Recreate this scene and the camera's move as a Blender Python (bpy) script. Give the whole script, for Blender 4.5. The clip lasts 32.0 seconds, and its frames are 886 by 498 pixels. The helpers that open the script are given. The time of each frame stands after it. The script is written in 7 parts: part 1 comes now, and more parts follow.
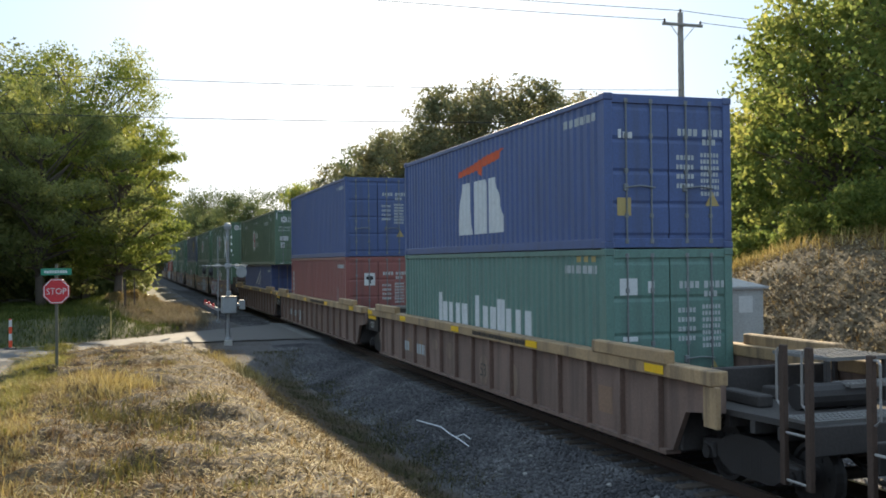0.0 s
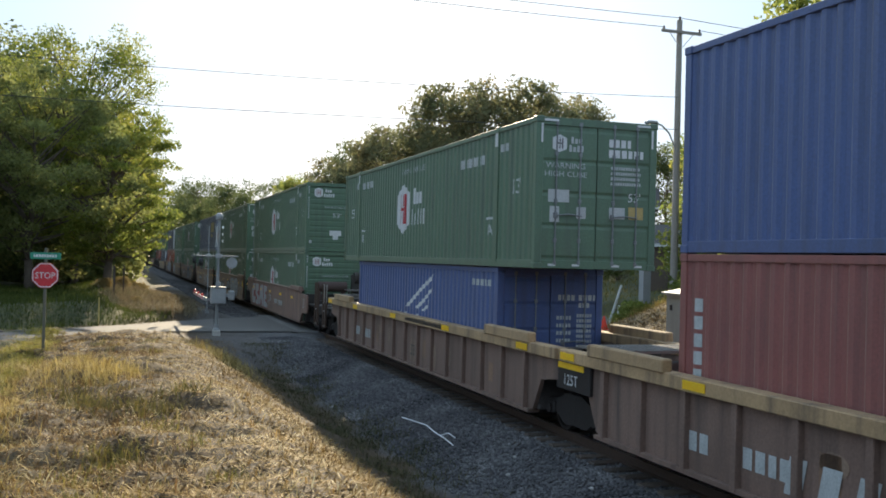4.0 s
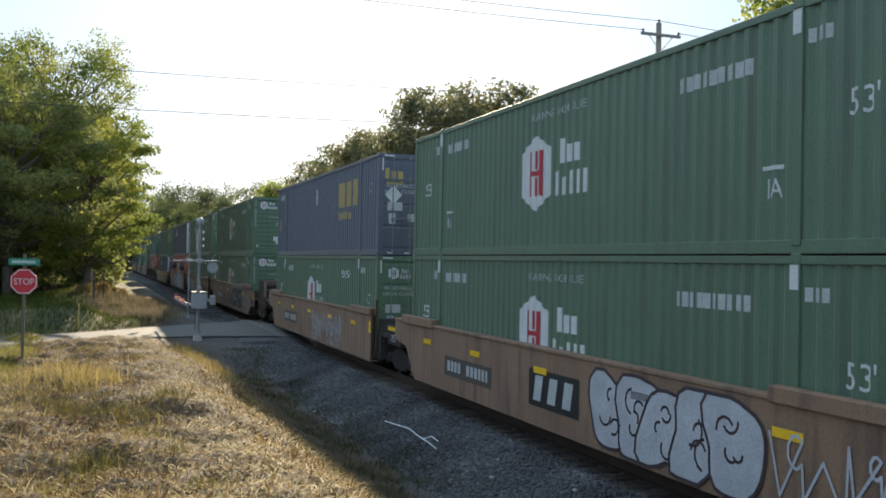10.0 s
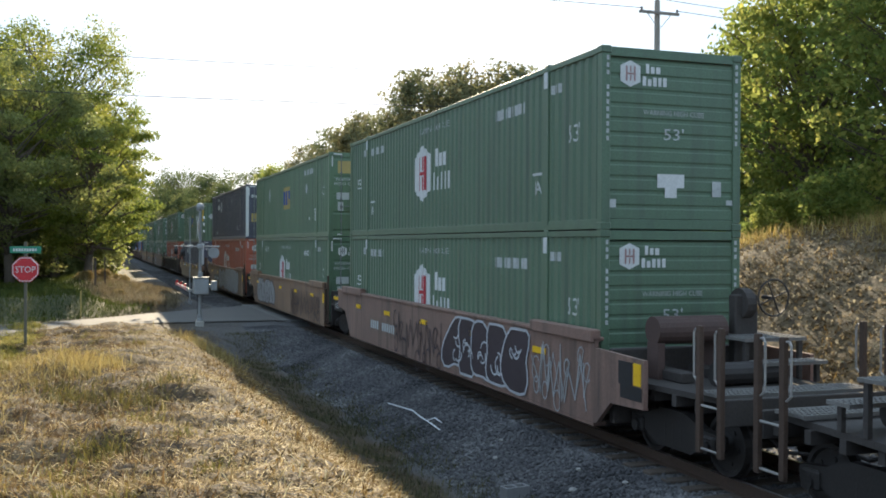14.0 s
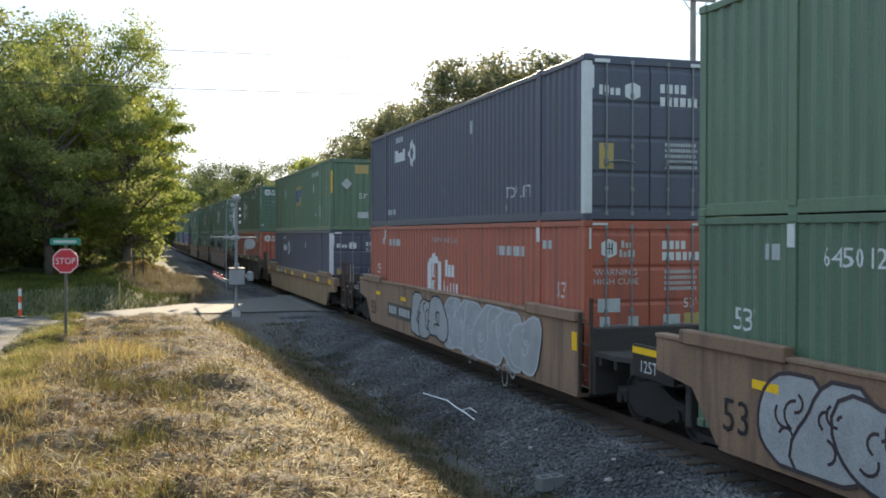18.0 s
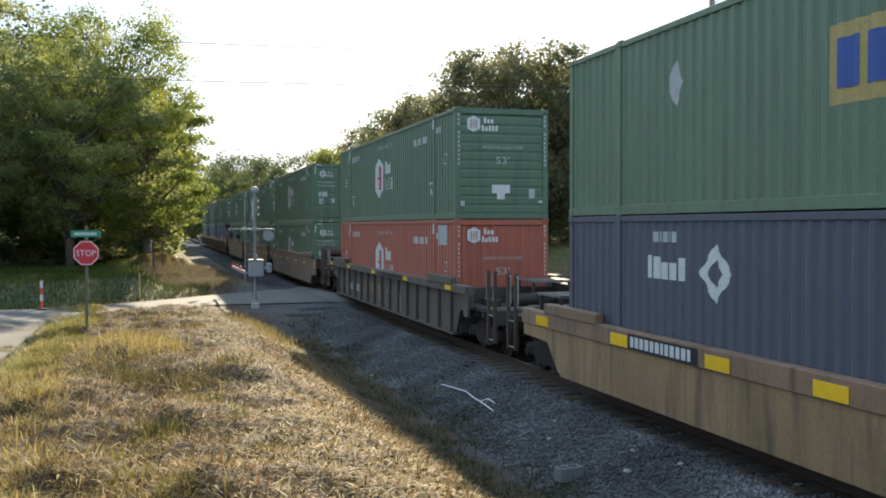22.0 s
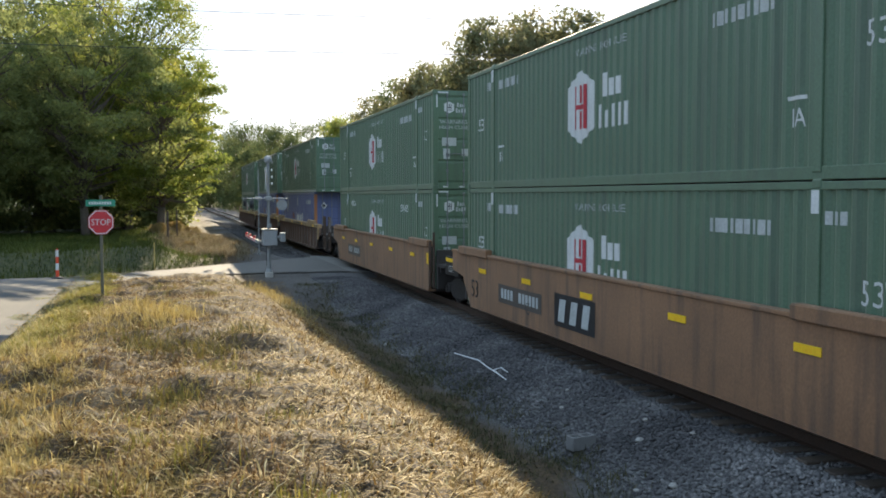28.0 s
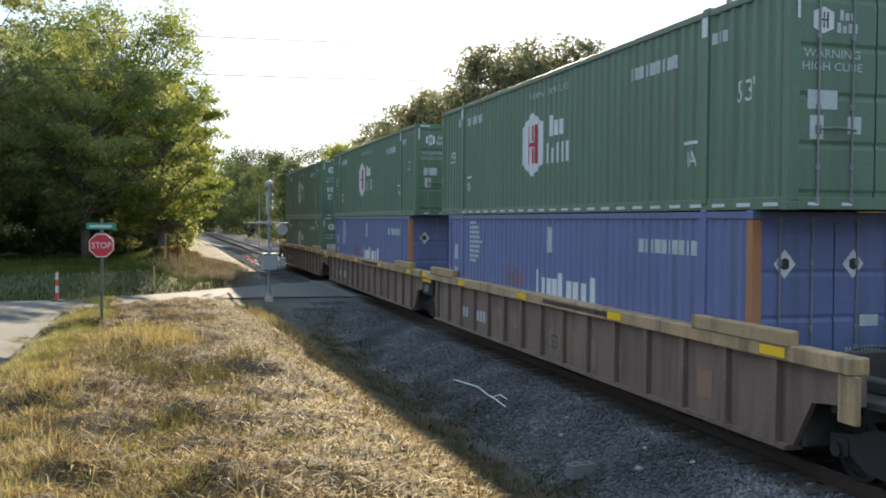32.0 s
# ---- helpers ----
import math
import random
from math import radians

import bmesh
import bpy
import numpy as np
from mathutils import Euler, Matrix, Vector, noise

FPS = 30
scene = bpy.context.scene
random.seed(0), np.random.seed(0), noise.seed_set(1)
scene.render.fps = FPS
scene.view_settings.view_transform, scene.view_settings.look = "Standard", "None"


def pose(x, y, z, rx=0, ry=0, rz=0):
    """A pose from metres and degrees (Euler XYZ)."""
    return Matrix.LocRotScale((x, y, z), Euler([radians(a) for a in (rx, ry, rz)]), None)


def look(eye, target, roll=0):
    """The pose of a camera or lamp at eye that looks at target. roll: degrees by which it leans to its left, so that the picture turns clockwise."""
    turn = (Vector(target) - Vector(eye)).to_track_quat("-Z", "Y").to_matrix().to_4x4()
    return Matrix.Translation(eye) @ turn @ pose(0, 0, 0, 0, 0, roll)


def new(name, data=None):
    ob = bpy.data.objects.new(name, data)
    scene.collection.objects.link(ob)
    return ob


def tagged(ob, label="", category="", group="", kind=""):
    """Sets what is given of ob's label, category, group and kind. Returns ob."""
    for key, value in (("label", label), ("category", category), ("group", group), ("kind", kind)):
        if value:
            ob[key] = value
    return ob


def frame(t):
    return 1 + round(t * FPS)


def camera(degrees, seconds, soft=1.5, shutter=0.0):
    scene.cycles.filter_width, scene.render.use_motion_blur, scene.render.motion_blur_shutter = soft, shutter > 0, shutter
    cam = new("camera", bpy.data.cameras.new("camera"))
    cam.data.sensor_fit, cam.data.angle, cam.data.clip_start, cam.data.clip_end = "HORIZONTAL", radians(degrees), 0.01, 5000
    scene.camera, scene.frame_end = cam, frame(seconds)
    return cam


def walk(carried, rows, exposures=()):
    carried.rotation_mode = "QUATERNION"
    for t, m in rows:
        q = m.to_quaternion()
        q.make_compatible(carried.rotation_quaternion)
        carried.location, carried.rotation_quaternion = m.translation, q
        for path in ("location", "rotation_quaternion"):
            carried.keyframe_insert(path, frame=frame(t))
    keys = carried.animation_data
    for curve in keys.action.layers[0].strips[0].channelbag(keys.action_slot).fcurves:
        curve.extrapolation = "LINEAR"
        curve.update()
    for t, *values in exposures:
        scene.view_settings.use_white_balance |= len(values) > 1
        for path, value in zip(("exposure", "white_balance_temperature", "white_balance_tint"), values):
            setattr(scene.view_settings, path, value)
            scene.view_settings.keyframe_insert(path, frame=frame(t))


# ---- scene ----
# One plan: the railway runs along y at x = 8.73, z = 0 on the rail heads; the camera stands on a bank beside it.
TRACK_X = 8.73
EYE = (0.0, 0.0, 3.09)
TURNS = (  # seconds, yaw, pitch, roll of a camera that is held by hand in one spot
    (0, -17.93, 0.67, 0.59), (0.5, -17.96, 0.62, 0.19), (1, -18.09, 0.61, -0.26), (1.5, -18.10, 0.58, -0.63), (2, -18.20, 0.57, -1.37),
    (2.5, -18.20, 0.57, -1.50), (3, -18.37, 0.58, -1.45), (3.5, -18.42, 0.57, -1.47), (5.5, -18.57, 0.61, -1.56), (6, -18.45, 0.63, -1.25),
    (6.5, -18.45, 0.74, -1.42), (7, -18.58, 0.66, -1.37), (7.5, -18.73, 0.74, -1.27), (8, -18.81, 0.73, -1.29), (8.5, -19.10, 0.78, -1.39),
    (9, -19.35, 0.81, -1.35), (9.5, -19.44, 0.79, -1.32), (10, -19.52, 0.79, -1.11), (10.5, -19.74, 0.67, -1.05), (11, -19.93, 0.60, -0.82),
    (11.5, -20.12, 0.57, -0.67), (12, -20.07, 0.45, -0.69), (12.5, -20.05, 0.00, -0.71), (13, -20.19, -0.26, -0.69), (13.5, -20.24, -0.30, -0.37),
    (14, -19.47, -0.27, -0.28), (14.5, -19.00, -0.19, -0.26), (16.5, -18.84, -0.54, -0.00), (17, -17.79, -0.70, -0.04), (17.5, -17.58, -0.80, -0.05),
    (18, -17.46, -0.85, -0.05), (18.5, -16.98, -0.95, 0.01), (19, -16.04, -0.95, -0.01), (19.5, -16.10, -1.02, -0.05), (20, -16.10, -1.08, -0.10),
    (20.5, -16.18, -1.00, -0.03), (21, -16.32, -1.03, 0.02), (21.5, -16.37, -1.16, 0.03), (22, -16.41, -1.37, 0.14), (22.5, -16.31, -1.50, 0.11),
    (23, -16.13, -1.62, 0.10), (23.5, -16.12, -2.06, -0.00), (24, -16.06, -2.05, -0.08), (24.5, -15.90, -2.17, -0.27), (25, -15.79, -2.51, -0.19),
    (25.5, -15.55, -2.98, -0.20), (27.5, -15.52, -3.05, 0.24), (28, -15.63, -3.16, 0.11), (28.5, -15.50, -3.18, 0.02), (29, -15.51, -3.18, -0.10),
    (29.5, -15.35, -3.33, -0.00), (30, -15.27, -3.27, 0.11), (30.5, -15.29, -3.08, -0.02), (31, -15.40, -2.13, -0.19), (31.5, -15.60, -1.79, -0.37),
    (32, -15.60, -1.64, -0.36),
)
EXPOSURE = ((0, 0.88), (10, 0.92), (14, 1.12), (32, 1.16))  # the camera opens a little
cam = camera(48.79, 32.0, soft=1.8)
walk(cam, [(t, pose(*EYE, 90 + pitch, roll, yaw)) for t, yaw, pitch, roll in TURNS], EXPOSURE)


def run(t):
    """Metres that the train has rolled at t seconds."""
    u = t / 32
    return 8.708 * t - 1.0645 * u ** 2 + 32.737 * u ** 3 - 11.513 * u ** 4


# ---- light: a low sun behind the train, clear hazy sky ----
SUN_AZ, SUN_EL = 15.0, 18.0  # degrees right of +y, degrees up
world = bpy.data.worlds.new("sky")
scene.world = world
world.use_nodes = True
_n = world.node_tree.nodes
_sky = _n.new("ShaderNodeTexSky")
_sky.sky_type = "NISHITA"
_sky.sun_disc = False
_sky.sun_elevation, _sky.sun_rotation = radians(SUN_EL), radians(SUN_AZ)
_sky.air_density, _sky.dust_density, _sky.ozone_density = 1.0, 1.8, 1.8
# thin bright haze over the clear sky
_haze = _n.new("ShaderNodeMix")
_haze.data_type, _haze.blend_type = "RGBA", "ADD"
_haze.inputs["Factor"].default_value = 1.0
_haze.inputs["B"].default_value = (31.0, 42.0, 55.0, 1)
_n["Background"].inputs["Strength"].default_value = 0.01
world.node_tree.links.new(_sky.outputs[0], _haze.inputs["A"])
world.node_tree.links.new(_haze.outputs["Result"], _n["Background"].inputs["Color"])
sun = new("sun", bpy.data.lights.new("sun", "SUN"))
sun.data.energy, sun.data.angle, sun.data.color = 5.2, radians(0.6), (1.0, 0.83, 0.58)
_d = Vector((math.sin(radians(SUN_AZ)) * math.cos(radians(SUN_EL)), math.cos(radians(SUN_AZ)) * math.cos(radians(SUN_EL)), math.sin(radians(SUN_EL))))
sun.matrix_world = look(_d * 100, (0, 0, 0))


# ---- materials ----
MATS = {}


def material(name, color, rough=0.6, metal=0.0, var=0.2, scale=1.5, fine=40.0, bump=0.15, streak=0.0, dirt=(0.06, 0.045, 0.035), rand=0.1, light=0.0, veil=0.0):
    """A painted or plain surface: two scales of noise, grime that runs downwards, fine relief."""
    if name in MATS:
        return MATS[name]
    m = bpy.data.materials.new(name)
    m.use_nodes = True
    nt = m.node_tree
    N, K = nt.nodes, nt.links.new
    bsdf = N["Principled BSDF"]
    co = N.new("ShaderNodeTexCoord")
    info = N.new("ShaderNodeObjectInfo")
    big, small = N.new("ShaderNodeTexNoise"), N.new("ShaderNodeTexNoise")
    big.inputs["Scale"].default_value, big.inputs["Detail"].default_value = scale, 5
    small.inputs["Scale"].default_value, small.inputs["Detail"].default_value = fine, 3
    K(co.outputs["Object"], big.inputs["Vector"])
    K(co.outputs["Object"], small.inputs["Vector"])
    mix = N.new("ShaderNodeMix")
    mix.data_type = "RGBA"
    mix.inputs["A"].default_value = (*[c * (1 - var) for c in color], 1)
    mix.inputs["B"].default_value = (*[min(1, c * (1 + var)) for c in color], 1)
    K(big.outputs[0], mix.inputs["Factor"])
    out = mix.outputs["Result"]
    m2 = N.new("ShaderNodeMix")
    m2.data_type, m2.blend_type = "RGBA", "OVERLAY"
    m2.inputs["Factor"].default_value = 0.35
    K(out, m2.inputs["A"])
    K(small.outputs[0], m2.inputs["B"])
    out = m2.outputs["Result"]
    if streak:
        mp = N.new("ShaderNodeMapping")
        mp.inputs["Scale"].default_value = (2.2, 2.2, 0.22)
        K(co.outputs["Object"], mp.inputs["Vector"])
        st = N.new("ShaderNodeTexNoise")
        st.inputs["Scale"].default_value, st.inputs["Detail"].default_value = 2.0, 6
        K(mp.outputs[0], st.inputs["Vector"])
        rp = N.new("ShaderNodeMapRange")
        rp.inputs["From Min"].default_value, rp.inputs["From Max"].default_value = 0.48, 0.78
        rp.inputs["To Max"].default_value = streak
        K(st.outputs[0], rp.inputs["Value"])
        m3 = N.new("ShaderNodeMix")
        m3.data_type = "RGBA"
        m3.inputs["B"].default_value = (*dirt, 1)
        K(rp.outputs[0], m3.inputs["Factor"])
        K(out, m3.inputs["A"])
        out = m3.outputs["Result"]
    if rand:
        hs = N.new("ShaderNodeHueSaturation")
        rr = N.new("ShaderNodeMapRange")
        rr.inputs["To Min"].default_value, rr.inputs["To Max"].default_value = 1 - rand, 1 + rand
        K(info.outputs["Random"], rr.inputs["Value"])
        K(rr.outputs[0], hs.inputs["Value"])
        K(out, hs.inputs["Color"])
        out = hs.outputs[0]
    K(out, bsdf.inputs["Base Color"])
    rg = N.new("ShaderNodeMapRange")
    rg.inputs["To Min"].default_value, rg.inputs["To Max"].default_value = max(0.05, rough - 0.12), min(1, rough + 0.12)
    K(big.outputs[0], rg.inputs["Value"])
    K(rg.outputs[0], bsdf.inputs["Roughness"])
    bsdf.inputs["Metallic"].default_value = metal
    if veil:  # a warm sheen at a slant, in place of the low sun's veiling glare
        bsdf.inputs["Sheen Weight"].default_value, bsdf.inputs["Sheen Roughness"].default_value = veil, 0.55
        bsdf.inputs["Sheen Tint"].default_value = (1.0, 0.84, 0.68, 1)
    if bump:
        bp = N.new("ShaderNodeBump")
        bp.inputs["Strength"].default_value, bp.inputs["Distance"].default_value = bump, 0.02
        K(small.outputs[0], bp.inputs["Height"])
        K(bp.outputs[0], bsdf.inputs["Normal"])
    if light:
        bsdf.inputs["Emission Color"].default_value = (*color, 1)
        bsdf.inputs["Emission Strength"].default_value = light
    MATS[name] = m
    return m


def leafy(name, colors, through_light=0.45, rough=0.55, per=0.45, patch=1.5, gloss=0.08):
    """Leaves and blades: each one its own tint, part of the light passes through."""
    if name in MATS:
        return MATS[name]
    m = bpy.data.materials.new(name)
    m.use_nodes = True
    nt = m.node_tree
    N, K = nt.nodes, nt.links.new
    bsdf, outp = N["Principled BSDF"], N["Material Output"]
    geo = N.new("ShaderNodeNewGeometry")
    ramp = N.new("ShaderNodeValToRGB")
    el = ramp.color_ramp.elements
    while len(el) < len(colors):
        el.new(0.5)
    for i, c in enumerate(colors):
        el[i].position, el[i].color = i / (len(colors) - 1), (*c, 1)
    co = N.new("ShaderNodeTexCoord")
    nz = N.new("ShaderNodeTexNoise")
    nz.inputs["Scale"].default_value, nz.inputs["Detail"].default_value = 0.45, 3
    K(co.outputs["Object"], nz.inputs["Vector"])
    add = N.new("ShaderNodeMath")
    add.operation = "MULTIPLY_ADD"
    add.inputs[1].default_value = per
    K(geo.outputs["Random Per Island"], add.inputs[0])
    sub = N.new("ShaderNodeMath")
    sub.operation = "MULTIPLY_ADD"
    sub.inputs[1].default_value, sub.inputs[2].default_value = patch, -patch / 3
    K(nz.outputs[0], sub.inputs[0])
    K(sub.outputs[0], add.inputs[2])
    K(add.outputs[0], ramp.inputs[0])
    K(ramp.outputs[0], bsdf.inputs["Base Color"])
    bsdf.inputs["Roughness"].default_value = rough
    bsdf.inputs["Specular IOR Level"].default_value = gloss
    tr = N.new("ShaderNodeBsdfTranslucent")
    K(ramp.outputs[0], tr.inputs["Color"])
    mx = N.new("ShaderNodeMixShader")
    mx.inputs[0].default_value = through_light
    K(bsdf.outputs[0], mx.inputs[1])
    K(tr.outputs[0], mx.inputs[2])
    K(mx.outputs[0], outp.inputs["Surface"])
    MATS[name] = m
    return m


STEEL_DARK = material("dark_oily_steel", (0.035, 0.03, 0.028), 0.6, 0.3, 0.3, 4)
STEEL_BARE = material("bright_worn_steel", (0.45, 0.44, 0.43), 0.35, 0.9, 0.2, 4, rand=0)
GALV = material("galvanised_steel", (0.42, 0.43, 0.44), 0.5, 0.5, 0.15, 5)
WHITE = material("white_marking_paint", (0.58, 0.59, 0.58), 0.6, 0, 0.12, 6, rand=0)
GREY_MARK = material("faded_white_paint", (0.42, 0.44, 0.43), 0.7, 0, 0.25, 5, rand=0)
RED_MARK = material("red_marking_paint", (0.42, 0.03, 0.04), 0.6, 0, 0.15, 6, rand=0)
YELLOW_REFL = material("yellow_reflective_tape", (0.85, 0.5, 0.02), 0.4, 0, 0.12, 8, rand=0.05)
BLACK_PAINT = material("black_paint", (0.02, 0.02, 0.022), 0.55, 0, 0.2, 6, rand=0)
ORANGE_MARK = material("orange_marking_paint", (0.62, 0.1, 0.03), 0.6, 0, 0.15, 6, rand=0)
GOLD_MARK = material("gold_marking_paint", (0.4, 0.3, 0.11), 0.6, 0, 0.15, 6, rand=0)
FADED_ORANGE = material("faded_orange_paint", (0.24, 0.12, 0.12), 0.7, 0, 0.25, 5, rand=0)
FADED_RED = material("faded_red_paint", (0.34, 0.2, 0.19), 0.7, 0, 0.2, 6, rand=0)
BLUE_MARK = material("blue_marking_paint", (0.04, 0.09, 0.3), 0.6, 0, 0.15, 6, rand=0)


# ---- mesh helpers ----
class Shape:
    """Collects vertices and faces of one part."""

    def __init__(self):
        self.v, self.f, self.m = [], [], []

    def face(self, pts, m=0):
        i = len(self.v)
        self.v += [tuple(p) for p in pts]
        self.f.append(tuple(range(i, i + len(pts))))
        self.m.append(m)
        return self

    def box(self, x0, x1, y0, y1, z0, z1, m=0, c=0.0):
        """A box; c: how far its long edges are chamfered."""
        i = len(self.v)
        if c <= 0:
            self.v += [(x, y, z) for z in (z0, z1) for y in (y0, y1) for x in (x0, x1)]
            q = ((0, 2, 3, 1), (4, 5, 7, 6), (0, 1, 5, 4), (2, 6, 7, 3), (0, 4, 6, 2), (1, 3, 7, 5))
            self.f += [tuple(i + k for k in a) for a in q]
            self.m += [m] * 6
            return self
        rings = []
        for z, s in ((z0, c), (z0 + c, 0), (z1 - c, 0), (z1, c)):
            a0, a1, b0, b1 = x0 + s, x1 - s, y0 + s, y1 - s
            k = c if s == 0 else c * 0.5
            rings.append([(a0 + k, b0, z), (a1 - k, b0, z), (a1, b0 + k, z), (a1, b1 - k, z), (a1 - k, b1, z), (a0 + k, b1, z), (a0, b1 - k, z), (a0, b0 + k, z)])
        for r in rings:
            self.v += r
        for r in range(3):
            for k in range(8):
                self.f.append((i + r * 8 + k, i + r * 8 + (k + 1) % 8, i + r * 8 + 8 + (k + 1) % 8, i + r * 8 + 8 + k))
        self.f += [tuple(i + k for k in range(7, -1, -1)), tuple(i + 24 + k for k in range(8))]
        self.m += [m] * 26
        return self

    def tube(self, p0, p1, r0, r1=None, n=8, m=0, caps=True):
        p0, p1 = Vector(p0), Vector(p1)
        r1 = r0 if r1 is None else r1
        d = (p1 - p0).normalized()
        a = d.orthogonal().normalized()
        b = d.cross(a)
        i = len(self.v)
        for p, r in ((p0, r0), (p1, r1)):
            for k in range(n):
                t = 2 * math.pi * k / n
                self.v.append(tuple(p + (a * math.cos(t) + b * math.sin(t)) * r))
        for k in range(n):
            self.f.append((i + k, i + (k + 1) % n, i + n + (k + 1) % n, i + n + k))
            self.m.append(m)
        if caps:
            self.f += [tuple(i + k for k in range(n - 1, -1, -1)), tuple(i + n + k for k in range(n))]
            self.m += [m, m]
        return self

    def path(self, pts, r, n=6, m=0):
        """One tube that bends through the points."""
        pts = [Vector(p) for p in pts]
        i = len(self.v)
        side = None
        for k, p in enumerate(pts):
            d = (pts[min(k + 1, len(pts) - 1)] - pts[max(k - 1, 0)])
            d = d.normalized() if d.length > 1e-9 else Vector((0, 0, 1))
            side = d.orthogonal() if side is None else side - d * side.dot(d)
            side.normalize()
            other = d.cross(side)
            for j in range(n):
                t = 2 * math.pi * j / n
                self.v.append(tuple(p + (side * math.cos(t) + other * math.sin(t)) * r))
        for k in range(len(pts) - 1):
            for j in range(n):
                self.f.append((i + k * n + j, i + k * n + (j + 1) % n, i + k * n + n + (j + 1) % n, i + k * n + n + j))
                self.m.append(m)
        e = i + (len(pts) - 1) * n
        self.f += [tuple(i + j for j in range(n - 1, -1, -1)), tuple(e + j for j in range(n))]
        self.m += [m, m]
        return self

    def extrude_x(self, prof, x0, x1, m=0):
        """A (y, z) outline, anticlockwise seen from -x, drawn out from x0 to x1."""
        i, n = len(self.v), len(prof)
        self.v += [(x0, y, z) for y, z in prof] + [(x1, y, z) for y, z in prof]
        self.f += [tuple(range(i, i + n)), tuple(range(i + 2 * n - 1, i + n - 1, -1))]
        self.f += [(i + k, i + n + k, i + n + (k + 1) % n, i + (k + 1) % n) for k in range(n)]
        self.m += [m] * (n + 2)
        return self

    def extrude_z(self, prof, z0, z1, m=0):
        """An (x, y) outline drawn up from z0 to z1."""
        i, n = len(self.v), len(prof)
        self.v += [(x, y, z0) for x, y in prof] + [(x, y, z1) for x, y in prof]
        self.f += [tuple(range(i, i + n)), tuple(range(i + 2 * n - 1, i + n - 1, -1))]
        self.f += [(i + k, i + n + k, i + n + (k + 1) % n, i + (k + 1) % n) for k in range(n)]
        self.m += [m] * (n + 2)
        return self

    def lathe(self, prof, axis, at, n=20, m=0):
        """(radius, along) outline turned round the axis 'x' or 'z' through the point at."""
        i = len(self.v)
        for r, h in prof:
            for k in range(n):
                t = 2 * math.pi * k / n
                p = (h, r * math.cos(t), r * math.sin(t)) if axis == "x" else (r * math.cos(t), r * math.sin(t), h)
                self.v.append((p[0] + at[0], p[1] + at[1], p[2] + at[2]))
        for j in range(len(prof) - 1):
            for k in range(n):
                self.f.append((i + j * n + k, i + j * n + (k + 1) % n, i + j * n + n + (k + 1) % n, i + j * n + n + k))
                self.m.append(m)
        return self

    def mesh(self, name, *mats, smooth=False):
        me = bpy.data.meshes.new(name)
        me.from_pydata(self.v, [], self.f)
        for mt in mats:
            me.materials.append(mt)
        if len(mats) > 1:
            me.polygons.foreach_set("material_index", self.m)
        if smooth:
            me.polygons.foreach_set("use_smooth", [True] * len(me.polygons))
        bm = bmesh.new()
        bm.from_mesh(me)
        bmesh.ops.recalc_face_normals(bm, faces=bm.faces)
        bm.to_mesh(me)
        bm.free()
        me.update()
        return me


CACHE = {}


def cached(key, make):
    if key not in CACHE:
        CACHE[key] = make()
    return CACHE[key]


FINE = ("data_panel", "notice", "number", "warning", "lettering", "marking", "graffiti_outline")


def part(name, mesh, parent, label="", at=(0, 0, 0), turn=0.0):
    """Links a mesh as one part under a thing or a part."""
    ob = new(name, mesh)
    ob.parent = parent
    ob.location = at
    if turn:
        ob.rotation_euler = (0, 0, radians(turn))
    if label:
        ob["label"] = label
    if name in FINE:  # rows of small blocks, too fine to pick apart
        ob["kind"] = "stuff"
    return ob


def thing(name, label, category, group="", kind="", at=(0, 0, 0), turn=0.0):
    ob = new(name)
    ob.empty_display_size = 0.2
    ob.location, ob.rotation_euler = at, (0, 0, radians(turn))
    return tagged(ob, label, category, group, kind)


def smooth(a, b, x):
    t = np.clip((x - a) / (b - a), 0, 1)
    return t * t * (3 - 2 * t)


# ---- the ground: one sheet with the trackbed, the banks and the road's bed ----
def rough_noise(x, y, s):
    return (np.sin(x * 1.7 * s + 1.3 * np.sin(y * 0.9 * s)) + np.sin(y * 2.1 * s + 1.1 * np.sin(x * 1.3 * s + 2)) + np.sin((x + y) * 1.1 * s + 0.7)) / 3


def road_far(x):
    """The road's far edge: the lane bends round to the right and over the rails."""
    return np.interp(x, [-60, -12, -4.6, -3.3, -1.6, 0.4, 2.1, 4.4, 8.5, 14, 45], [20, 31, 34.4, 35.4, 37.4, 40.7, 44.0, 46.8, 50.0, 51, 51])


def road_near(x):
    return np.interp(x, [-60, -12, -5, -3.1, -1.5, 0, 2, 3.5], [14, 25, 28.5, 30.5, 34.5, 37.0, 38.6, 39.2])


def road_z(x, y):
    """Surface of the two roads: across the rails and along the bank."""
    return np.where(x > 4, 0.0, 0.0 + 0.32 * smooth(4, -4, x)) + smooth(-3, -5, x) * np.clip(1.12 - 0.021 * y - 0.32, 0, 2)


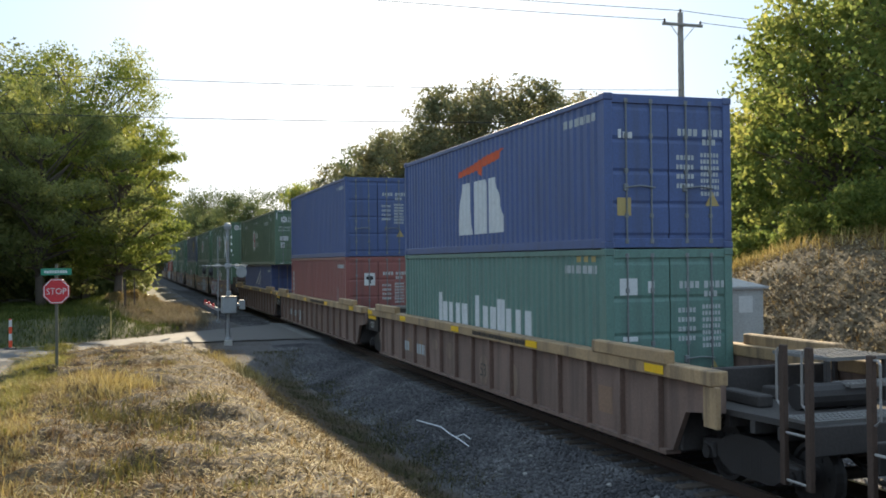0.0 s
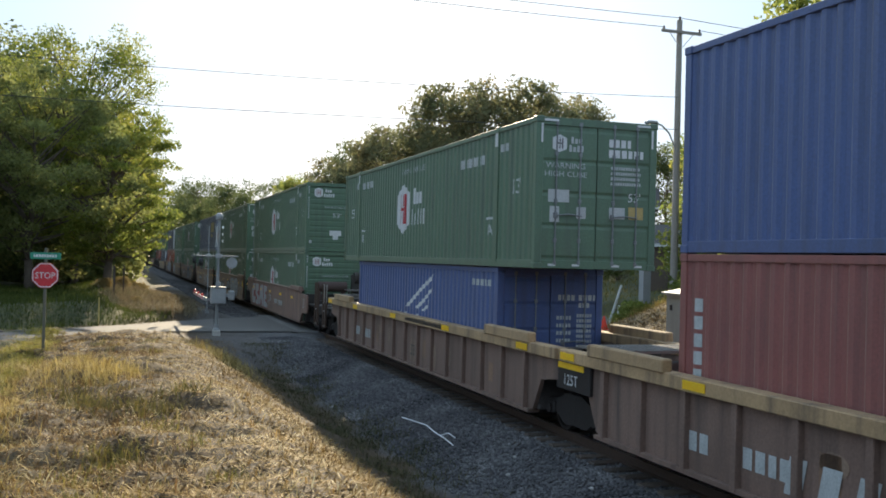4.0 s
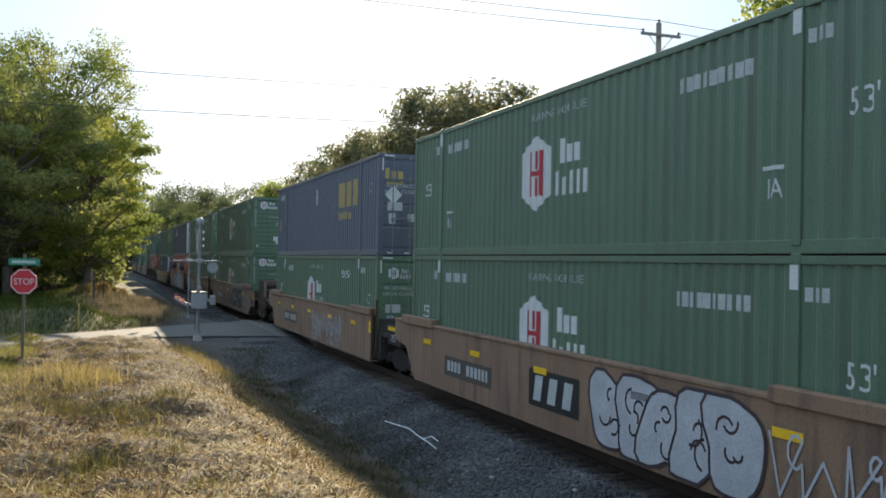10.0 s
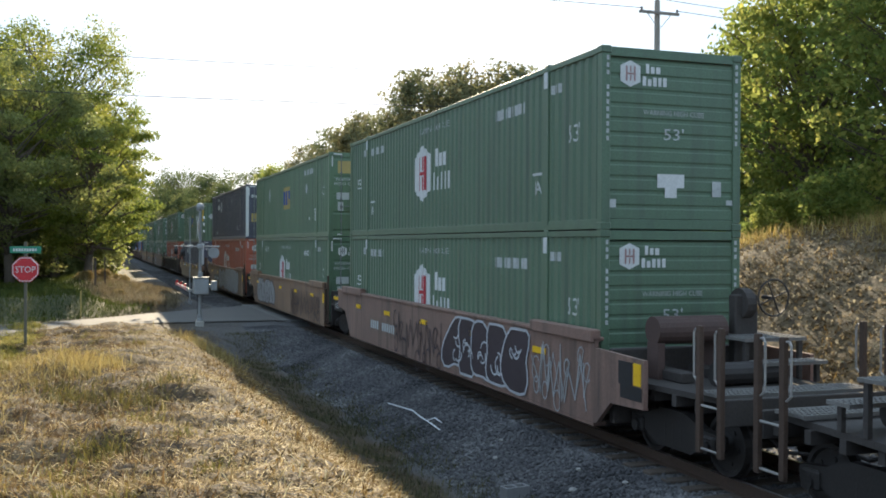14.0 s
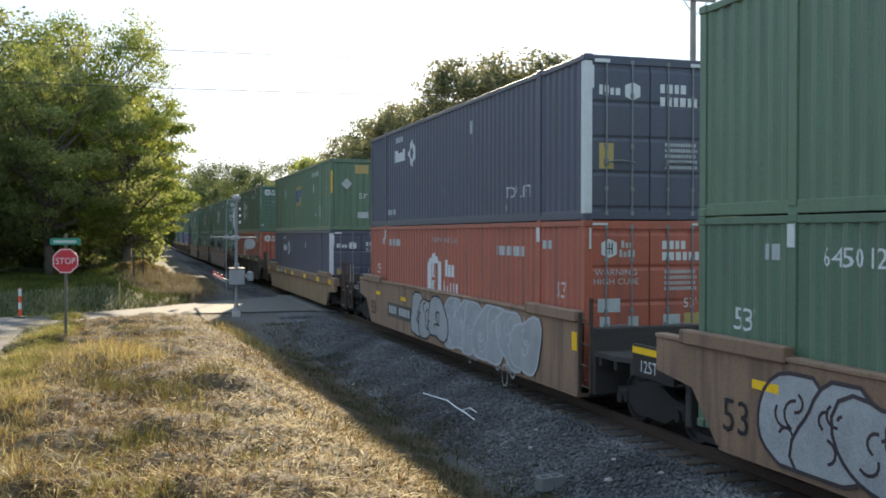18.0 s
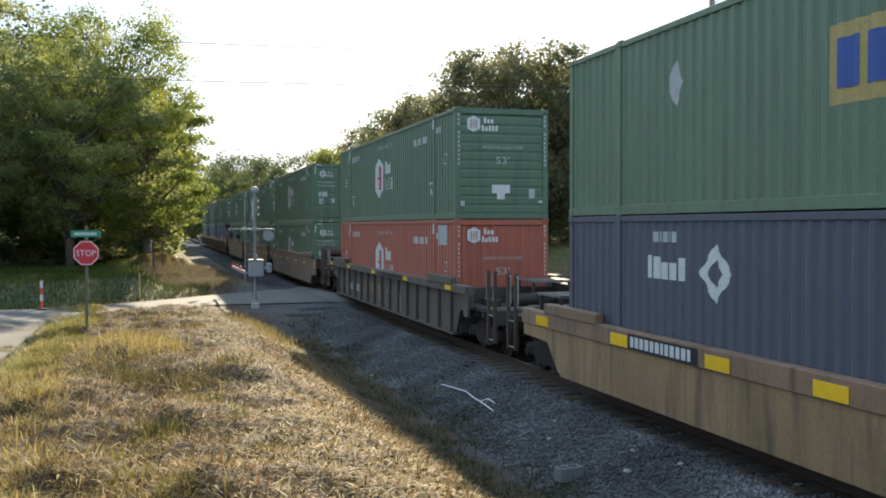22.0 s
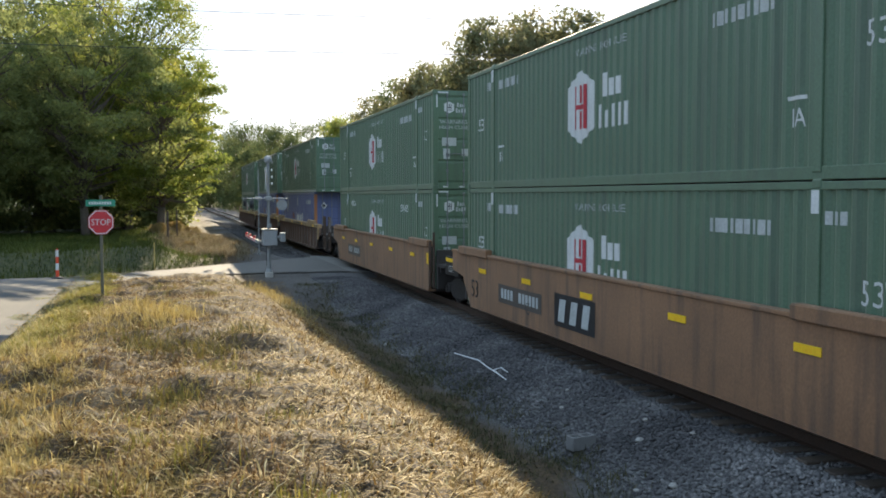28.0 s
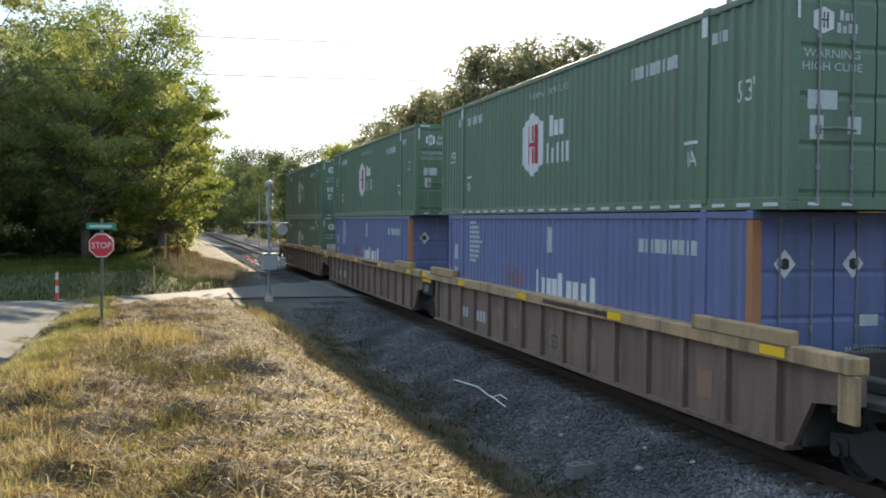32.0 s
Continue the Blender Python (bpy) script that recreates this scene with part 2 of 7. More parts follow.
def ground_z(x, y):
    x, y = np.asarray(x, float), np.asarray(y, float)
    u = x - TRACK_X
    # near bank between the road and the rails
    crest = np.clip(1.46 - 0.034 * y, 0.15, 1.6) + 0.16 * rough_noise(x, y, 0.45) * smooth(36, 28, y)
    bank = crest + (-0.72 - crest) * smooth(1.25, 5.0, x)
    bank = bank - 0.25 * smooth(0, -3.2, x)
    # behind the road: low bank with shrubs beside the track
    far = 0.28 + 0.6 * np.exp(-((x - 0.6) / 2.2) ** 2 - ((y - 55) / 6) ** 2) - 0.5 * smooth(4.0, 6.2, x)
    far = far + 0.75 * smooth(0.6, 3.4, y - road_far(x)) * smooth(1.2, -1.5, x)
    bank = np.where(y > road_far(x) + 0.4, far, bank)
    # right side: ditch, then a cut bank that rises, more gently further on
    steep = smooth(22, 38, y)
    rise = (1 - steep) * (4.2 * smooth(12.3, 19.5, x) + 1.2 * smooth(19, 60, x)) + steep * (0.4 + 4.2 * smooth(14, 60, x))
    rise = np.where((y > 36) & (y < 49), rise * smooth(11, 30, x), rise)
    right = -0.55 + rise
    z = np.where(u < 0, bank, right)
    # trackbed
    bed = np.where(np.abs(u) < 1.75, -0.2, -0.2 - 0.33 * (np.abs(u) - 1.75))
    z = np.maximum(np.where(np.abs(u) < 6, bed, -9), z) if np.ndim(z) else max(bed, z)
    # road bed
    r = road_z(x, y) - 0.03
    w = smooth(road_near(x) - 1.5, road_near(x) - 0.1, y) * smooth(road_far(x) + 1.4, road_far(x) + 0.1, y)
    w = np.maximum(w, smooth(-2.45, -3.02, x) * smooth(-12.5, -11.0, x) * smooth(road_far(x) + 1.4, road_far(x) + 0.1, y))
    w = np.maximum(w, 0.85 * smooth(31.5, 34.5, y) * smooth(39, 38.5, y) * smooth(1.8, 3.6, x) * smooth(7.6, 6.4, x))
    apron = np.where(np.abs(u) < 1.9, -0.06, r)
    z = z * (1 - w) + apron * w
    # hills in the distance
    d = np.hypot(x, y)
    z = z + smooth(120, 420, d) * 6 * smooth(20, 80, np.abs(u))
    return z


def bank_lump(x, y):
    """Hummocks of the mown bank."""
    f = smooth(-3.9, -3.0, x) * smooth(5.2, 4.2, x) * smooth(-4, -2, y) * smooth(38.5, 36, y)
    f = f * (1 - 0.6 * smooth(0.4, 1.8, x))
    return f * (rough_noise(x, y, 3.1) * 0.08 + rough_noise(x - 3, y, 1.4) * 0.09 + rough_noise(x + 9, y - 4, 6.1) * 0.055 + rough_noise(x - 7, y + 3, 10.7) * 0.028
                + 0.2 * np.exp(-((x + 0.5) / 0.7) ** 2 - ((y - 17.4) / 1.6) ** 2) - 0.12 * np.exp(-((x - 0.1) / 0.7) ** 2 - ((y - 13.0) / 1.1) ** 2) + 0.1 * np.exp(-((x + 0.6) / 0.6) ** 2 - ((y - 11.2) / 0.9) ** 2))


GROUND = bpy.data.materials.new("ground_soil_grass_and_ballast")


def ground_material():
    GROUND.use_nodes = True
    nt = GROUND.node_tree
    N, K = nt.nodes, nt.links.new
    bsdf = N["Principled BSDF"]
    co = N.new("ShaderNodeTexCoord")
    at = N.new("ShaderNodeAttribute")
    at.attribute_name = "zone"
    sp = N.new("ShaderNodeSeparateColor")
    K(at.outputs["Color"], sp.inputs[0])

    def noise_mix(scale, a, b, lo=0.35, hi=0.65, detail=6):
        nz = N.new("ShaderNodeTexNoise")
        nz.inputs["Scale"].default_value, nz.inputs["Detail"].default_value = scale, detail
        K(co.outputs["Object"], nz.inputs["Vector"])
        mr = N.new("ShaderNodeMapRange")
        mr.inputs["From Min"].default_value, mr.inputs["From Max"].default_value = lo, hi
        K(nz.outputs[0], mr.inputs["Value"])
        mx = N.new("ShaderNodeMix")
        mx.data_type = "RGBA"
        for sock, c in (("A", a), ("B", b)):
            if isinstance(c, tuple):
                mx.inputs[sock].default_value = (*c, 1)
            else:
                K(c, mx.inputs[sock])
        K(mr.outputs[0], mx.inputs["Factor"])
        return mx.outputs["Result"], nz

    def by(zone, a, b):
        mx = N.new("ShaderNodeMix")
        mx.data_type = "RGBA"
        K(sp.outputs[zone], mx.inputs["Factor"])
        K(a, mx.inputs["A"])
        K(b, mx.inputs["B"])
        return mx.outputs["Result"]

    straw, _ = noise_mix(16, (0.105, 0.066, 0.029), (0.034, 0.022, 0.011), 0.4, 0.6)
    straw, _ = noise_mix(0.8, straw, (0.07, 0.046, 0.024), 0.5, 0.72)
    green, _ = noise_mix(6, (0.036, 0.046, 0.016), (0.09, 0.09, 0.032))
    stone, fine = noise_mix(22, (0.045, 0.044, 0.046), (0.15, 0.146, 0.148))
    dirt, _ = noise_mix(5, (0.06, 0.042, 0.023), (0.18, 0.13, 0.068))
    out = by("Green", straw, green)
    out = by("Blue", out, dirt)
    out = by("Red", out, stone)
    K(out, bsdf.inputs["Base Color"])
    bsdf.inputs["Roughness"].default_value = 0.9
    bp = N.new("ShaderNodeBump")
    bp.inputs["Strength"].default_value, bp.inputs["Distance"].default_value = 0.8, 0.05
    K(fine.outputs[0], bp.inputs["Height"])
    K(bp.outputs[0], bsdf.inputs["Normal"])


def axis(parts):
    out = []
    for a, b, step in parts:
        out += list(np.arange(a, b, step))
    return np.array(out + [parts[-1][1]])


def build_ground():
    ground_material()
    xs = axis([(-1200, -200, 100), (-200, -40, 16), (-40, -14, 2), (-14, -4, 0.5), (-4, 8, 0.16), (8, 12, 0.4), (12, 20, 0.22), (20, 24, 0.5), (24, 70, 2), (70, 200, 13), (200, 1200, 100)])
    ys = axis([(-600, -60, 60), (-60, -4, 4), (-4, 3, 0.5), (3, 34, 0.2), (34, 70, 0.5), (70, 200, 3), (200, 1600, 70)])
    X, Y = np.meshgrid(xs, ys)
    Z = ground_z(X, Y)
    Z = Z + bank_lump(X, Y)
    scar = rough_noise(X, Y * 0.6, 1.3) * 0.07 + rough_noise(X * 1.4 + 3, Y * 0.7, 3.7) * 0.05 + rough_noise(X * 1.2, Y + 2, 8.3) * 0.05
    Z = Z + scar * smooth(12.5, 14, X) * smooth(22, 19, X) * smooth(40, 32, Y) * smooth(-10, 0, Y)
    nx, ny = len(xs), len(ys)
    idx = np.arange(nx * ny).reshape(ny, nx)
    quads = np.stack([idx[:-1, :-1], idx[:-1, 1:], idx[1:, 1:], idx[1:, :-1]], -1).reshape(-1, 4)
    me = bpy.data.meshes.new("ground")
    me.from_pydata(np.stack([X, Y, Z], -1).reshape(-1, 3).tolist(), [], quads.tolist())
    U = np.abs(X - TRACK_X)
    wob = rough_noise(X, Y, 1.3)
    red = np.where(X < TRACK_X, smooth(3.85, 3.3, U + 0.3 * wob), smooth(4.3, 3.6, U + 0.35 * wob))
    red = np.maximum(red, 0.75 * smooth(2.6, 4.0, X + 0.6 * wob) * smooth(8, 7, X) * smooth(30.5, 33, Y) * smooth(52, 50, Y))
    red = np.maximum(red, smooth(3.5, 4.8, X + wob) * smooth(12, 11, X) * smooth(62, 75, Y))
    green = smooth(0.25, 0.8, rough_noise(X + 5, Y * 0.8, 0.55)) * 0.35 * smooth(1.5, 0, X)
    green = np.maximum(green, smooth(-1.6, -3.0, X + 0.5 * wob) * smooth(14, 24, Y))
    green = np.maximum(green, smooth(0.2, 1.2, Y - road_far(X)) * smooth(1.5, -1, X))
    green = np.maximum(green, smooth(22, 30, X) * smooth(28, 38, Y))
    green = np.maximum(green, smooth(60, 90, np.hypot(X, Y)) * smooth(4, 8, U))
    blue = smooth(12.2, 13.5, X) * smooth(30, 22, X) * smooth(42, 34, Y)
    col = np.stack([red, green, blue, np.ones_like(red)], -1).reshape(-1, 4).astype(np.float32)
    att = me.color_attributes.new("zone", "FLOAT_COLOR", "POINT")
    att.data.foreach_set("color", col.ravel())
    me.materials.append(GROUND)
    me.polygons.foreach_set("use_smooth", [True] * len(me.polygons))
    return tagged(new("ground", me), "dry mown grass bank, soil and grey track ballast", "ground", kind="structure")


ground = build_ground()

# ---- roads ----
ASPHALT = material("pale_worn_asphalt", (0.115, 0.11, 0.102), 0.85, 0, 0.25, 0.9, 60, 0.3, rand=0)
LANE = material("grey_lane_asphalt", (0.057, 0.058, 0.059), 0.85, 0, 0.3, 0.7, 60, 0.3, rand=0)
CONCRETE = material("pale_concrete", (0.4, 0.38, 0.34), 0.85, 0, 0.2, 1.2, 50, 0.3, rand=0)


def road_sheet(name, xs, ys, inside, mat, lift, label, across=False):
    X, Y = np.meshgrid(xs, ys)
    if across:
        Y = road_near(X) + (road_far(X) - road_near(X)) * Y
    Z = road_z(X, Y) + lift
    Z = np.where(np.abs(X - TRACK_X) < 2.2, np.minimum(Z, lift), Z)
    nx = len(xs)
    sh = Shape()
    sh.v = np.stack([X, Y, Z], -1).reshape(-1, 3).tolist()
    for j in range(len(ys) - 1):
        for i in range(nx - 1):
            if inside((xs[i] + xs[i + 1]) / 2, (ys[j] + ys[j + 1]) / 2):
                sh.f.append((j * nx + i, j * nx + i + 1, (j + 1) * nx + i + 1, (j + 1) * nx + i))
    sh.m = [0] * len(sh.f)
    ob = new(name, sh.mesh(name, mat))
    return tagged(ob, label, "road", kind="structure")


road_sheet("road", np.arange(-60, 45.1, 0.5), np.linspace(0, 1, 17), lambda x, y: abs(x - TRACK_X) > 1.9, ASPHALT, 0.012, "pale worn asphalt road that crosses the railway", True)
road_sheet("lane", np.arange(-10.7, -3.0, 0.4), np.arange(-30, 39.3, 0.5), lambda x, y: y < road_far(x) - 0.8, LANE, 0.006, "pale worn asphalt lane beside the grass bank")


# ---- the railway ----
RUST = material("rusty_steel", (0.08, 0.05, 0.036), 0.75, 0.2, 0.3, 6)
TIE = material("weathered_timber", (0.085, 0.065, 0.05), 0.9, 0, 0.35, 5, 50, 0.5, rand=0.25)
track = thing("railway_track", "single railway track with rusty rails on weathered timber ties", "railway", kind="structure")


def rail_mesh():
    sh = Shape()
    prof = [(-0.075, -0.172), (0.075, -0.172), (0.075, -0.16), (0.012, -0.145), (0.012, -0.045), (0.036, -0.035), (0.036, -0.004), (0.028, 0.0), (-0.028, 0.0), (-0.036, -0.004), (-0.036, -0.035), (-0.012, -0.045), (-0.012, -0.145), (-0.075, -0.16)]
    ys = [-60, 700]
    n = len(prof)
    for y in ys:
        sh.v += [(x, y, z) for x, z in prof]
    for k in range(n):
        sh.f.append((k, (k + 1) % n, n + (k + 1) % n, n + k))
        sh.m.append(1 if k == 7 else 0)
    return sh.mesh("rail", RUST, STEEL_BARE)


_rail = rail_mesh()
for dx in (-0.7525, 0.7525):
    part("rail", _rail, track, "rusty rail with a bright worn head", (TRACK_X + dx, 0, 0))

# level crossing panels between and beside the rails
PANEL = material("worn_grey_panel", (0.17, 0.165, 0.155), 0.85, 0, 0.25, 1.2, 50, 0.3)
crossing = thing("crossing_panels", "worn grey concrete level crossing panels between the rails", "level crossing", kind="structure")
for x0, x1 in ((-1.95, -0.84), (-0.64, 0.64), (0.84, 1.95)):
    for k in range(6):
        y0 = 39.3 + 1.72 * k
        part("panel", Shape().box(TRACK_X + x0, TRACK_X + x1, y0, y0 + 1.69, -0.16, 0.01, c=0.02).mesh("panel", PANEL), crossing)


# ---- the train: containers ----
def paint(name, color, streak=0.65):
    return material("paint_" + name, color, 0.5, 0, 0.14, 0.8, 30, 0.08, streak, tuple(c * 0.35 + 0.03 for c in color), 0.05, veil=0.22)


GREEN = paint("green", (0.08, 0.145, 0.088))
GREEN_LEAF = paint("leaf_green", (0.1, 0.17, 0.1))
BLUE = paint("blue", (0.052, 0.09, 0.225))
TEAL = paint("teal", (0.1, 0.2, 0.165))
OXIDE = paint("oxide_red", (0.24, 0.075, 0.065))
ORANGE = paint("orange_red", (0.38, 0.092, 0.052))
NAVY = paint("navy", (0.06, 0.067, 0.1))
SLATE = paint("slate_blue", (0.082, 0.098, 0.14))
COBALT = paint("cobalt", (0.1, 0.125, 0.27))
WAVE, DEEP = 0.27, 0.034
BREAKS = (0.0, 0.08, 0.135, 0.215)


def inset(y):
    """Depth of the corrugation at y."""
    f = y % WAVE
    if f < BREAKS[1]:
        return 0.0
    if f < BREAKS[2]:
        return DEEP * (f - BREAKS[1]) / (BREAKS[2] - BREAKS[1])
    if f < BREAKS[3]:
        return DEEP
    return DEEP * (WAVE - f) / (WAVE - BREAKS[3])


def break_points(y0, y1):
    k0 = math.floor(y0 / WAVE)
    pts = [k * WAVE + b for k in range(k0, math.ceil(y1 / WAVE) + 1) for b in BREAKS]
    return [y0] + [p for p in pts if y0 + 0.002 < p < y1 - 0.002] + [y1]


def side_wall(L, H, W, mat):
    ys = break_points(-L / 2 + 0.15, L / 2 - 0.15)
    prof = [(-W / 2 + 0.03 + inset(y), y) for y in ys] + [(-W / 2 + 0.085, ys[-1]), (-W / 2 + 0.085, ys[0])]
    return Shape().extrude_z(prof, 0.16, H - 0.1).mesh("side_wall", mat)


def end_wall(W, H, mat, style):
    """The blind end: upright corrugation, or lying ribs on the long domestic boxes."""
    w = W / 2 - 0.14
    if style == "ribbed":
        n = 11
        dz = (H - 0.36) / n
        prof = []
        for k in range(n):
            z0 = 0.18 + k * dz
            prof += [(0.03, z0), (0.03, z0 + 0.62 * dz), (0.044, z0 + 0.72 * dz), (0.044, z0 + 0.9 * dz)]
        prof += [(0.03, H - 0.18), (0.085, H - 0.18), (0.085, 0.18)]
        return Shape().extrude_x(prof, -w, w).mesh("end_wall", mat)
    xs = break_points(-w, w)
    prof = [(x, 0.03 + inset(x)) for x in xs] + [(w, 0.085), (-w, 0.085)]
    return Shape().extrude_z(prof, 0.18, H - 0.18).mesh("end_wall", mat)


def door_leaf(W, H, mat):
    """A pressed steel door leaf with raised pans between its grooves."""
    w, h0, h1 = W / 2 - 0.15, 0.17, H - 0.16
    n = 4
    dz = (h1 - h0 - 0.1) / n
    prof = [(0.045, h0)]
    for k in range(n):
        z0 = h0 + 0.05 + k * dz
        prof += [(0.045, z0), (0.028, z0 + 0.045), (0.028, z0 + dz - 0.07), (0.045, z0 + dz - 0.02)]
    prof += [(0.045, h1), (0.08, h1), (0.08, h0)]
    return Shape().extrude_x(prof, 0.012, w).mesh("door", mat)


ROD = material("dull_galvanised_rod", (0.2, 0.21, 0.21), 0.6, 0.3, 0.2, 5)


def lock_rod(H):
    sh = Shape()
    sh.tube((0, 0, 0.1), (0, 0, H - 0.08), 0.016, n=8)
    for z in (0.12, 0.55, 1.3, H - 0.7, H - 0.12):
        sh.box(-0.036, 0.036, -0.012, 0.04, z - 0.04, z + 0.04, c=0.01)
    return sh.mesh("lock_rod", ROD)


def handle_mesh():
    sh = Shape()
    sh.path([(-0.28, -0.02, 1.02), (0.0, -0.03, 1.05), (0.28, -0.02, 1.02)], 0.014)
    sh.box(-0.3, -0.22, -0.02, 0.05, 0.96, 1.08, c=0.01)
    return sh.mesh("handle", ROD)


def block(name, key, mat, *box, c=0.008):
    return cached((name, key, mat.name, box), lambda: Shape().box(*box, c=c).mesh(name, mat))


TRAIN = []  # (thing, place along the train, height)


def container(L, H, W, mat, near, label, offset, base, post_mat=None):
    """A steel container. near: what its end towards -y is, 'doors', 'ribbed' or 'plain'."""
    box = thing("shipping_container", label, "container", "containers on the train")
    key = (L, H, W, mat.name)
    wall = cached(("side", *key), lambda: side_wall(L, H, W, mat))
    part("side_wall", wall, box)
    part("side_wall", wall, box, turn=180)
    part("roof", block("roof", key, mat, -W / 2 + 0.06, W / 2 - 0.06, -L / 2 + 0.06, L / 2 - 0.06, H - 0.06, H - 0.02), box)
    part("floor", block("floor", key, STEEL_DARK, -W / 2 + 0.07, W / 2 - 0.07, -L / 2 + 0.06, L / 2 - 0.06, 0.03, 0.15), box)
    top = block("top_rail", key, mat, -W / 2 + 0.012, -W / 2 + 0.09, -L / 2 + 0.12, L / 2 - 0.12, H - 0.11, H - 0.012)
    low = block("bottom_rail", key, mat, -W / 2 + 0.012, -W / 2 + 0.1, -L / 2 + 0.12, L / 2 - 0.12, 0.01, 0.17)
    head = block("header", key, mat, -W / 2 + 0.14, W / 2 - 0.14, -L / 2 + 0.015, -L / 2 + 0.12, H - 0.16, H - 0.012)
    sill = block("door_sill", key, mat, -W / 2 + 0.14, W / 2 - 0.14, -L / 2 + 0.015, -L / 2 + 0.12, 0.012, 0.17)
    for turn in (0, 180):
        part("top_rail", top, box, turn=turn)
        part("bottom_rail", low, box, turn=turn)
        part("header", head, box, turn=turn)
        part("sill", sill, box, turn=turn)
    pm = post_mat or mat
    post = block("corner_post", key, mat, -0.075, 0.075, -0.075, 0.075, 0.12, H - 0.12)
    npost = block("corner_post", key, pm, -0.075, 0.075, -0.075, 0.075, 0.12, H - 0.12)
    cast = block("corner_casting", "c", mat, -0.089, 0.089, -0.089, 0.089, 0, 0.118, c=0.014)
    for sx in (-1, 1):
        for sy in (-1, 1):
            x, y = sx * (W / 2 - 0.08), sy * (L / 2 - 0.08)
            part("corner_post", npost if sy < 0 else post, box, "white-painted post" if post_mat and sy < 0 else "", (x, y, 0))
            part("corner_casting", cast, box, "", (x, y, 0))
            part("corner_casting", cast, box, "", (x, y, H - 0.118))
            if L > 13:  # stacking posts at the forty-foot marks
                sp = block("cobing_post", key, mat, -0.055, 0.05, -0.08, 0.08, 0.1, H - 0.1)
                part("cobing_post", sp, box, "", (sx * (W / 2 - 0.05), sy * 6.06, 0), 0 if sx < 0 else 180)
                part("cobing_casting", cast, box, "", (sx * (W / 2 - 0.088), sy * 6.06, H - 0.1))
    if near == "doors":
        leaf = cached(("leaf", W, H, mat.name), lambda: door_leaf(W, H, mat))
        mirror = cached(("leaf2", W, H, mat.name), lambda: mirrored(leaf))
        rod, grip = cached(("rod", H), lambda: lock_rod(H)), cached("grip", handle_mesh)
        for sx, me in ((1, leaf), (-1, mirror)):
            door = part("door", me, box, "", (0, -L / 2, 0))
            for k in (0.3, 0.72):
                part("lock_rod", rod, door, "galvanised locking rod", (sx * k * (W / 2 - 0.1), 0.015, 0))
            part("handle", grip, door, "", (sx * 0.5 * (W / 2 - 0.1), 0.01, 0))
    else:
        part("end_wall", cached(("end", W, H, mat.name, near), lambda: end_wall(W, H, mat, near)), box, "", (0, -L / 2, 0))
    part("end_wall", cached(("end", W, H, mat.name, "plain"), lambda: end_wall(W, H, mat, "plain")), box, "", (0, L / 2, 0), 180)
    TRAIN.append((box, offset, base))
    return box


def mirrored(me):
    m2 = me.copy()
    for v in m2.vertices:
        v.co.x = -v.co.x
    m2.flip_normals()
    return m2


# ---- markings: outlines (u to the right, v up) laid on a wall ----
def rect(u0, u1, v0, v1):
    return [(u0, v0), (u1, v0), (u1, v1), (u0, v1)]


def letters(text, size, u, v, sx=1.0):
    """Outlines of readable words in the built-in font, centred on (u, v)."""
    key = ("text", text)
    if key not in CACHE:
        cu = bpy.data.curves.new("words", "FONT")
        cu.body, cu.align_x, cu.resolution_u = text, "CENTER", 2
        ob = new("words", cu)
        bpy.context.view_layer.update()
        me = bpy.data.meshes.new_from_object(ob)
        CACHE[key] = [[(me.vertices[i].co.x, me.vertices[i].co.y) for i in p.vertices] for p in me.polygons]
        bpy.data.objects.remove(ob)
        bpy.data.curves.remove(cu)
    return [[(a * size * sx + u, (b - 0.34) * size + v) for a, b in p] for p in CACHE[key]]


def bars(u0, u1, v, h, rng, gap=0.25):
    """Plain blocks in place of writing that is not spelled out."""
    out, u = [], u0
    while u < u1 - h * 0.3:
        w = h * rng.uniform(0.5, 0.75)
        out.append(rect(u, min(u + w, u1), v - h / 2, v + h / 2))
        u += w + h * gap
    return out


def side_mark(name, key, polys, W, mat, wavy=True, x=None):
    """A marking on the near side wall that follows its corrugation."""
    def make():
        bm = bmesh.new()
        for k, p in enumerate(polys):
            try:
                bm.faces.new([bm.verts.new((-0.0003 * (k % 9), -u, v)) for u, v in p])
            except ValueError:
                pass
        if wavy:
            ys = [v.co.y for v in bm.verts]
            for y in break_points(min(ys), max(ys))[1:-1]:
                bmesh.ops.bisect_plane(bm, geom=bm.verts[:] + bm.edges[:] + bm.faces[:], plane_co=(0, y, 0), plane_no=(0, 1, 0))
        for v in bm.verts:
            v.co.x = (-W / 2 + 0.03 + inset(v.co.y + 1e-5) - 0.005) if wavy else x + v.co.x
        me = bpy.data.meshes.new(name)
        bmesh.ops.recalc_face_normals(bm, faces=bm.faces)
        bm.to_mesh(me)
        bm.free()
        me.materials.append(mat)
        return me
    return cached(("side_mark", key, mat.name, W), make)


def end_mark(name, key, polys, L, mat, depth=0.024):
    """A marking on the end towards -y."""
    def make():
        sh = Shape()
        for p in polys:
            sh.face([(u, -L / 2 + depth, v) for u, v in p])
        return sh.mesh(name, mat)
    return cached(("end_mark", key, mat.name, L), make)


def each_side(name, key, polys, W, mat, box, label="", wavy=True, x=None):
    """Every piece of a set of markings on the side as a part of its own."""
    for k, p in enumerate(polys):
        part(name, side_mark(name, (*key, k), [p], W, mat, wavy, x), box, label)


def each_end(name, key, polys, L, mat, box, label="", depth=0.024):
    for k, p in enumerate(polys):
        part(name, end_mark(name, (*key, k), [p], L, mat, depth), box, label)


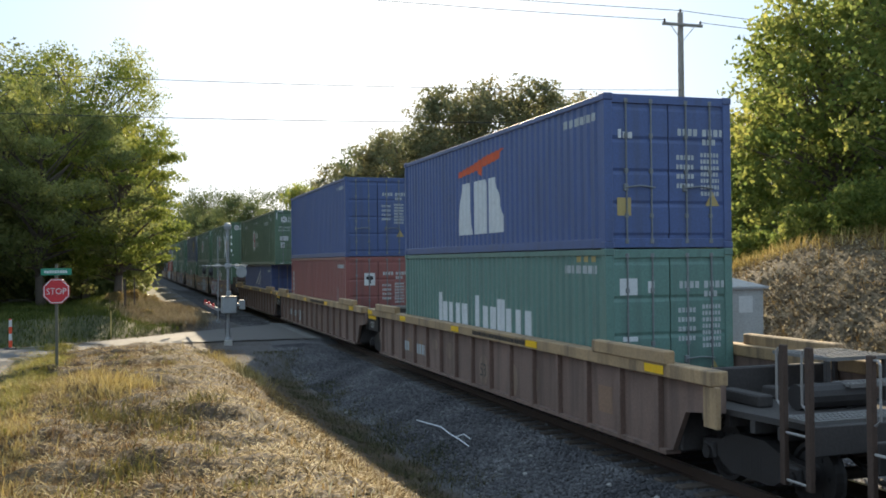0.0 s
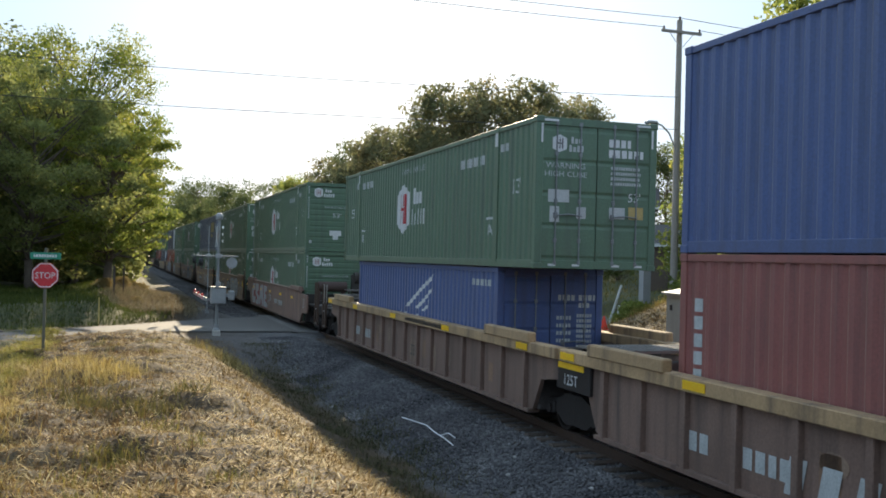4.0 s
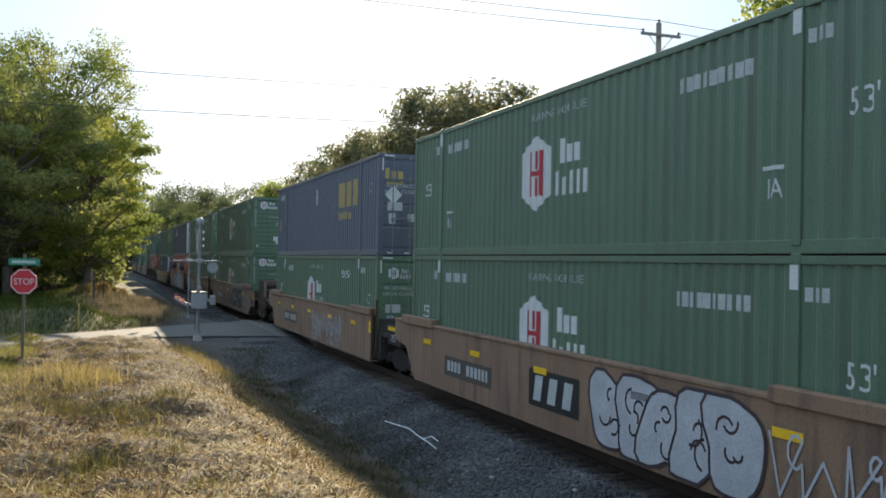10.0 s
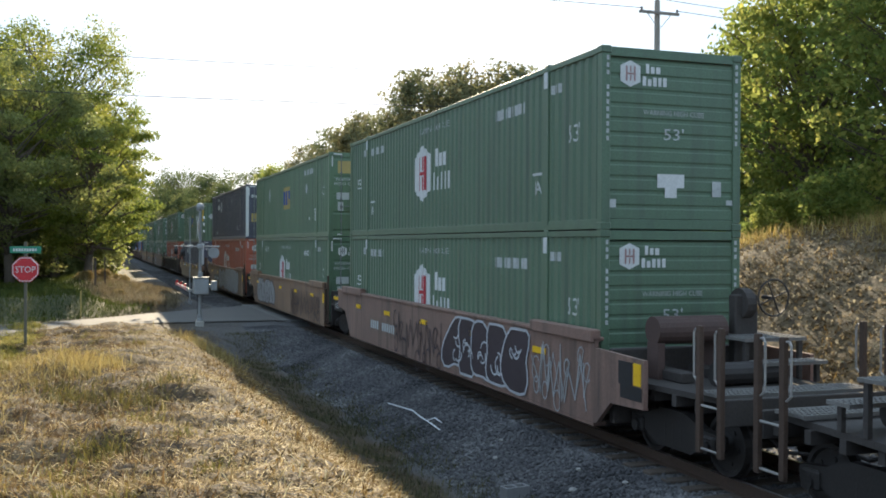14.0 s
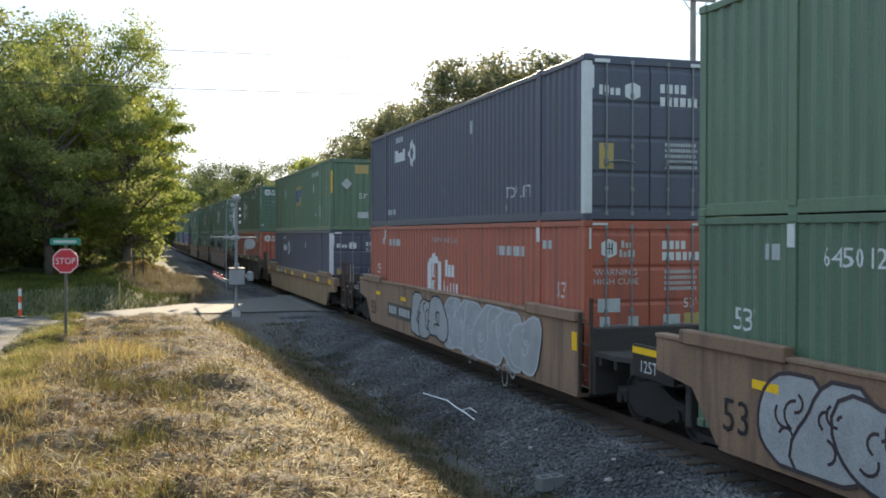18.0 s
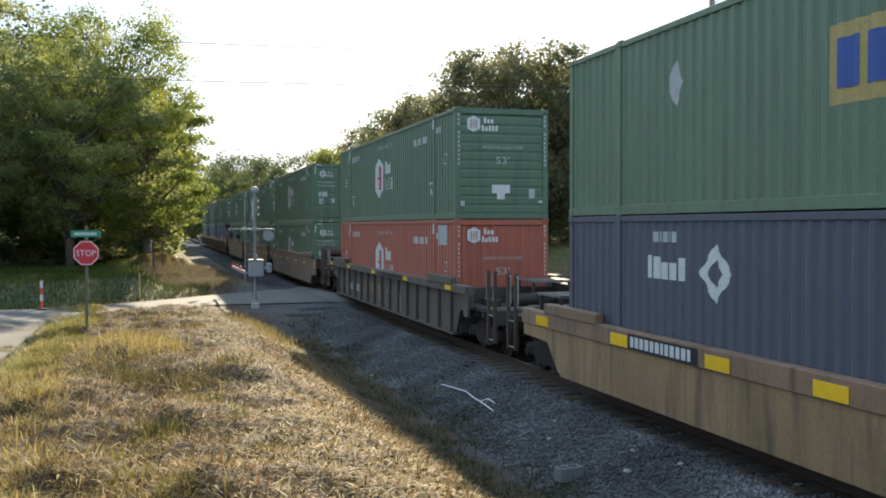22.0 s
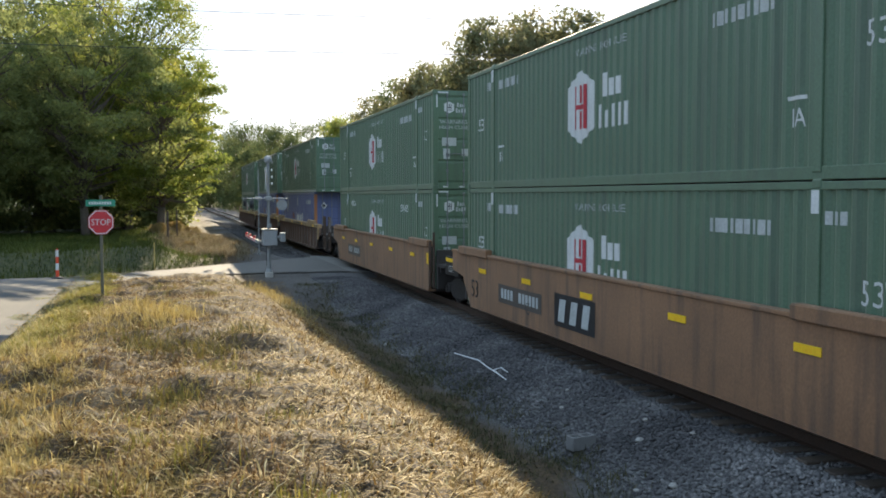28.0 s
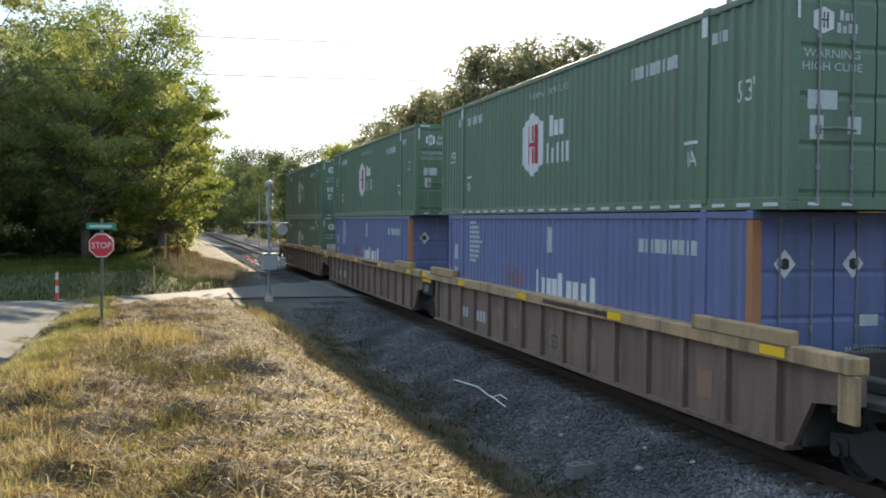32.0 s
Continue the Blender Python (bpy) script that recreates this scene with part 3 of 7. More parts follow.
def hexagon(u, v, w, h):
    return [(u, v - h / 2), (u + w / 2, v - h * 0.3), (u + w / 2, v + h * 0.3), (u, v + h / 2), (u - w / 2, v + h * 0.3), (u - w / 2, v - h * 0.3)]


def hexa_bars(u, v, w, h):
    t = w * 0.12
    return [rect(u - w * 0.28 - t / 2, u - w * 0.28 + t / 2, v - h / 2, v + h / 2), rect(u + w * 0.28 - t / 2, u + w * 0.28 + t / 2, v - h / 2, v + h / 2),
            rect(u - w * 0.22, u + w * 0.22, v - t * 0.45, v + t * 0.45), rect(u - t * 0.4, u + t * 0.4, v + t * 0.8, v + h / 2), rect(u - t * 0.4, u + t * 0.4, v - h / 2, v - t * 0.8)]


def word_blocks(u, v, h, n, seed):
    """A painted word as a row of plain blocks of uneven height."""
    rng = random.Random(seed)
    out = []
    for k in range(n):
        w = h * rng.uniform(0.36, 0.52)
        out.append(rect(u, u + w, v, v + h * (1 if k == 0 else rng.choice((0.72, 0.72, 0.95)))))
        u += w + h * 0.2
    return out


ID = random.Random(7)


def dress_hexa(box, L, H, W, near, red=True, lower=False, ident=(), serial=""):
    v = 1.48 if H > 2.8 else 1.3
    mark = side_mark("logo", ("hexa_hex",), [hexagon(-1.0, v, 1.2, 1.38)], W, WHITE)
    part("logo", mark, box, "white hexagonal emblem")
    inner = RED_MARK if red else ORANGE
    off = side_mark("emblem", ("hexa_bars", red), hexa_bars(-1.0, v, 0.8, 0.82), W, inner)
    part("emblem", off, box, "red bars of the emblem" if red else "coloured bars of the emblem", (-0.01, 0, 0))
    each_side("wordmark", ("hexa_word",), word_blocks(0.0, v + 0.1, 0.42, 3, 3) + word_blocks(-0.22, v - 0.45, 0.42, 5, 11), W, WHITE, box, "white blocks of a faded wordmark")
    part("notice", side_mark("notice", ("hexa_notice",), letters("WARNING HIGH CUBE", 0.19, -0.2, 2.5, 1.1), W, GREY_MARK), box, "faded words WARNING HIGH CUBE")
    part("number", side_mark("number", ("hexa_num", ID.random()), letters(serial, 0.34, 4.3, 2.3, 1.1) if serial else bars(3.6, 5.2, 2.3, 0.2, ID), W, WHITE if serial else GREY_MARK), box, f"white number {serial}" if serial else "")
    part("number", side_mark("number", ("hexa_53",), letters("53'", 0.42, 7.05, 1.62), W, WHITE), box, "white length mark 53'")
    part("notice", side_mark("notice", ("hexa_i",), letters("1A", 0.34, 5.6, 0.78, 0.8) + [rect(5.42, 5.78, 1.0, 1.05)], W, WHITE), box, "white mark 1A under a bar")
    part("notice", side_mark("notice", ("hexa_small",), bars(6.2, 6.6, 2.45, 0.16, random.Random(9)), W, GREY_MARK), box)
    part("number", side_mark("number", ("hexa_53b",), letters("53'", 0.42, -7.05, 1.56), W, WHITE), box, "white length mark 53'")
    part("notice", side_mark("notice", ("hexa_ib",), letters("1A", 0.34, -5.55, 0.72, 0.8) + [rect(-5.73, -5.37, 0.94, 0.99)], W, WHITE), box, "white mark 1A under a bar")
    part("notice", side_mark("notice", ("hexa_smallb",), bars(-6.65, -6.3, 2.44, 0.2, random.Random(9)), W, GREY_MARK), box)
    part("number", side_mark("number", ("hexa_numb", serial or ID.random()), letters(serial, 0.32, -5.05, 2.4, 1.1) if serial else bars(-5.7, -4.4, 2.4, 0.2, ID), W, WHITE if serial else GREY_MARK), box, f"white number {serial}" if serial else "")
    part("lift_plate", cached(("lift_plate_b", W), lambda: Shape().box(-W / 2 - 0.016, -W / 2 + 0.0, 5.99, 6.13, 2.5, 2.78).mesh("lift_plate", WHITE)), box, "white plate at the lifting post")
    part("lift_plate", cached(("lift_plate", W), lambda: Shape().box(-W / 2 - 0.016, -W / 2 + 0.0, -6.13, -5.99, 2.5, 2.78).mesh("lift_plate", WHITE)), box, "white plate at the lifting post")
    if near == "doors":
        dress_doors(box, L, H, W, ident=ident)
    else:
        part("logo", end_mark("logo", ("hexaend",), [hexagon(-0.78, H - 0.42, 0.36, 0.42)], L, WHITE, 0.02), box, "white hexagonal emblem")
        each_end("emblem", ("hexaend_b",), hexa_bars(-0.78, H - 0.42, 0.26, 0.24), L, FADED_RED, box, "faded red bars of the emblem", depth=0.014)
        each_end("wordmark", ("hexaend_w",), word_blocks(-0.5, H - 0.4, 0.15, 3, 3) + word_blocks(-0.56, H - 0.6, 0.15, 5, 11), L, WHITE, box, depth=0.02)
        part("notice", end_mark("notice", ("hexaend_n",), letters("WARNING HIGH CUBE", 0.115, 0.02, H - 1.02, 0.95), L, GREY_MARK, 0.02), box, "faded words WARNING HIGH CUBE")
        part("number", end_mark("number", ("hexaend_53",), letters("53'", 0.26, 0.02, H - 1.36, 1.3), L, GREY_MARK, 0.02), box, "length mark 53'")
        if not lower:
            each_end("placard", ("hexaend_p",), [rect(-0.28, 0.22, 0.68, 0.9), rect(-0.14, 0.08, 0.52, 0.68)], L, WHITE, box, "white placard", depth=0.02)
            each_end("placard", ("hexaend_q",), [rect(0.75, 0.92, 0.55, 0.8), rect(1.02, 1.14, 0.42, 0.5), rect(-1.14, -1.03, 0.35, 0.48)], L, GREY_MARK, box, depth=0.016)
        col = [rect(s * (W / 2 - 0.1) - 0.024, s * (W / 2 - 0.1) + 0.024, z, z + 0.07) for s in (-1, 1) for z in np.arange(1.4, 2.7, 0.115) if abs(z - 2.32) > 0.06]
        part("number", end_mark("number", ("hexaend_col",), col, L, GREY_MARK, -0.004), box, "upright row of blocks")


def dress_doors(box, L, H, W, logo=True, ident=()):
    v = H - 0.5
    if logo:
        part("logo", end_mark("logo", ("door_hex", H), [hexagon(-0.8, v, 0.3, 0.34)], L, WHITE), box, "white hexagonal emblem")
        each_end("emblem", ("door_hexb", H), hexa_bars(-0.8, v, 0.2, 0.2), L, BLACK_PAINT, box, "dark bars of the emblem", depth=0.018)
        each_end("wordmark", ("door_word", H), word_blocks(-0.56, v + 0.01, 0.13, 3, 3) + word_blocks(-0.6, v - 0.15, 0.13, 4, 11), L, GREY_MARK, box)
    part("warning", end_mark("warning", ("door_warn", H), letters("WARNING", 0.15, -0.66, v - 0.42, 1.15) + letters("HIGH CUBE", 0.15, -0.66, v - 0.58, 1.15), L, GREY_MARK), box, "faded words WARNING HIGH CUBE")
    rng = random.Random(int(ID.random() * 1000))
    part("number", end_mark("number", ("door_id", rng.random()), letters(ident[0], 0.22, 0.5, v + 0.08) + letters(ident[1], 0.22, 0.62, v - 0.14) if ident else bars(0.25, 0.72, v + 0.06, 0.15, rng) + bars(0.25, 1.0, v - 0.14, 0.15, rng), L, WHITE), box, f"white number {ident[0]} {ident[1]}" if ident else "")
    part("data_panel", end_mark("data_panel", ("door_data", H), [r for k in range(4) for r in bars(0.3, 0.95, v - 0.42 - 0.1 * k, 0.06, random.Random(k))], L, GREY_MARK), box)
    part("number", end_mark("number", ("door_53", H), letters("53'", 0.24, 0.82, v - 0.98), L, WHITE), box, "length mark 53'")
    each_end("placard", ("door_plac", H), [rect(-1.02, -0.58, v - 1.12, v - 0.88), rect(-0.98, -0.78, v - 1.5, v - 1.2), rect(-0.42, -0.22, v - 1.42, v - 1.2), rect(0.28, 0.62, v - 1.4, v - 1.18)], L, GREY_MARK, box, "pale placards")
    each_end("placard", ("door_plac2", H), [rect(0.7, 1.02, v - 1.4, v - 1.16)], L, GOLD_MARK, box, "faded gold placard")
    tape = [rect(-1.14, -0.84, H - 0.09, H - 0.05), rect(0.84, 1.14, H - 0.09, H - 0.05), rect(-1.2, -1.16, H - 0.5, H - 0.14), rect(1.16, 1.2, H - 0.5, H - 0.14)]
    each_end("reflective_tape", ("door_tape", H, W), tape, L, WHITE, box, "white reflective corner tape", depth=-0.006)
    low = [rect(u, u + 0.16, 0.06, 0.1) for u in (-1.0, -0.5, 0.35, 0.85)]
    each_end("reflective_tape", ("door_tape2",), low, L, WHITE, box, depth=0.008)


H95, H86, W8, W86 = 2.896, 2.591, 2.438, 2.59
BASE = 0.36
UP = BASE + H95  # where the upper box stands


def hexa(offset, level, near, mat=None, red=True, base=None, ident=(), serial=""):
    mat = mat or GREEN
    colour = "orange-red" if mat is ORANGE else "dark green"
    end = "door end" if near == "doors" else "blind end"
    b = container(16.154, H95, W86, mat, near, f"{colour} container, white hexagon emblem, {end}, {'stacked on top' if level else 'in a well'}", offset, base or (UP if level else BASE))
    dress_hexa(b, 16.154, H95, W86, near, red, lower=not level, ident=ident, serial=serial)
    return b


def gilt(offset, near, rise=0.0):
    b = container(16.154, H95, W86, GREEN_LEAF, near, f"mid-green container with gold square emblem, {'door end' if near == 'doors' else 'blind end'}, on top", offset, UP + rise)
    W, L, H = W86, 16.154, H95
    part("logo", side_mark("logo", ("gilt",), [rect(-0.78, 0.78, 1.2, 2.12)], W, GOLD_MARK), b, "gold square emblem")
    part("emblem", side_mark("emblem", ("gilt2",), [rect(-0.62, -0.26, 1.38, 1.95), rect(-0.16, 0.22, 1.38, 1.95), rect(0.34, 0.48, 1.38, 1.95), rect(0.48, 0.66, 1.6, 1.95)], W, BLUE_MARK), b, "dark blocks of the emblem", (-0.01, 0, 0))
    dia = [[(-4.25, 1.6), (-4.02, 1.95), (-4.25, 2.3), (-4.48, 1.95)], [(4.15, 1.55), (4.35, 1.85), (4.15, 2.15), (3.95, 1.85)]]
    each_side("placard", ("gilt_dia",), dia, W, GREY_MARK, b, "pale diamond placard")
    part("number", side_mark("number", ("hexa_53",), letters("53'", 0.42, 7.05, 1.62), W, WHITE), b)
    part("number", side_mark("number", ("gilt_num",), bars(3.6, 5.2, 2.45, 0.2, random.Random(3)), W, GREY_MARK), b)
    part("notice", side_mark("notice", ("gilt_i",), [rect(5.5, 5.8, 0.98, 1.04), rect(5.55, 5.6, 0.6, 0.95), rect(5.68, 5.73, 0.6, 0.95), rect(4.6, 4.75, 0.65, 0.75)], W, WHITE), b)
    if near == "doors":
        dress_doors(b, L, H, W, logo=False)
        part("logo", end_mark("logo", ("giltd",), [rect(-0.98, -0.4, H - 0.72, H - 0.3)], L, GOLD_MARK), b, "gold square emblem")
    else:
        each_end("placard", ("gilte",), [[(-0.6, H - 1.25), (-0.38, H - 1.02), (-0.6, H - 0.79), (-0.82, H - 1.02)], rect(-0.15, 0.3, H - 2.4, H - 2.15)], L, GREY_MARK, b, "pale diamond placard")
        part("number", end_mark("number", ("gilte53",), letters("53'", 0.3, 0.08, H - 1.5), L, WHITE), b, "length mark 53'")
        part("number", end_mark("number", ("giltecol",), [rect(0.76, 0.84, z, z + 0.09) for z in np.arange(0.6, 2.6, 0.15)], L, WHITE), b)
        part("logo", end_mark("logo", ("giltel",), [rect(-0.25, 0.3, H - 0.6, H - 0.25)], L, GOLD_MARK), b, "faded gold emblem")
        each_end("reflective_tape", ("giltt",), [rect(s * 1.22 - 0.03, s * 1.22 + 0.03, 1.5, 2.4) for s in (-1, 1)], L, YELLOW_REFL, b, "yellow reflective tape", depth=-0.006)
    return b


def ringed(offset, level, rise=0.0):
    L, H, W = 16.154, H95, W86
    b = container(L, H, W, NAVY, "doors", f"dark navy container with pale ring emblem, white posts, {'on top' if level else 'in a well'}", offset, (UP if level else BASE) + rise, WHITE)
    u = -3.9
    ring = []
    for k in range(4):
        a, c = math.pi / 2 * k, math.pi / 2 * (k + 1)
        ring.append([(u + 0.75 + 0.42 * math.cos(a), 2.05 + 0.42 * math.sin(a)), (u + 0.75 + 0.42 * math.cos(c), 2.05 + 0.42 * math.sin(c)), (u + 0.75 + 0.2 * math.cos(c), 2.05 + 0.2 * math.sin(c)), (u + 0.75 + 0.2 * math.cos(a), 2.05 + 0.2 * math.sin(a))])
    each_side("logo", ("ringed",), ring + word_blocks(u - 1.2, 1.9, 0.36, 5, 21), W, WHITE, b, "white diamond ring and word blocks")
    part("notice", side_mark("notice", ("ringed_lift",), letters("TOP LIFT", 0.34, 4.9, 0.62), W, WHITE), b, "white words TOP LIFT")
    part("number", side_mark("number", ("ringed_num",), bars(-5.9, -5.0, 0.42, 0.16, random.Random(2)) + bars(-4.9, -4.2, 2.55, 0.16, random.Random(6)), W, GREY_MARK), b)
    part("notice", side_mark("notice", ("ringed_sq",), [rect(-0.2, -0.06, 0.7, 0.95), rect(4.2, 4.3, 0.25, 0.37), rect(1.9, 2.05, 2.1, 2.4)], W, GREY_MARK), b)
    each_end("logo", ("ringedd",), word_blocks(-1.0, H - 0.7, 0.17, 4, 21) + [hexagon(-0.35, H - 0.62, 0.3, 0.32)], L, WHITE, b, "white emblem")
    part("number", end_mark("number", ("ringedid", level), letters("635509", 0.24, 0.55, H - 0.78) + bars(0.2, 0.72, H - 0.55, 0.16, random.Random(8)) if not level else bars(0.2, 0.72, H - 0.55, 0.16, random.Random(8)) + bars(0.2, 0.95, H - 0.78, 0.16, random.Random(9)), L, WHITE), b, "" if level else "white number 635509")
    part("data_panel", end_mark("data_panel", ("ringeddp",), [r for k in range(5) for r in bars(0.3, 0.95, 1.35 - 0.1 * k, 0.06, random.Random(k))], L, GREY_MARK), b)
    each_end("reflective_tape", ("ringedt",), [rect(-1.1, -0.8, H - 0.14, H - 0.08), rect(0.8, 1.1, H - 0.14, H - 0.08), rect(-1.16, -1.11, H - 0.6, H - 0.2), rect(1.11, 1.16, H - 0.6, H - 0.2)], L, WHITE, b, depth=0.0)
    each_end("placard", ("ringedp",), [rect(-1.0, -0.72, 0.9, 1.35)], L, GOLD_MARK, b)
    return b


def cobalt(offset):
    L, H, W = 14.63, H95, W86
    post = material("paint_orange_post", (0.4, 0.17, 0.075), 0.7)
    b = container(L, H, W, COBALT, "doors", "cobalt blue container, white word blocks, faded orange post, in a well", offset, BASE, post)
    each_side("wordmark", ("cob",), word_blocks(-0.75, 1.18, 0.55, 9, 31) + [rect(-0.75, 2.9, 1.1, 1.16)], W, WHITE, b, "white word blocks")
    each_side("wordmark", ("cob2",), word_blocks(-2.6, 1.3, 0.42, 4, 33), W, FADED_ORANGE, b, "faded orange word blocks")
    ring = [rect(-5.45, -4.5 - 0.1 * abs(k - 4), 1.7 + 0.12 * k, 1.77 + 0.12 * k) for k in range(9)]
    each_side("logo", ("cob3",), ring, W, GREY_MARK, b, "pale striped round emblem")
    part("notice", side_mark("notice", ("cob4",), [rect(-0.15, 0.2, 2.1, 2.62), rect(-6.9, -6.5, 1.7, 2.1), rect(-6.9, -6.5, 1.0, 1.5)] + bars(4.0, 5.9, 2.35, 0.22, random.Random(3)), W, GREY_MARK), b)
    each_end("placard", ("cobd",), [[(u, 1.98), (u + 0.17, 2.18), (u, 2.38), (u - 0.17, 2.18)] for u in (-0.78, 0.3)], L, WHITE, b, "white diamond placard")
    each_end("emblem", ("cobr",), [hexagon(u, 2.18, 0.13, 0.17) for u in (-0.78, 0.3)], L, BLACK_PAINT, b, "dark mark in the diamond", depth=0.018)
    each_end("placard", ("cobq",), [rect(0.42, 0.72, 1.32, 1.48), rect(0.86, 1.1, 1.2, 1.55), rect(-0.9, -0.3, 0.5, 0.6)], L, GREY_MARK, b, "pale placard")
    part("data_panel", end_mark("data_panel", ("cobdp",), bars(0.2, 0.8, 1.0, 0.07, random.Random(3)) + bars(0.2, 0.8, 0.86, 0.07, random.Random(5)), L, GREY_MARK), b)
    return b


def slated(offset):
    L, H, W = 16.154, H95, W86
    b = container(L, H, W, SLATE, "doors", "slate blue container, large gold word blocks, on a green one", offset, UP)
    gold = [rect(3.15, 3.92, 1.55, 2.34), rect(4.1, 4.72, 1.55, 2.34), [(4.9, 1.55), (5.45, 1.55), (5.7, 1.95), (5.45, 2.36), (4.9, 2.36), (5.12, 1.95)]]
    each_side("wordmark", ("slated",), gold, W, GOLD_MARK, b, "large gold blocks of a wordmark")
    each_side("wordmark", ("slated2",), word_blocks(3.2, 1.16, 0.26, 10, 41), W, GOLD_MARK, b, "small gold blocks of a wordmark")
    each_side("placard", ("slatedd",), [[(-0.3, 1.75), (-0.08, 2.1), (-0.3, 2.45), (-0.52, 2.1)]], W, GREY_MARK, b, "pale diamond placard")
    part("number", side_mark("number", ("slated53",), letters("53'", 0.42, 7.05, 1.98), W, GREY_MARK), b)
    each_side("placard", ("slatedy",), [rect(-7.7, -7.35, 1.05, 1.5)], W, GOLD_MARK, b, "gold placard")
    part("number", side_mark("number", ("slatedn",), bars(-7.7, -6.6, 2.45, 0.2, random.Random(3)), W, GREY_MARK), b)
    dress_doors(b, L, H, W, logo=False, ident=("JMXU", "931201"))
    each_end("wordmark", ("slatede",), word_blocks(-1.1, H - 0.72, 0.3, 3, 3) + word_blocks(-1.05, H - 0.88, 0.1, 8, 3), L, GOLD_MARK, b, "gold word blocks")
    each_end("placard", ("slatede2",), [[(-0.85, H - 1.45), (-0.6, H - 1.17), (-0.85, H - 0.9), (-1.1, H - 1.17)]], L, WHITE, b, "white diamond placard")
    return b


def ocean(offset, base, H, mat, label, kind):
    """A forty-foot sea container with doors towards -y."""
    L, W = 12.192, W8
    b = container(L, H, W, mat, "doors", label, offset, base)
    part("number", side_mark("number", ("oc_num", kind), bars(4.4, 5.7, H - 0.35, 0.14, random.Random(kind)), W, GREY_MARK), b)
    part("number", end_mark("number", ("oc_id", H), bars(0.18, 0.6, H - 0.62, 0.12, random.Random(3)) + bars(0.66, 1.05, H - 0.62, 0.12, random.Random(5)) + bars(0.66, 0.95, H - 0.78, 0.1, random.Random(5)), L, GREY_MARK), b)
    part("data_panel", end_mark("data_panel", ("oc_dp", H), [r for k in range(7) for r in bars(0.62, 0.98, H - 1.0 - 0.11 * k, 0.07, random.Random(k))] + [r for k in range(4) for r in bars(0.15, 0.5, H - 1.05 - 0.16 * k, 0.08, random.Random(k))], L, GREY_MARK), b)
    each_end("placard", ("oc_pl", H), [[(0.7, 0.72), (0.98, 0.72), (0.84, 0.98)]], L, GOLD_MARK, b, "yellow triangle placard")
    if kind == 1:  # blue, big white blocks under an orange shape
        big = [[(-1.5, 0.42), (-0.5, 0.42), (-0.72, 1.62), (-1.26, 1.62)], [(-0.36, 0.42), (0.44, 0.42), (0.44, 1.5), (0.3, 1.62), (-0.36, 1.62)], [(0.56, 0.42), (1.4, 0.42), (1.4, 0.78), (0.95, 1.62), (0.56, 1.62)]]
        each_side("wordmark", ("ap",), big, W, WHITE, b, "large white blocks of a wordmark")
        part("logo", side_mark("logo", ("ap2",), [[(-1.45, 1.78), (-0.2, 1.86), (0.05, 1.72), (0.15, 1.9), (1.1, 1.98), (1.45, 2.2), (0.3, 2.12), (-0.6, 2.0), (-1.4, 1.92)]], W, ORANGE_MARK), b, "orange bird-like shape")
        each_end("logo", ("ap3",), word_blocks(-0.95, H - 0.75, 0.15, 3, 3), L, WHITE, b)
        each_end("placard", ("ap4",), [rect(-0.98, -0.72, 0.55, 0.85)], L, GOLD_MARK, b)
    if kind == 2:
        words = word_blocks(-3.4, 1.15, 0.78, 5, 51) + word_blocks(-0.45, 1.15, 0.78, 7, 53)
        each_side("wordmark", ("cs",), [[(u * 0.93, v) for u, v in p] for p in words], W, WHITE, b, "large white blocks of a wordmark")
        each_end("logo", ("cs3",), [rect(-0.95, -0.62, H - 0.78, H - 0.5), rect(-0.42, -0.3, H - 0.75, H - 0.55), rect(-0.9, -0.62, H - 1.55, H - 1.47)], L, WHITE, b)
        each_side("warning_strip", ("cs4",), [rect(4.9 + 0.14 * k, 4.98 + 0.14 * k, H - 0.22, H - 0.12) for k in range(6)], W, GOLD_MARK, b)
    if kind == 4:
        each_end("placard", ("bt",), [rect(-0.52, -0.12, H - 1.05, H - 0.6)], L, WHITE, b, "white square placard")
        part("emblem", end_mark("emblem", ("bt2",), [hexagon(-0.32, H - 0.78, 0.26, 0.16), rect(-0.36, -0.28, H - 0.98, H - 0.82)], L, BLACK_PAINT, 0.018), b)
        each_side("wordmark", ("bt3",), [rect(-5.75, -5.6, 0.9 + 0.24 * k, 1.08 + 0.24 * k) for k in range(6)], W, GREY_MARK, b, "upright row of pale blocks")
        part("notice", side_mark("notice", ("bt4",), [rect(4.55, 4.6, 0.4, 1.8), rect(4.95, 5.0, 0.4, 1.8)], W, GREY_MARK), b)
    if kind == 5:
        wing = [[(-0.8, 1.42), (0.6, 1.98), (1.65, 2.35), (1.55, 2.2), (0.55, 1.85), (-0.5, 1.42)], [(0.1, 1.42), (1.0, 1.75), (1.5, 2.0), (1.42, 1.86), (0.9, 1.6), (0.35, 1.4)], [(0.7, 1.38), (1.1, 1.52), (1.35, 1.7), (1.25, 1.5), (0.95, 1.36)]]
        part("logo", side_mark("logo", ("ny",), wing, W, WHITE), b, "white wing shape")
        each_side("wordmark", ("ny2",), word_blocks(-1.3, 0.92, 0.36, 12, 61), W, WHITE, b, "white word blocks")
    return b


# ---- the train: well cars ----
def well_paint(name, color):
    return material("well_" + name, color, 0.7, 0, 0.45, 0.9, 25, 0.2, 0.9, (0.05, 0.035, 0.028), 0.06, veil=0.12)


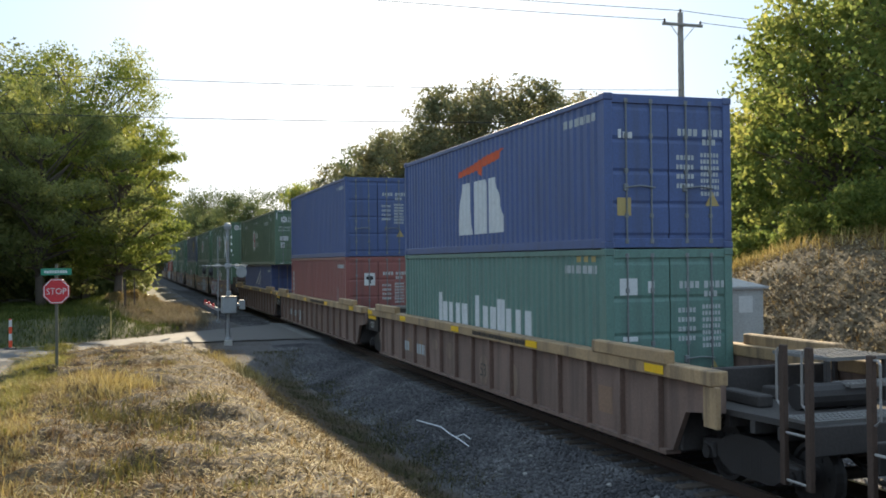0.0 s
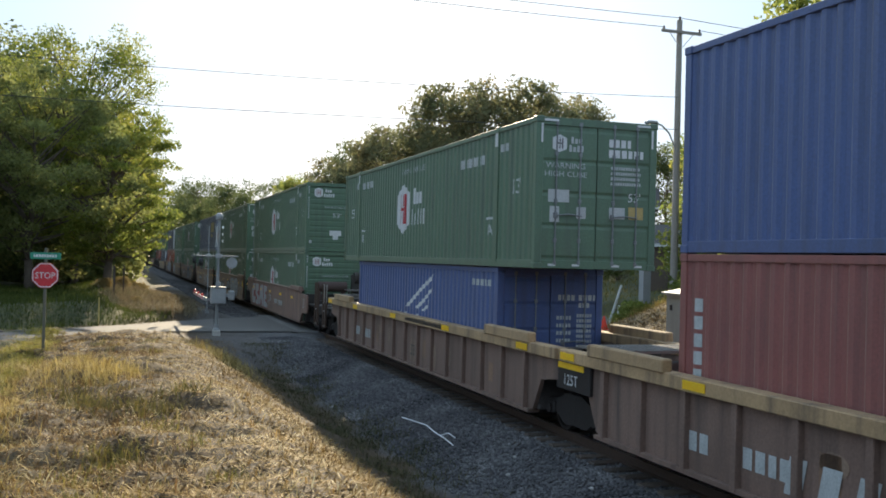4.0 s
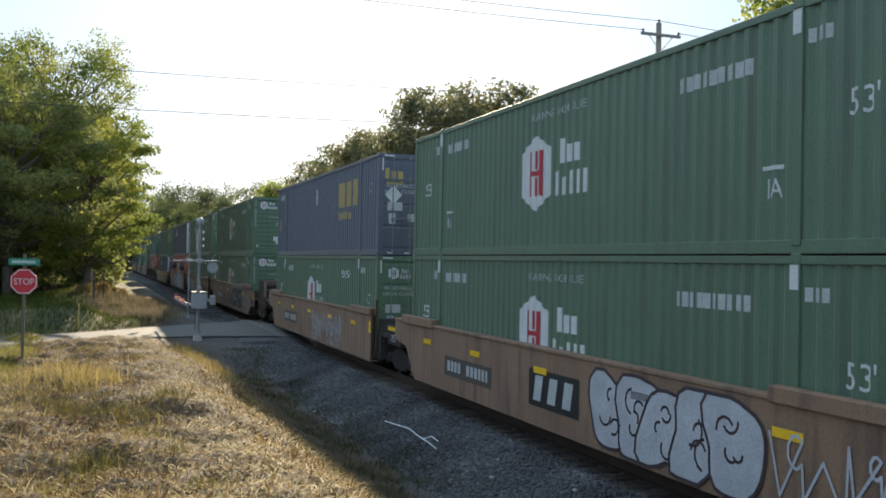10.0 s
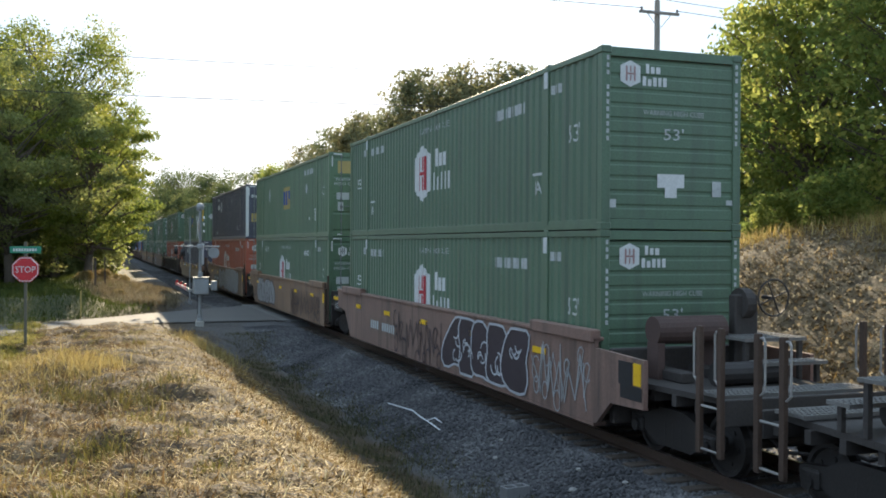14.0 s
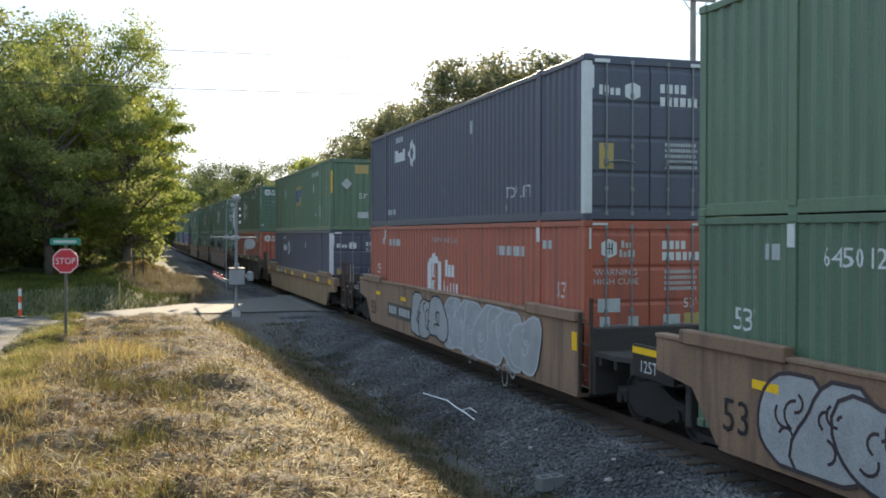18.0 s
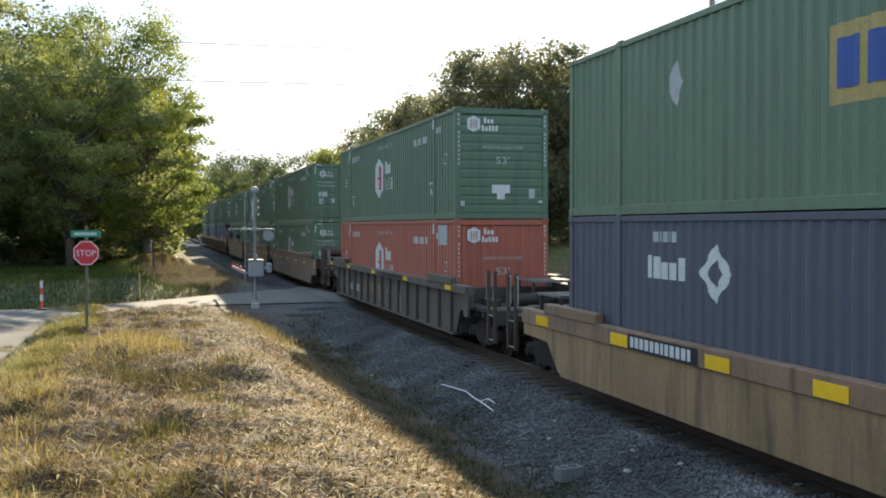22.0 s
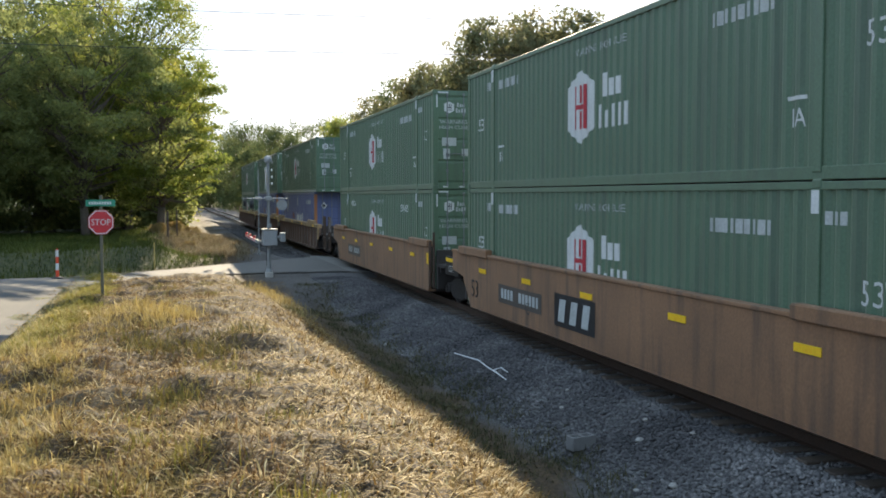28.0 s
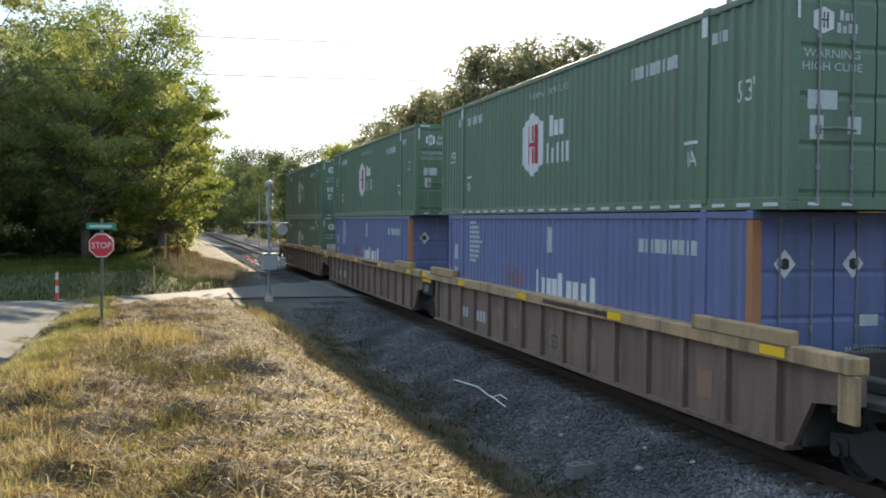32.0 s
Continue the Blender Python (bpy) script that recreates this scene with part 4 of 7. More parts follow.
W_BROWN = well_paint("brown", (0.175, 0.108, 0.082))
W_DARK = well_paint("dark_brown", (0.08, 0.064, 0.053))
W_MAROON = well_paint("maroon", (0.205, 0.118, 0.092))
W_TAN = well_paint("tan", (0.225, 0.13, 0.078))
W_ORANGE = well_paint("orange_brown", (0.225, 0.112, 0.054))
W_OCHRE = well_paint("ochre_brown", (0.29, 0.18, 0.085))
W_PANEL = well_paint("worn_black_panel", (0.052, 0.042, 0.036))
W_CHORD = well_paint("faded_yellow", (0.37, 0.24, 0.12))
W_WORN = well_paint("worn_tan", (0.24, 0.16, 0.11))
W_GRIME = material("oily_grime", (0.05, 0.042, 0.038), 0.8, 0, 0.3, 2, 25, 0.2)
TANK = material("dull_maroon_paint", (0.075, 0.045, 0.038), 0.8, 0, 0.3, 3)
GRATE = material("worn_walkway_grating", (0.2, 0.19, 0.18), 0.55, 0.3, 0.2, 9)


def wheelset_mesh():
    sh = Shape()
    for s in (-1, 1):
        x = s * 0.72
        prof = [(0.08, -0.09 * s), (0.14, -0.06 * s), (0.15, 0.02 * s), (0.34, 0.0), (0.36, -0.05 * s), (0.44, -0.05 * s), (0.42, -0.02 * s), (0.415, 0.085 * s), (0.36, 0.085 * s), (0.34, 0.05 * s), (0.16, 0.06 * s), (0.09, 0.1 * s)]
        sh.lathe(prof, "x", (x, 0, 0), 24)
        for k in range(6):  # cast holes and marks that show the turning
            a = k * math.pi / 3
            sh.tube((x + 0.055 * s, 0.24 * math.cos(a), 0.24 * math.sin(a)), (x + 0.075 * s, 0.24 * math.cos(a), 0.24 * math.sin(a)), 0.035, n=8)
    sh.tube((-1.05, 0, 0), (1.05, 0, 0), 0.08, n=12)
    return sh.mesh("wheelset", STEEL_DARK)


def side_frame_mesh():
    prof = [(-1.1, 0.42), (-1.1, 0.58), (-0.7, 0.62), (-0.3, 0.76), (0.3, 0.76), (0.7, 0.62), (1.1, 0.58), (1.1, 0.42), (0.78, 0.4), (0.45, 0.22), (-0.45, 0.22), (-0.78, 0.4)]
    sh = Shape().extrude_x(prof[::-1], -0.07, 0.07)
    for s in (-1, 1):
        sh.box(-0.12, 0.09, s * 0.89 - 0.14, s * 0.89 + 0.14, 0.33, 0.56, c=0.03)
        sh.tube((-0.16, s * 0.89, 0.42), (-0.05, s * 0.89, 0.42), 0.09, n=10)
    for k in range(3):
        sh.tube((0, -0.2 + 0.2 * k, 0.28), (0, -0.2 + 0.2 * k, 0.56), 0.075, n=10)
    return sh.mesh("side_frame", STEEL_DARK)


WHEELS = []


def bogie(car, y):
    frame_me, set_me = cached("side_frame", side_frame_mesh), cached("wheelset", wheelset_mesh)
    bol = cached("bolster", lambda: Shape().box(-1.0, 1.0, -0.2, 0.2, 0.42, 0.72, c=0.04).mesh("bogie", STEEL_DARK))
    b = part("bogie", bol, car, "dark oily cast steel bogie", (0, y, 0))
    part("side_frame", frame_me, b, "", (-0.99, 0, 0))
    part("side_frame", frame_me, b, "", (0.99, 0, 0), 180)
    for s in (-0.89, 0.89):
        w = part("wheelset", set_me, b, "dark wheelset with worn treads", (0, s, 0.42))
        WHEELS.append((w, s, y, car))


WORN = material("rubbed_pale_steel", (0.34, 0.32, 0.3), 0.5, 0.3, 0.2, 6)


def ladder(car, at):
    rail = lambda y, top: cached(("ladder", y), lambda: Shape().box(-0.03, 0.03, y - 0.02, y + 0.02, 0.42, top).mesh("ladder", RUST))
    first = part("ladder", rail(0.0, 1.75), car, "rusty side ladder", at)
    part("stile", rail(-0.42, 2.02), first)
    for z in (0.5, 0.86, 1.22, 1.58):
        part("rung", cached("rung", lambda: Shape().tube((0, 0, 0), (0, -0.42, 0), 0.014, n=6).mesh("rung", RUST)), first, "", (0, 0, z))


def corner_ladder(car, side, turn):
    """Two channel stiles at the corner of an open end, rungs below, a bent grab iron on each stile."""
    x = side * 1.33
    stile_me = cached("stile", lambda: Shape().box(-0.035, 0.035, -0.045, 0.045, 0.4, 2.05, c=0.008).mesh("corner_ladder", RUST))
    rung_me = cached("corner_rung", lambda: Shape().tube((0, -0.46, 0), (0, 0, 0), 0.017, n=6).mesh("rung", WORN))
    iron_me = cached("grab", lambda: Shape().path([(0, 0.05, 1.32), (0, 0.13, 1.38), (0, 0.13, 1.96), (0, 0.1, 2.0), (0, 0.0, 2.0)], 0.015).mesh("grab_iron", WORN))
    at = (x, -10.8, 0) if turn == 0 else (-x, 10.8, 0)
    first = part("corner_ladder", stile_me, car, "rusty corner ladder with worn rungs", at, turn)
    part("stile", stile_me, first, "", (0, -0.46, 0))
    for z in (0.46, 1.02):
        part("rung", rung_me, first, "worn bright rung", (0, 0, z))
    for y in (0, -0.46):
        part("grab_iron", iron_me, first, "pale worn grab iron", (0, y, 0))


def brake_wheel_mesh():
    sh = Shape()
    n = 18
    pts = [(0.28 * math.cos(2 * math.pi * k / n), 0, 0.28 * math.sin(2 * math.pi * k / n)) for k in range(n + 1)]
    sh.path(pts, 0.016, 5)
    for k in range(4):
        a = k * math.pi / 2 + 0.4
        sh.tube((0, 0, 0), (0.28 * math.cos(a), 0, 0.28 * math.sin(a)), 0.012, n=5)
    sh.tube((0, 0, 0), (0, 0.25, 0), 0.03, n=8)
    return sh.mesh("brake_wheel", STEEL_DARK)


def coupler_mesh():
    sh = Shape()
    sh.box(-0.1, 0.1, -0.95, 0.3, 0.74, 0.98, c=0.03)
    sh.box(-0.2, 0.16, -1.15, -0.9, 0.68, 1.02, c=0.05)
    sh.path([(-0.3, 0.1, 0.66), (-0.34, -0.5, 0.42), (-0.3, -1.1, 0.5)], 0.028)
    return sh.mesh("coupler", STEEL_DARK)


def smooth_side(body, open_end):
    y0 = -8.2
    prof = [(y0, 0.34), (7.35, 0.34), (7.95, 1.0), (8.9, 1.12), (8.9, 1.62), (y0, 1.62)]
    if open_end:
        prof = [(-8.25, 0.34)] + prof[1:5] + [(y0, 1.62), (y0, 1.5), (-9.65, 1.46), (-9.65, 0.76), (-8.7, 0.72)]
    sh = Shape().extrude_x(prof, -1.47, -1.40)
    sh.box(-1.47, -1.25, y0 + 0.02, 7.3, 0.28, 0.338)
    return sh.mesh("side_sheet", body)


def ribbed_side(body):
    prof = [(-8.35, 0.36), (8.35, 0.36), (8.7, 0.95), (9.55, 1.05), (9.55, 1.42), (-9.55, 1.42), (-9.55, 1.05), (-8.7, 0.95)]
    sh = Shape().extrude_x(prof, -1.36, -1.28)
    sh.box(-1.44, -1.2, -8.3, 8.3, 0.29, 0.355)
    return sh.mesh("side_sheet", body)


def flush_side(body):
    prof = [(-8.2, 0.3), (8.2, 0.3), (8.75, 0.83), (10.0, 0.87), (10.0, 1.38), (-10.0, 1.38), (-10.0, 0.87), (-8.75, 0.83)]
    sh = Shape().extrude_x(prof, -1.46, -1.38)
    sh.box(-1.46, -1.25, -8.1, 8.1, 0.25, 0.298)
    return sh.mesh("side_sheet", body)


def ribbon(pts, w, closed=False):
    """A painted line of width w through the points, one quad a step."""
    out = []
    for a, b in zip(pts, pts[1:] + pts[:1] if closed else pts[1:]):
        d = Vector((b[0] - a[0], b[1] - a[1]))
        if d.length < 0.01:
            continue
        e = d.normalized()
        q = Vector((-e.y, e.x)) * w / 2
        a2, b2 = (a[0] - e.x * w * 0.3, a[1] - e.y * w * 0.3), (b[0] + e.x * w * 0.3, b[1] + e.y * w * 0.3)
        out.append([(a2[0] - q.x, a2[1] - q.y), (b2[0] - q.x, b2[1] - q.y), (b2[0] + q.x, b2[1] + q.y), (a2[0] + q.x, a2[1] + q.y)])
    return out


def graffiti(seed, u0, u1, v0, v1):
    """Swollen overlapping fields without any word, their outlines and inner folds."""
    rng = random.Random(seed)
    fill, line = [], []
    n = max(2, round((u1 - u0) / 0.8))
    w, h = (u1 - u0) / n, v1 - v0
    clamp = lambda v: max(v0 - 0.03, min(v1 + 0.03, v))
    for k in range(n):
        cx, cz = u0 + (k + 0.5) * w, (v0 + v1) / 2 + rng.uniform(-0.05, 0.05) * h
        slant, p1, p2 = rng.uniform(0.05, 0.3), rng.uniform(0, 6.3), rng.uniform(0, 6.3)
        pts = []
        for j in range(22):
            a = 2 * math.pi * j / 22
            r = 1 + 0.16 * math.cos(2 * a + p1) + 0.12 * math.cos(3 * a + p2)
            c, d = math.cos(a), math.sin(a)
            sq = (abs(c) ** 3 + abs(d) ** 3) ** (-1 / 3)
            dz = 0.5 * h * r * sq * d
            pts.append((cx + 0.84 * w * r * sq * c + slant * dz, clamp(cz + dz)))
        fill.append(pts)
        edge = ribbon(pts, 0.05, True)
        for q in range(4):
            a0, rr = rng.uniform(0, 6.3), rng.uniform(0.12, 0.3)
            ox, oz = rng.uniform(-0.25, 0.25) * w, rng.uniform(-0.25, 0.25) * h
            arc = [(cx + ox + rr * w * math.cos(a0 + 0.45 * t), clamp(cz + oz + rr * h * 0.6 * math.sin(a0 + 0.45 * t))) for t in range(7)]
            edge += ribbon(arc, 0.04)
        line.append(edge)
    return fill, line


SHARP = ([(-6.9, 1.0), (-6.5, 1.45), (-5.6, 1.52), (-5.55, 1.12), (-6.05, 1.05), (-6.2, 0.8), (-5.4, 0.78), (-5.25, 0.4), (-6.3, 0.38), (-6.75, 0.6)],
         [(-5.4, 1.5), (-4.2, 1.53), (-4.1, 1.15), (-4.8, 1.02), (-3.9, 0.85), (-4.0, 0.38), (-5.1, 0.36), (-5.2, 0.6), (-4.6, 0.68), (-5.4, 0.95)],
         [(-3.85, 0.4), (-3.75, 1.38), (-3.0, 1.54), (-2.5, 1.45), (-2.42, 0.4), (-2.9, 0.4), (-3.0, 0.72), (-3.3, 0.72), (-3.4, 0.4)],
         [(-2.3, 1.5), (-1.2, 1.5), (-1.22, 1.2), (-1.8, 1.14), (-1.3, 1.0), (-1.35, 0.8), (-1.85, 0.75), (-1.1, 0.62), (-1.0, 0.37), (-2.3, 0.38)])


def strokes(seed, u0, u1, v0, v1, n):
    """A hasty sprayed scrawl, one spiky running line with loops, that spells nothing."""
    rng = random.Random(seed)
    h, out = v1 - v0, []
    for row in range(2 if n > 8 else 1):
        u, up, pts = u0 + 0.2 * row, True, []
        while u < u1:
            v = v0 + h * (rng.uniform(0.6, 1.0) if up else rng.uniform(0.0, 0.35))
            if rng.random() < 0.3:
                q = rng.uniform(0.08, 0.18)
                pts += [(u + q * math.cos(a * 0.7), v - q * 1.4 + q * 1.4 * math.sin(a * 0.7)) for a in range(1, 9)]
            else:
                pts.append((u, v))
            u += rng.uniform(0.05, 0.3)
            up = not up
        out += ribbon(pts, 0.038 if row == 0 else 0.026)
    return out


SPRAY = material("pale_spray_paint", (0.42, 0.43, 0.45), 0.6, 0, 0.25, 3, rand=0)
SPRAY_GREY = material("grey_spray_paint", (0.32, 0.32, 0.32), 0.65, 0, 0.3, 3, rand=0)
SPRAY_RED = material("red_spray_paint", (0.3, 0.05, 0.05), 0.6, 0, 0.25, 3, rand=0)
SPRAY_DARK = material("dark_spray_paint", (0.05, 0.035, 0.04), 0.6, 0, 0.25, 3, rand=0)


def well_car(offset, style, body, near_end, far_end, label, marks=(), shift=0.0):
    """One well unit, its middle at offset. Ends: 'open' with its own coupler, or 'joint' that shares a bogie."""
    car = thing("well_car", label, "rail car", "well cars of the train")
    TRAIN.append((car, offset, 0.0))
    ribbed = style == "ribbed"
    flush = style == "flush"
    chord_mat = W_TAN if flush else W_CHORD if ribbed and body is not W_DARK else body
    side = cached(("well_side", style, body.name, near_end if style == "smooth" else ""), lambda: ribbed_side(body) if ribbed else flush_side(body) if flush else smooth_side(body, near_end == "open"))
    far_side = cached(("well_side2", style, body.name, near_end if style == "smooth" else ""), lambda: mirrored(side))
    part("side_sheet", side, car)
    part("side_sheet", far_side, car)
    end = 9.55 if ribbed else 8.2
    for sx in (-1, 1):
        if ribbed:
            me = cached(("chord", chord_mat.name, sx), lambda: Shape().box(min(sx * 1.5, sx * 1.24), max(sx * 1.5, sx * 1.24), -end, end, 1.4, 1.6, c=0.015).mesh("top_chord", chord_mat))
        elif flush:
            me = cached(("chord_f", sx), lambda: Shape().box(min(sx * 1.5, sx * 1.3), max(sx * 1.5, sx * 1.3), -10.02, 10.02, 1.1, 1.4, c=0.015).mesh("top_chord", chord_mat))
        else:
            me = cached(("chord_s", body.name, sx), lambda: Shape().box(min(sx * 1.5, sx * 1.3), max(sx * 1.5, sx * 1.3), -8.2, 8.9, 1.6, 1.66, c=0.012).mesh("top_chord", body))
        part("top_chord", me, car, "faded yellow top chord" if ribbed else "faded tan top chord" if flush else "")
        for sy in (-1, 1):  # guide caps over the chord near the ends
            cap = cached(("cap", chord_mat.name, sx), lambda: Shape().box(min(sx * 1.53, sx * 1.36), max(sx * 1.53, sx * 1.36), -1.15, 1.15, 1.58, 1.78, c=0.02).mesh("guide_cap", chord_mat))
            part("guide_cap", cap, car, "", (0, sy * (7.6 if flush else 7.3 if ribbed else 7.05), -0.2 if flush else 0))
        if ribbed:
            rib = cached(("rib", body.name, sx), lambda: Shape().box(min(sx * 1.45, sx * 1.34), max(sx * 1.45, sx * 1.34), -0.06, 0.06, 0.3, 1.41, c=0.01).mesh("rib", body))
            for k in range(15):
                part("rib", rib, car, "", (0, -8.05 + 1.15 * k, 0))
    part("well_floor", cached(("wfloor",), lambda: Shape().box(-1.3, 1.3, -8.1, 8.1, 0.26, 0.34).mesh("well_floor", STEEL_DARK)), car)
    for sy, kind in ((-1, near_end), (1, far_end)):
        turn = 0 if sy < 0 else 180
        reach = 11.2 if kind == "open" else 9.72
        bulk = cached(("bulkhead", 1), lambda: Shape().box(-1.27, 1.27, -8.45, -8.3, 0.35, 1.5, c=0.02).mesh("bulkhead", W_GRIME))
        part("bulkhead", bulk, car, "", (0, 0, 0), turn)
        end_deck(car, reach, kind, turn)
        if kind == "open":
            for name, box in (("upper", (0.2, 1.28, -9.7, -8.55, 1.72)), ("stair", (0.2, 1.28, -10.15, -9.8, 1.42)), ("cross", (-1.2, 1.2, -11.1, -10.6, 1.16))):
                part("walkway", cached(("grate", name), lambda: grating(*box)), car, "worn metal walkway grating", (0, 0, 0), turn)
            for x, y, z0, z1 in ((0.26, -8.62, 1.1, 1.68), (0.26, -9.62, 1.1, 1.68), (1.22, -8.62, 1.1, 1.68), (1.22, -9.62, 1.1, 1.68), (0.26, -10.0, 1.1, 1.38), (1.22, -10.0, 1.1, 1.38)):
                leg = cached(("leg", z1), lambda: Shape().box(-0.035, 0.035, -0.035, 0.035, z0, z1, c=0.006).mesh("walkway_post", W_GRIME))
                part("walkway_post", leg, car, "", (x if sy < 0 else -x, y if sy < 0 else -y, 0))
            for side in (-1, 1):
                corner_ladder(car, side, turn)
            if not (ribbed or flush):
                part("cross_tank", cached(("tank", body.name), lambda: Shape().tube((-0.9, -8.95, 1.82), (0.3, -8.95, 1.82), 0.21, n=18).box(-0.9, -0.78, -9.1, -8.8, 1.1, 1.64).box(0.1, 0.22, -9.1, -8.8, 1.1, 1.64).mesh("cross_tank", TANK)), car, "dull painted cylinder across the end deck", (0, 0, 0), turn)
            else:
                beam = cached(("guard", chord_mat.name), lambda: Shape().box(-1.47, -1.4, -9.62, -9.3, 0.85, 1.4, c=0.01).mesh("corner_plate", chord_mat))
                part("corner_plate", beam, car, "", (0, 0, 0), turn)
            part("coupler", cached("coupler", coupler_mesh), car, "dark cast coupler with hose", (0, sy * 10.75, 0), turn)
            bogie(car, sy * 9.75)
            if sy < 0 and not ribbed:
                part("brake_wheel", cached("brake_wheel", brake_wheel_mesh), car, "dark brake wheel", (1.0, -9.3, 2.3))
                part("brake_stand", cached(("bstand", body.name), lambda: Shape().lathe([(0.0, -0.0), (0.24, 0.0), (0.24, 0.16), (0.0, 0.16)], "x", (0.62, -8.95, 2.2), 16).box(0.5, 0.92, -9.04, -8.86, 1.1, 2.34, c=0.02).mesh("brake_stand", W_GRIME)), car)
        elif sy > 0:
            if ribbed:
                part("walkway", cached("joint_grate", lambda: grating(-1.15, 1.15, 8.4, 9.5, 1.66)), car, "worn metal walkway grating")
                for gx0, gy0 in ((-1.1, 8.5), (1.1, 8.5), (-1.1, 9.4), (1.1, 9.4)):
                    part("walkway_post", cached("joint_leg", lambda: Shape().box(-0.035, 0.035, -0.035, 0.035, 1.1, 1.62).mesh("walkway_post", W_GRIME)), car, "", (gx0, gy0, 0))
            bogie(car, 9.77)
            plate = cached(("plate", body.name), lambda: Shape().box(-1.43, -1.36, 8.5, 9.7, 0.92, 1.42, c=0.01).mesh("end_arm", STEEL_DARK))
            part("end_arm", plate, car)
            part("reflective_tape", cached("armtape", lambda: Shape().box(-1.44, -1.431, 8.72, 9.68, 1.28, 1.38).mesh("reflective_tape", YELLOW_REFL)), car, "yellow reflective strip")
            part("marking", side_mark("marking", ("125T",), letters("125T", 0.26, -9.2, 1.1), 0, WHITE, False, -1.434), car, "white mark 125T")
        if not (ribbed or flush) and sy < 0:
            if kind != "open":
                ladder(car, (-1.44, -8.24, 0))
            if offset != 83.42:
                part("reflective_tape", cached("endtape", lambda: Shape().box(-1.482, -1.472, -0.1, 0.1, 1.08, 1.4).mesh("reflective_tape", YELLOW_REFL)), car, "yellow reflective plate", (0, -9.48 if kind == "open" else -8.08, 0))
            else:
                each_side("frame_mark", ("endframe",), [rect(8.85, 9.2, 0.94, 0.98), rect(8.85, 9.2, 1.26, 1.3), rect(8.85, 8.89, 0.98, 1.26), rect(9.16, 9.2, 0.98, 1.26), rect(9.0, 9.04, 0.98, 1.26)], 0, GREY_MARK, car, "pale square frame", False, -1.476)
            if offset == 145.7:
                part("end_panel", cached("endpanel", lambda: Shape().box(-1.478, -1.471, -9.6, -9.0, 0.86, 1.06).box(-1.478, -1.471, -9.34, -8.95, 1.06, 1.4).mesh("end_panel", BLACK_PAINT)), car, "black painted patch at the end")
    x = -1.366 if ribbed else -1.506 if flush else -1.476
    if flush:
        tape = cached("sidetape3", lambda: Shape().box(-1.514, -1.503, -0.3, 0.3, 1.13, 1.32, c=0.002).mesh("reflective_tape", YELLOW_REFL))
        for y in (-9.1, -6.5, -3.2, 0.4, 2.7, 5.6, 8.9):
            part("reflective_tape", tape, car, "yellow reflective square", (0, y, 0))
        part("number_panel", side_mark("number_panel", ("wpf",), [rect(-5.3, -3.2, 1.12, 1.36)], 0, BLACK_PAINT, False, x), car)
        part("number", side_mark("number", ("wnf",), bars(-5.2, -3.3, 1.24, 0.17, random.Random(5)), 0, WHITE, False, x - 0.004), car)
        part("notice", side_mark("notice", ("wff",), [rect(6.3, 6.8, 0.5, 0.72), rect(9.6, 9.85, 0.98, 1.25)], 0, W_CHORD, False, x), car, "pale faded notice")
    elif not ribbed:
        tape = cached("sidetape", lambda: Shape().box(-1.484, -1.473, -0.26, 0.26, 1.2, 1.31).mesh("reflective_tape", YELLOW_REFL))
        for y in (-6.2, -3.1, 0.2, 3.3, 6.3):
            part("reflective_tape", tape, car, "yellow reflective strip", (0, y, 0))
        part("number", side_mark("number", ("wn", offset), bars(-4.9 + shift, -4.05 + shift, 0.86, 0.22, random.Random(offset), 0.3) + bars(-3.75 + shift, -2.6 + shift, 0.86, 0.22, random.Random(offset + 1), 0.3), 0, GREY_MARK, False, x - 0.004), car)
        part("number_panel", side_mark("number_panel", ("wp", body.name, shift), [rect(-5.1 + shift, -2.4 + shift, 0.64, 1.06)], 0, W_PANEL if body is W_ORANGE or body is W_TAN else W_BROWN, False, x), car)
    else:
        tape = cached("sidetape2", lambda: Shape().box(-1.514, -1.503, -0.26, 0.26, 1.44, 1.56).mesh("reflective_tape", YELLOW_REFL))
        for y in (-8.1, -3.6, 0.9, 5.4, 9.2):
            part("reflective_tape", tape, car, "yellow reflective strip", (0, y, 0))
        part("number", side_mark("number", ("wn", offset), bars(-5.7, -5.25, 0.75, 0.26, random.Random(2)) + bars(-4.5, -3.6, 0.75, 0.26, random.Random(offset)), 0, GREY_MARK, False, x - 0.002), car)
        for u, v, a, b in ((0.62, 0.7, 0.27, 0.34), (2.35, 0.68, 0.24, 0.33), (3.45, 0.82, 0.22, 0.24), (-1.7, 0.92, 0.26, 0.2), (-2.9, 0.98, 0.24, 0.14)):
            oval = [(u + a * math.cos(k * math.pi / 8), v + b * math.sin(k * math.pi / 8)) for k in range(16)]
            part("worn_oval", side_mark("worn_oval", ("woval", u), [oval], 0, W_WORN, False, x - 0.001), car, "pale worn oval patch")
        part("marking", side_mark("marking", ("w53",), letters("53", 0.4, 0.62, 0.7), 0, BLACK_PAINT, False, x - 0.003), car, "dark mark 53 on a pale oval")
        if body is W_DARK:
            plate = part("plate", side_mark("plate", ("w2040",), [rect(-6.36, -6.14, 0.4, 1.36)], 0, W_OCHRE, False, x - 0.006), car, "pale upright plate")
            part("marking", side_mark("marking", ("w2040t",), letters("20", 0.2, -6.25, 0.98) + letters("40", 0.2, -6.25, 0.78), 0, BLACK_PAINT, False, x - 0.009), plate, "dark numbers 20 and 40")
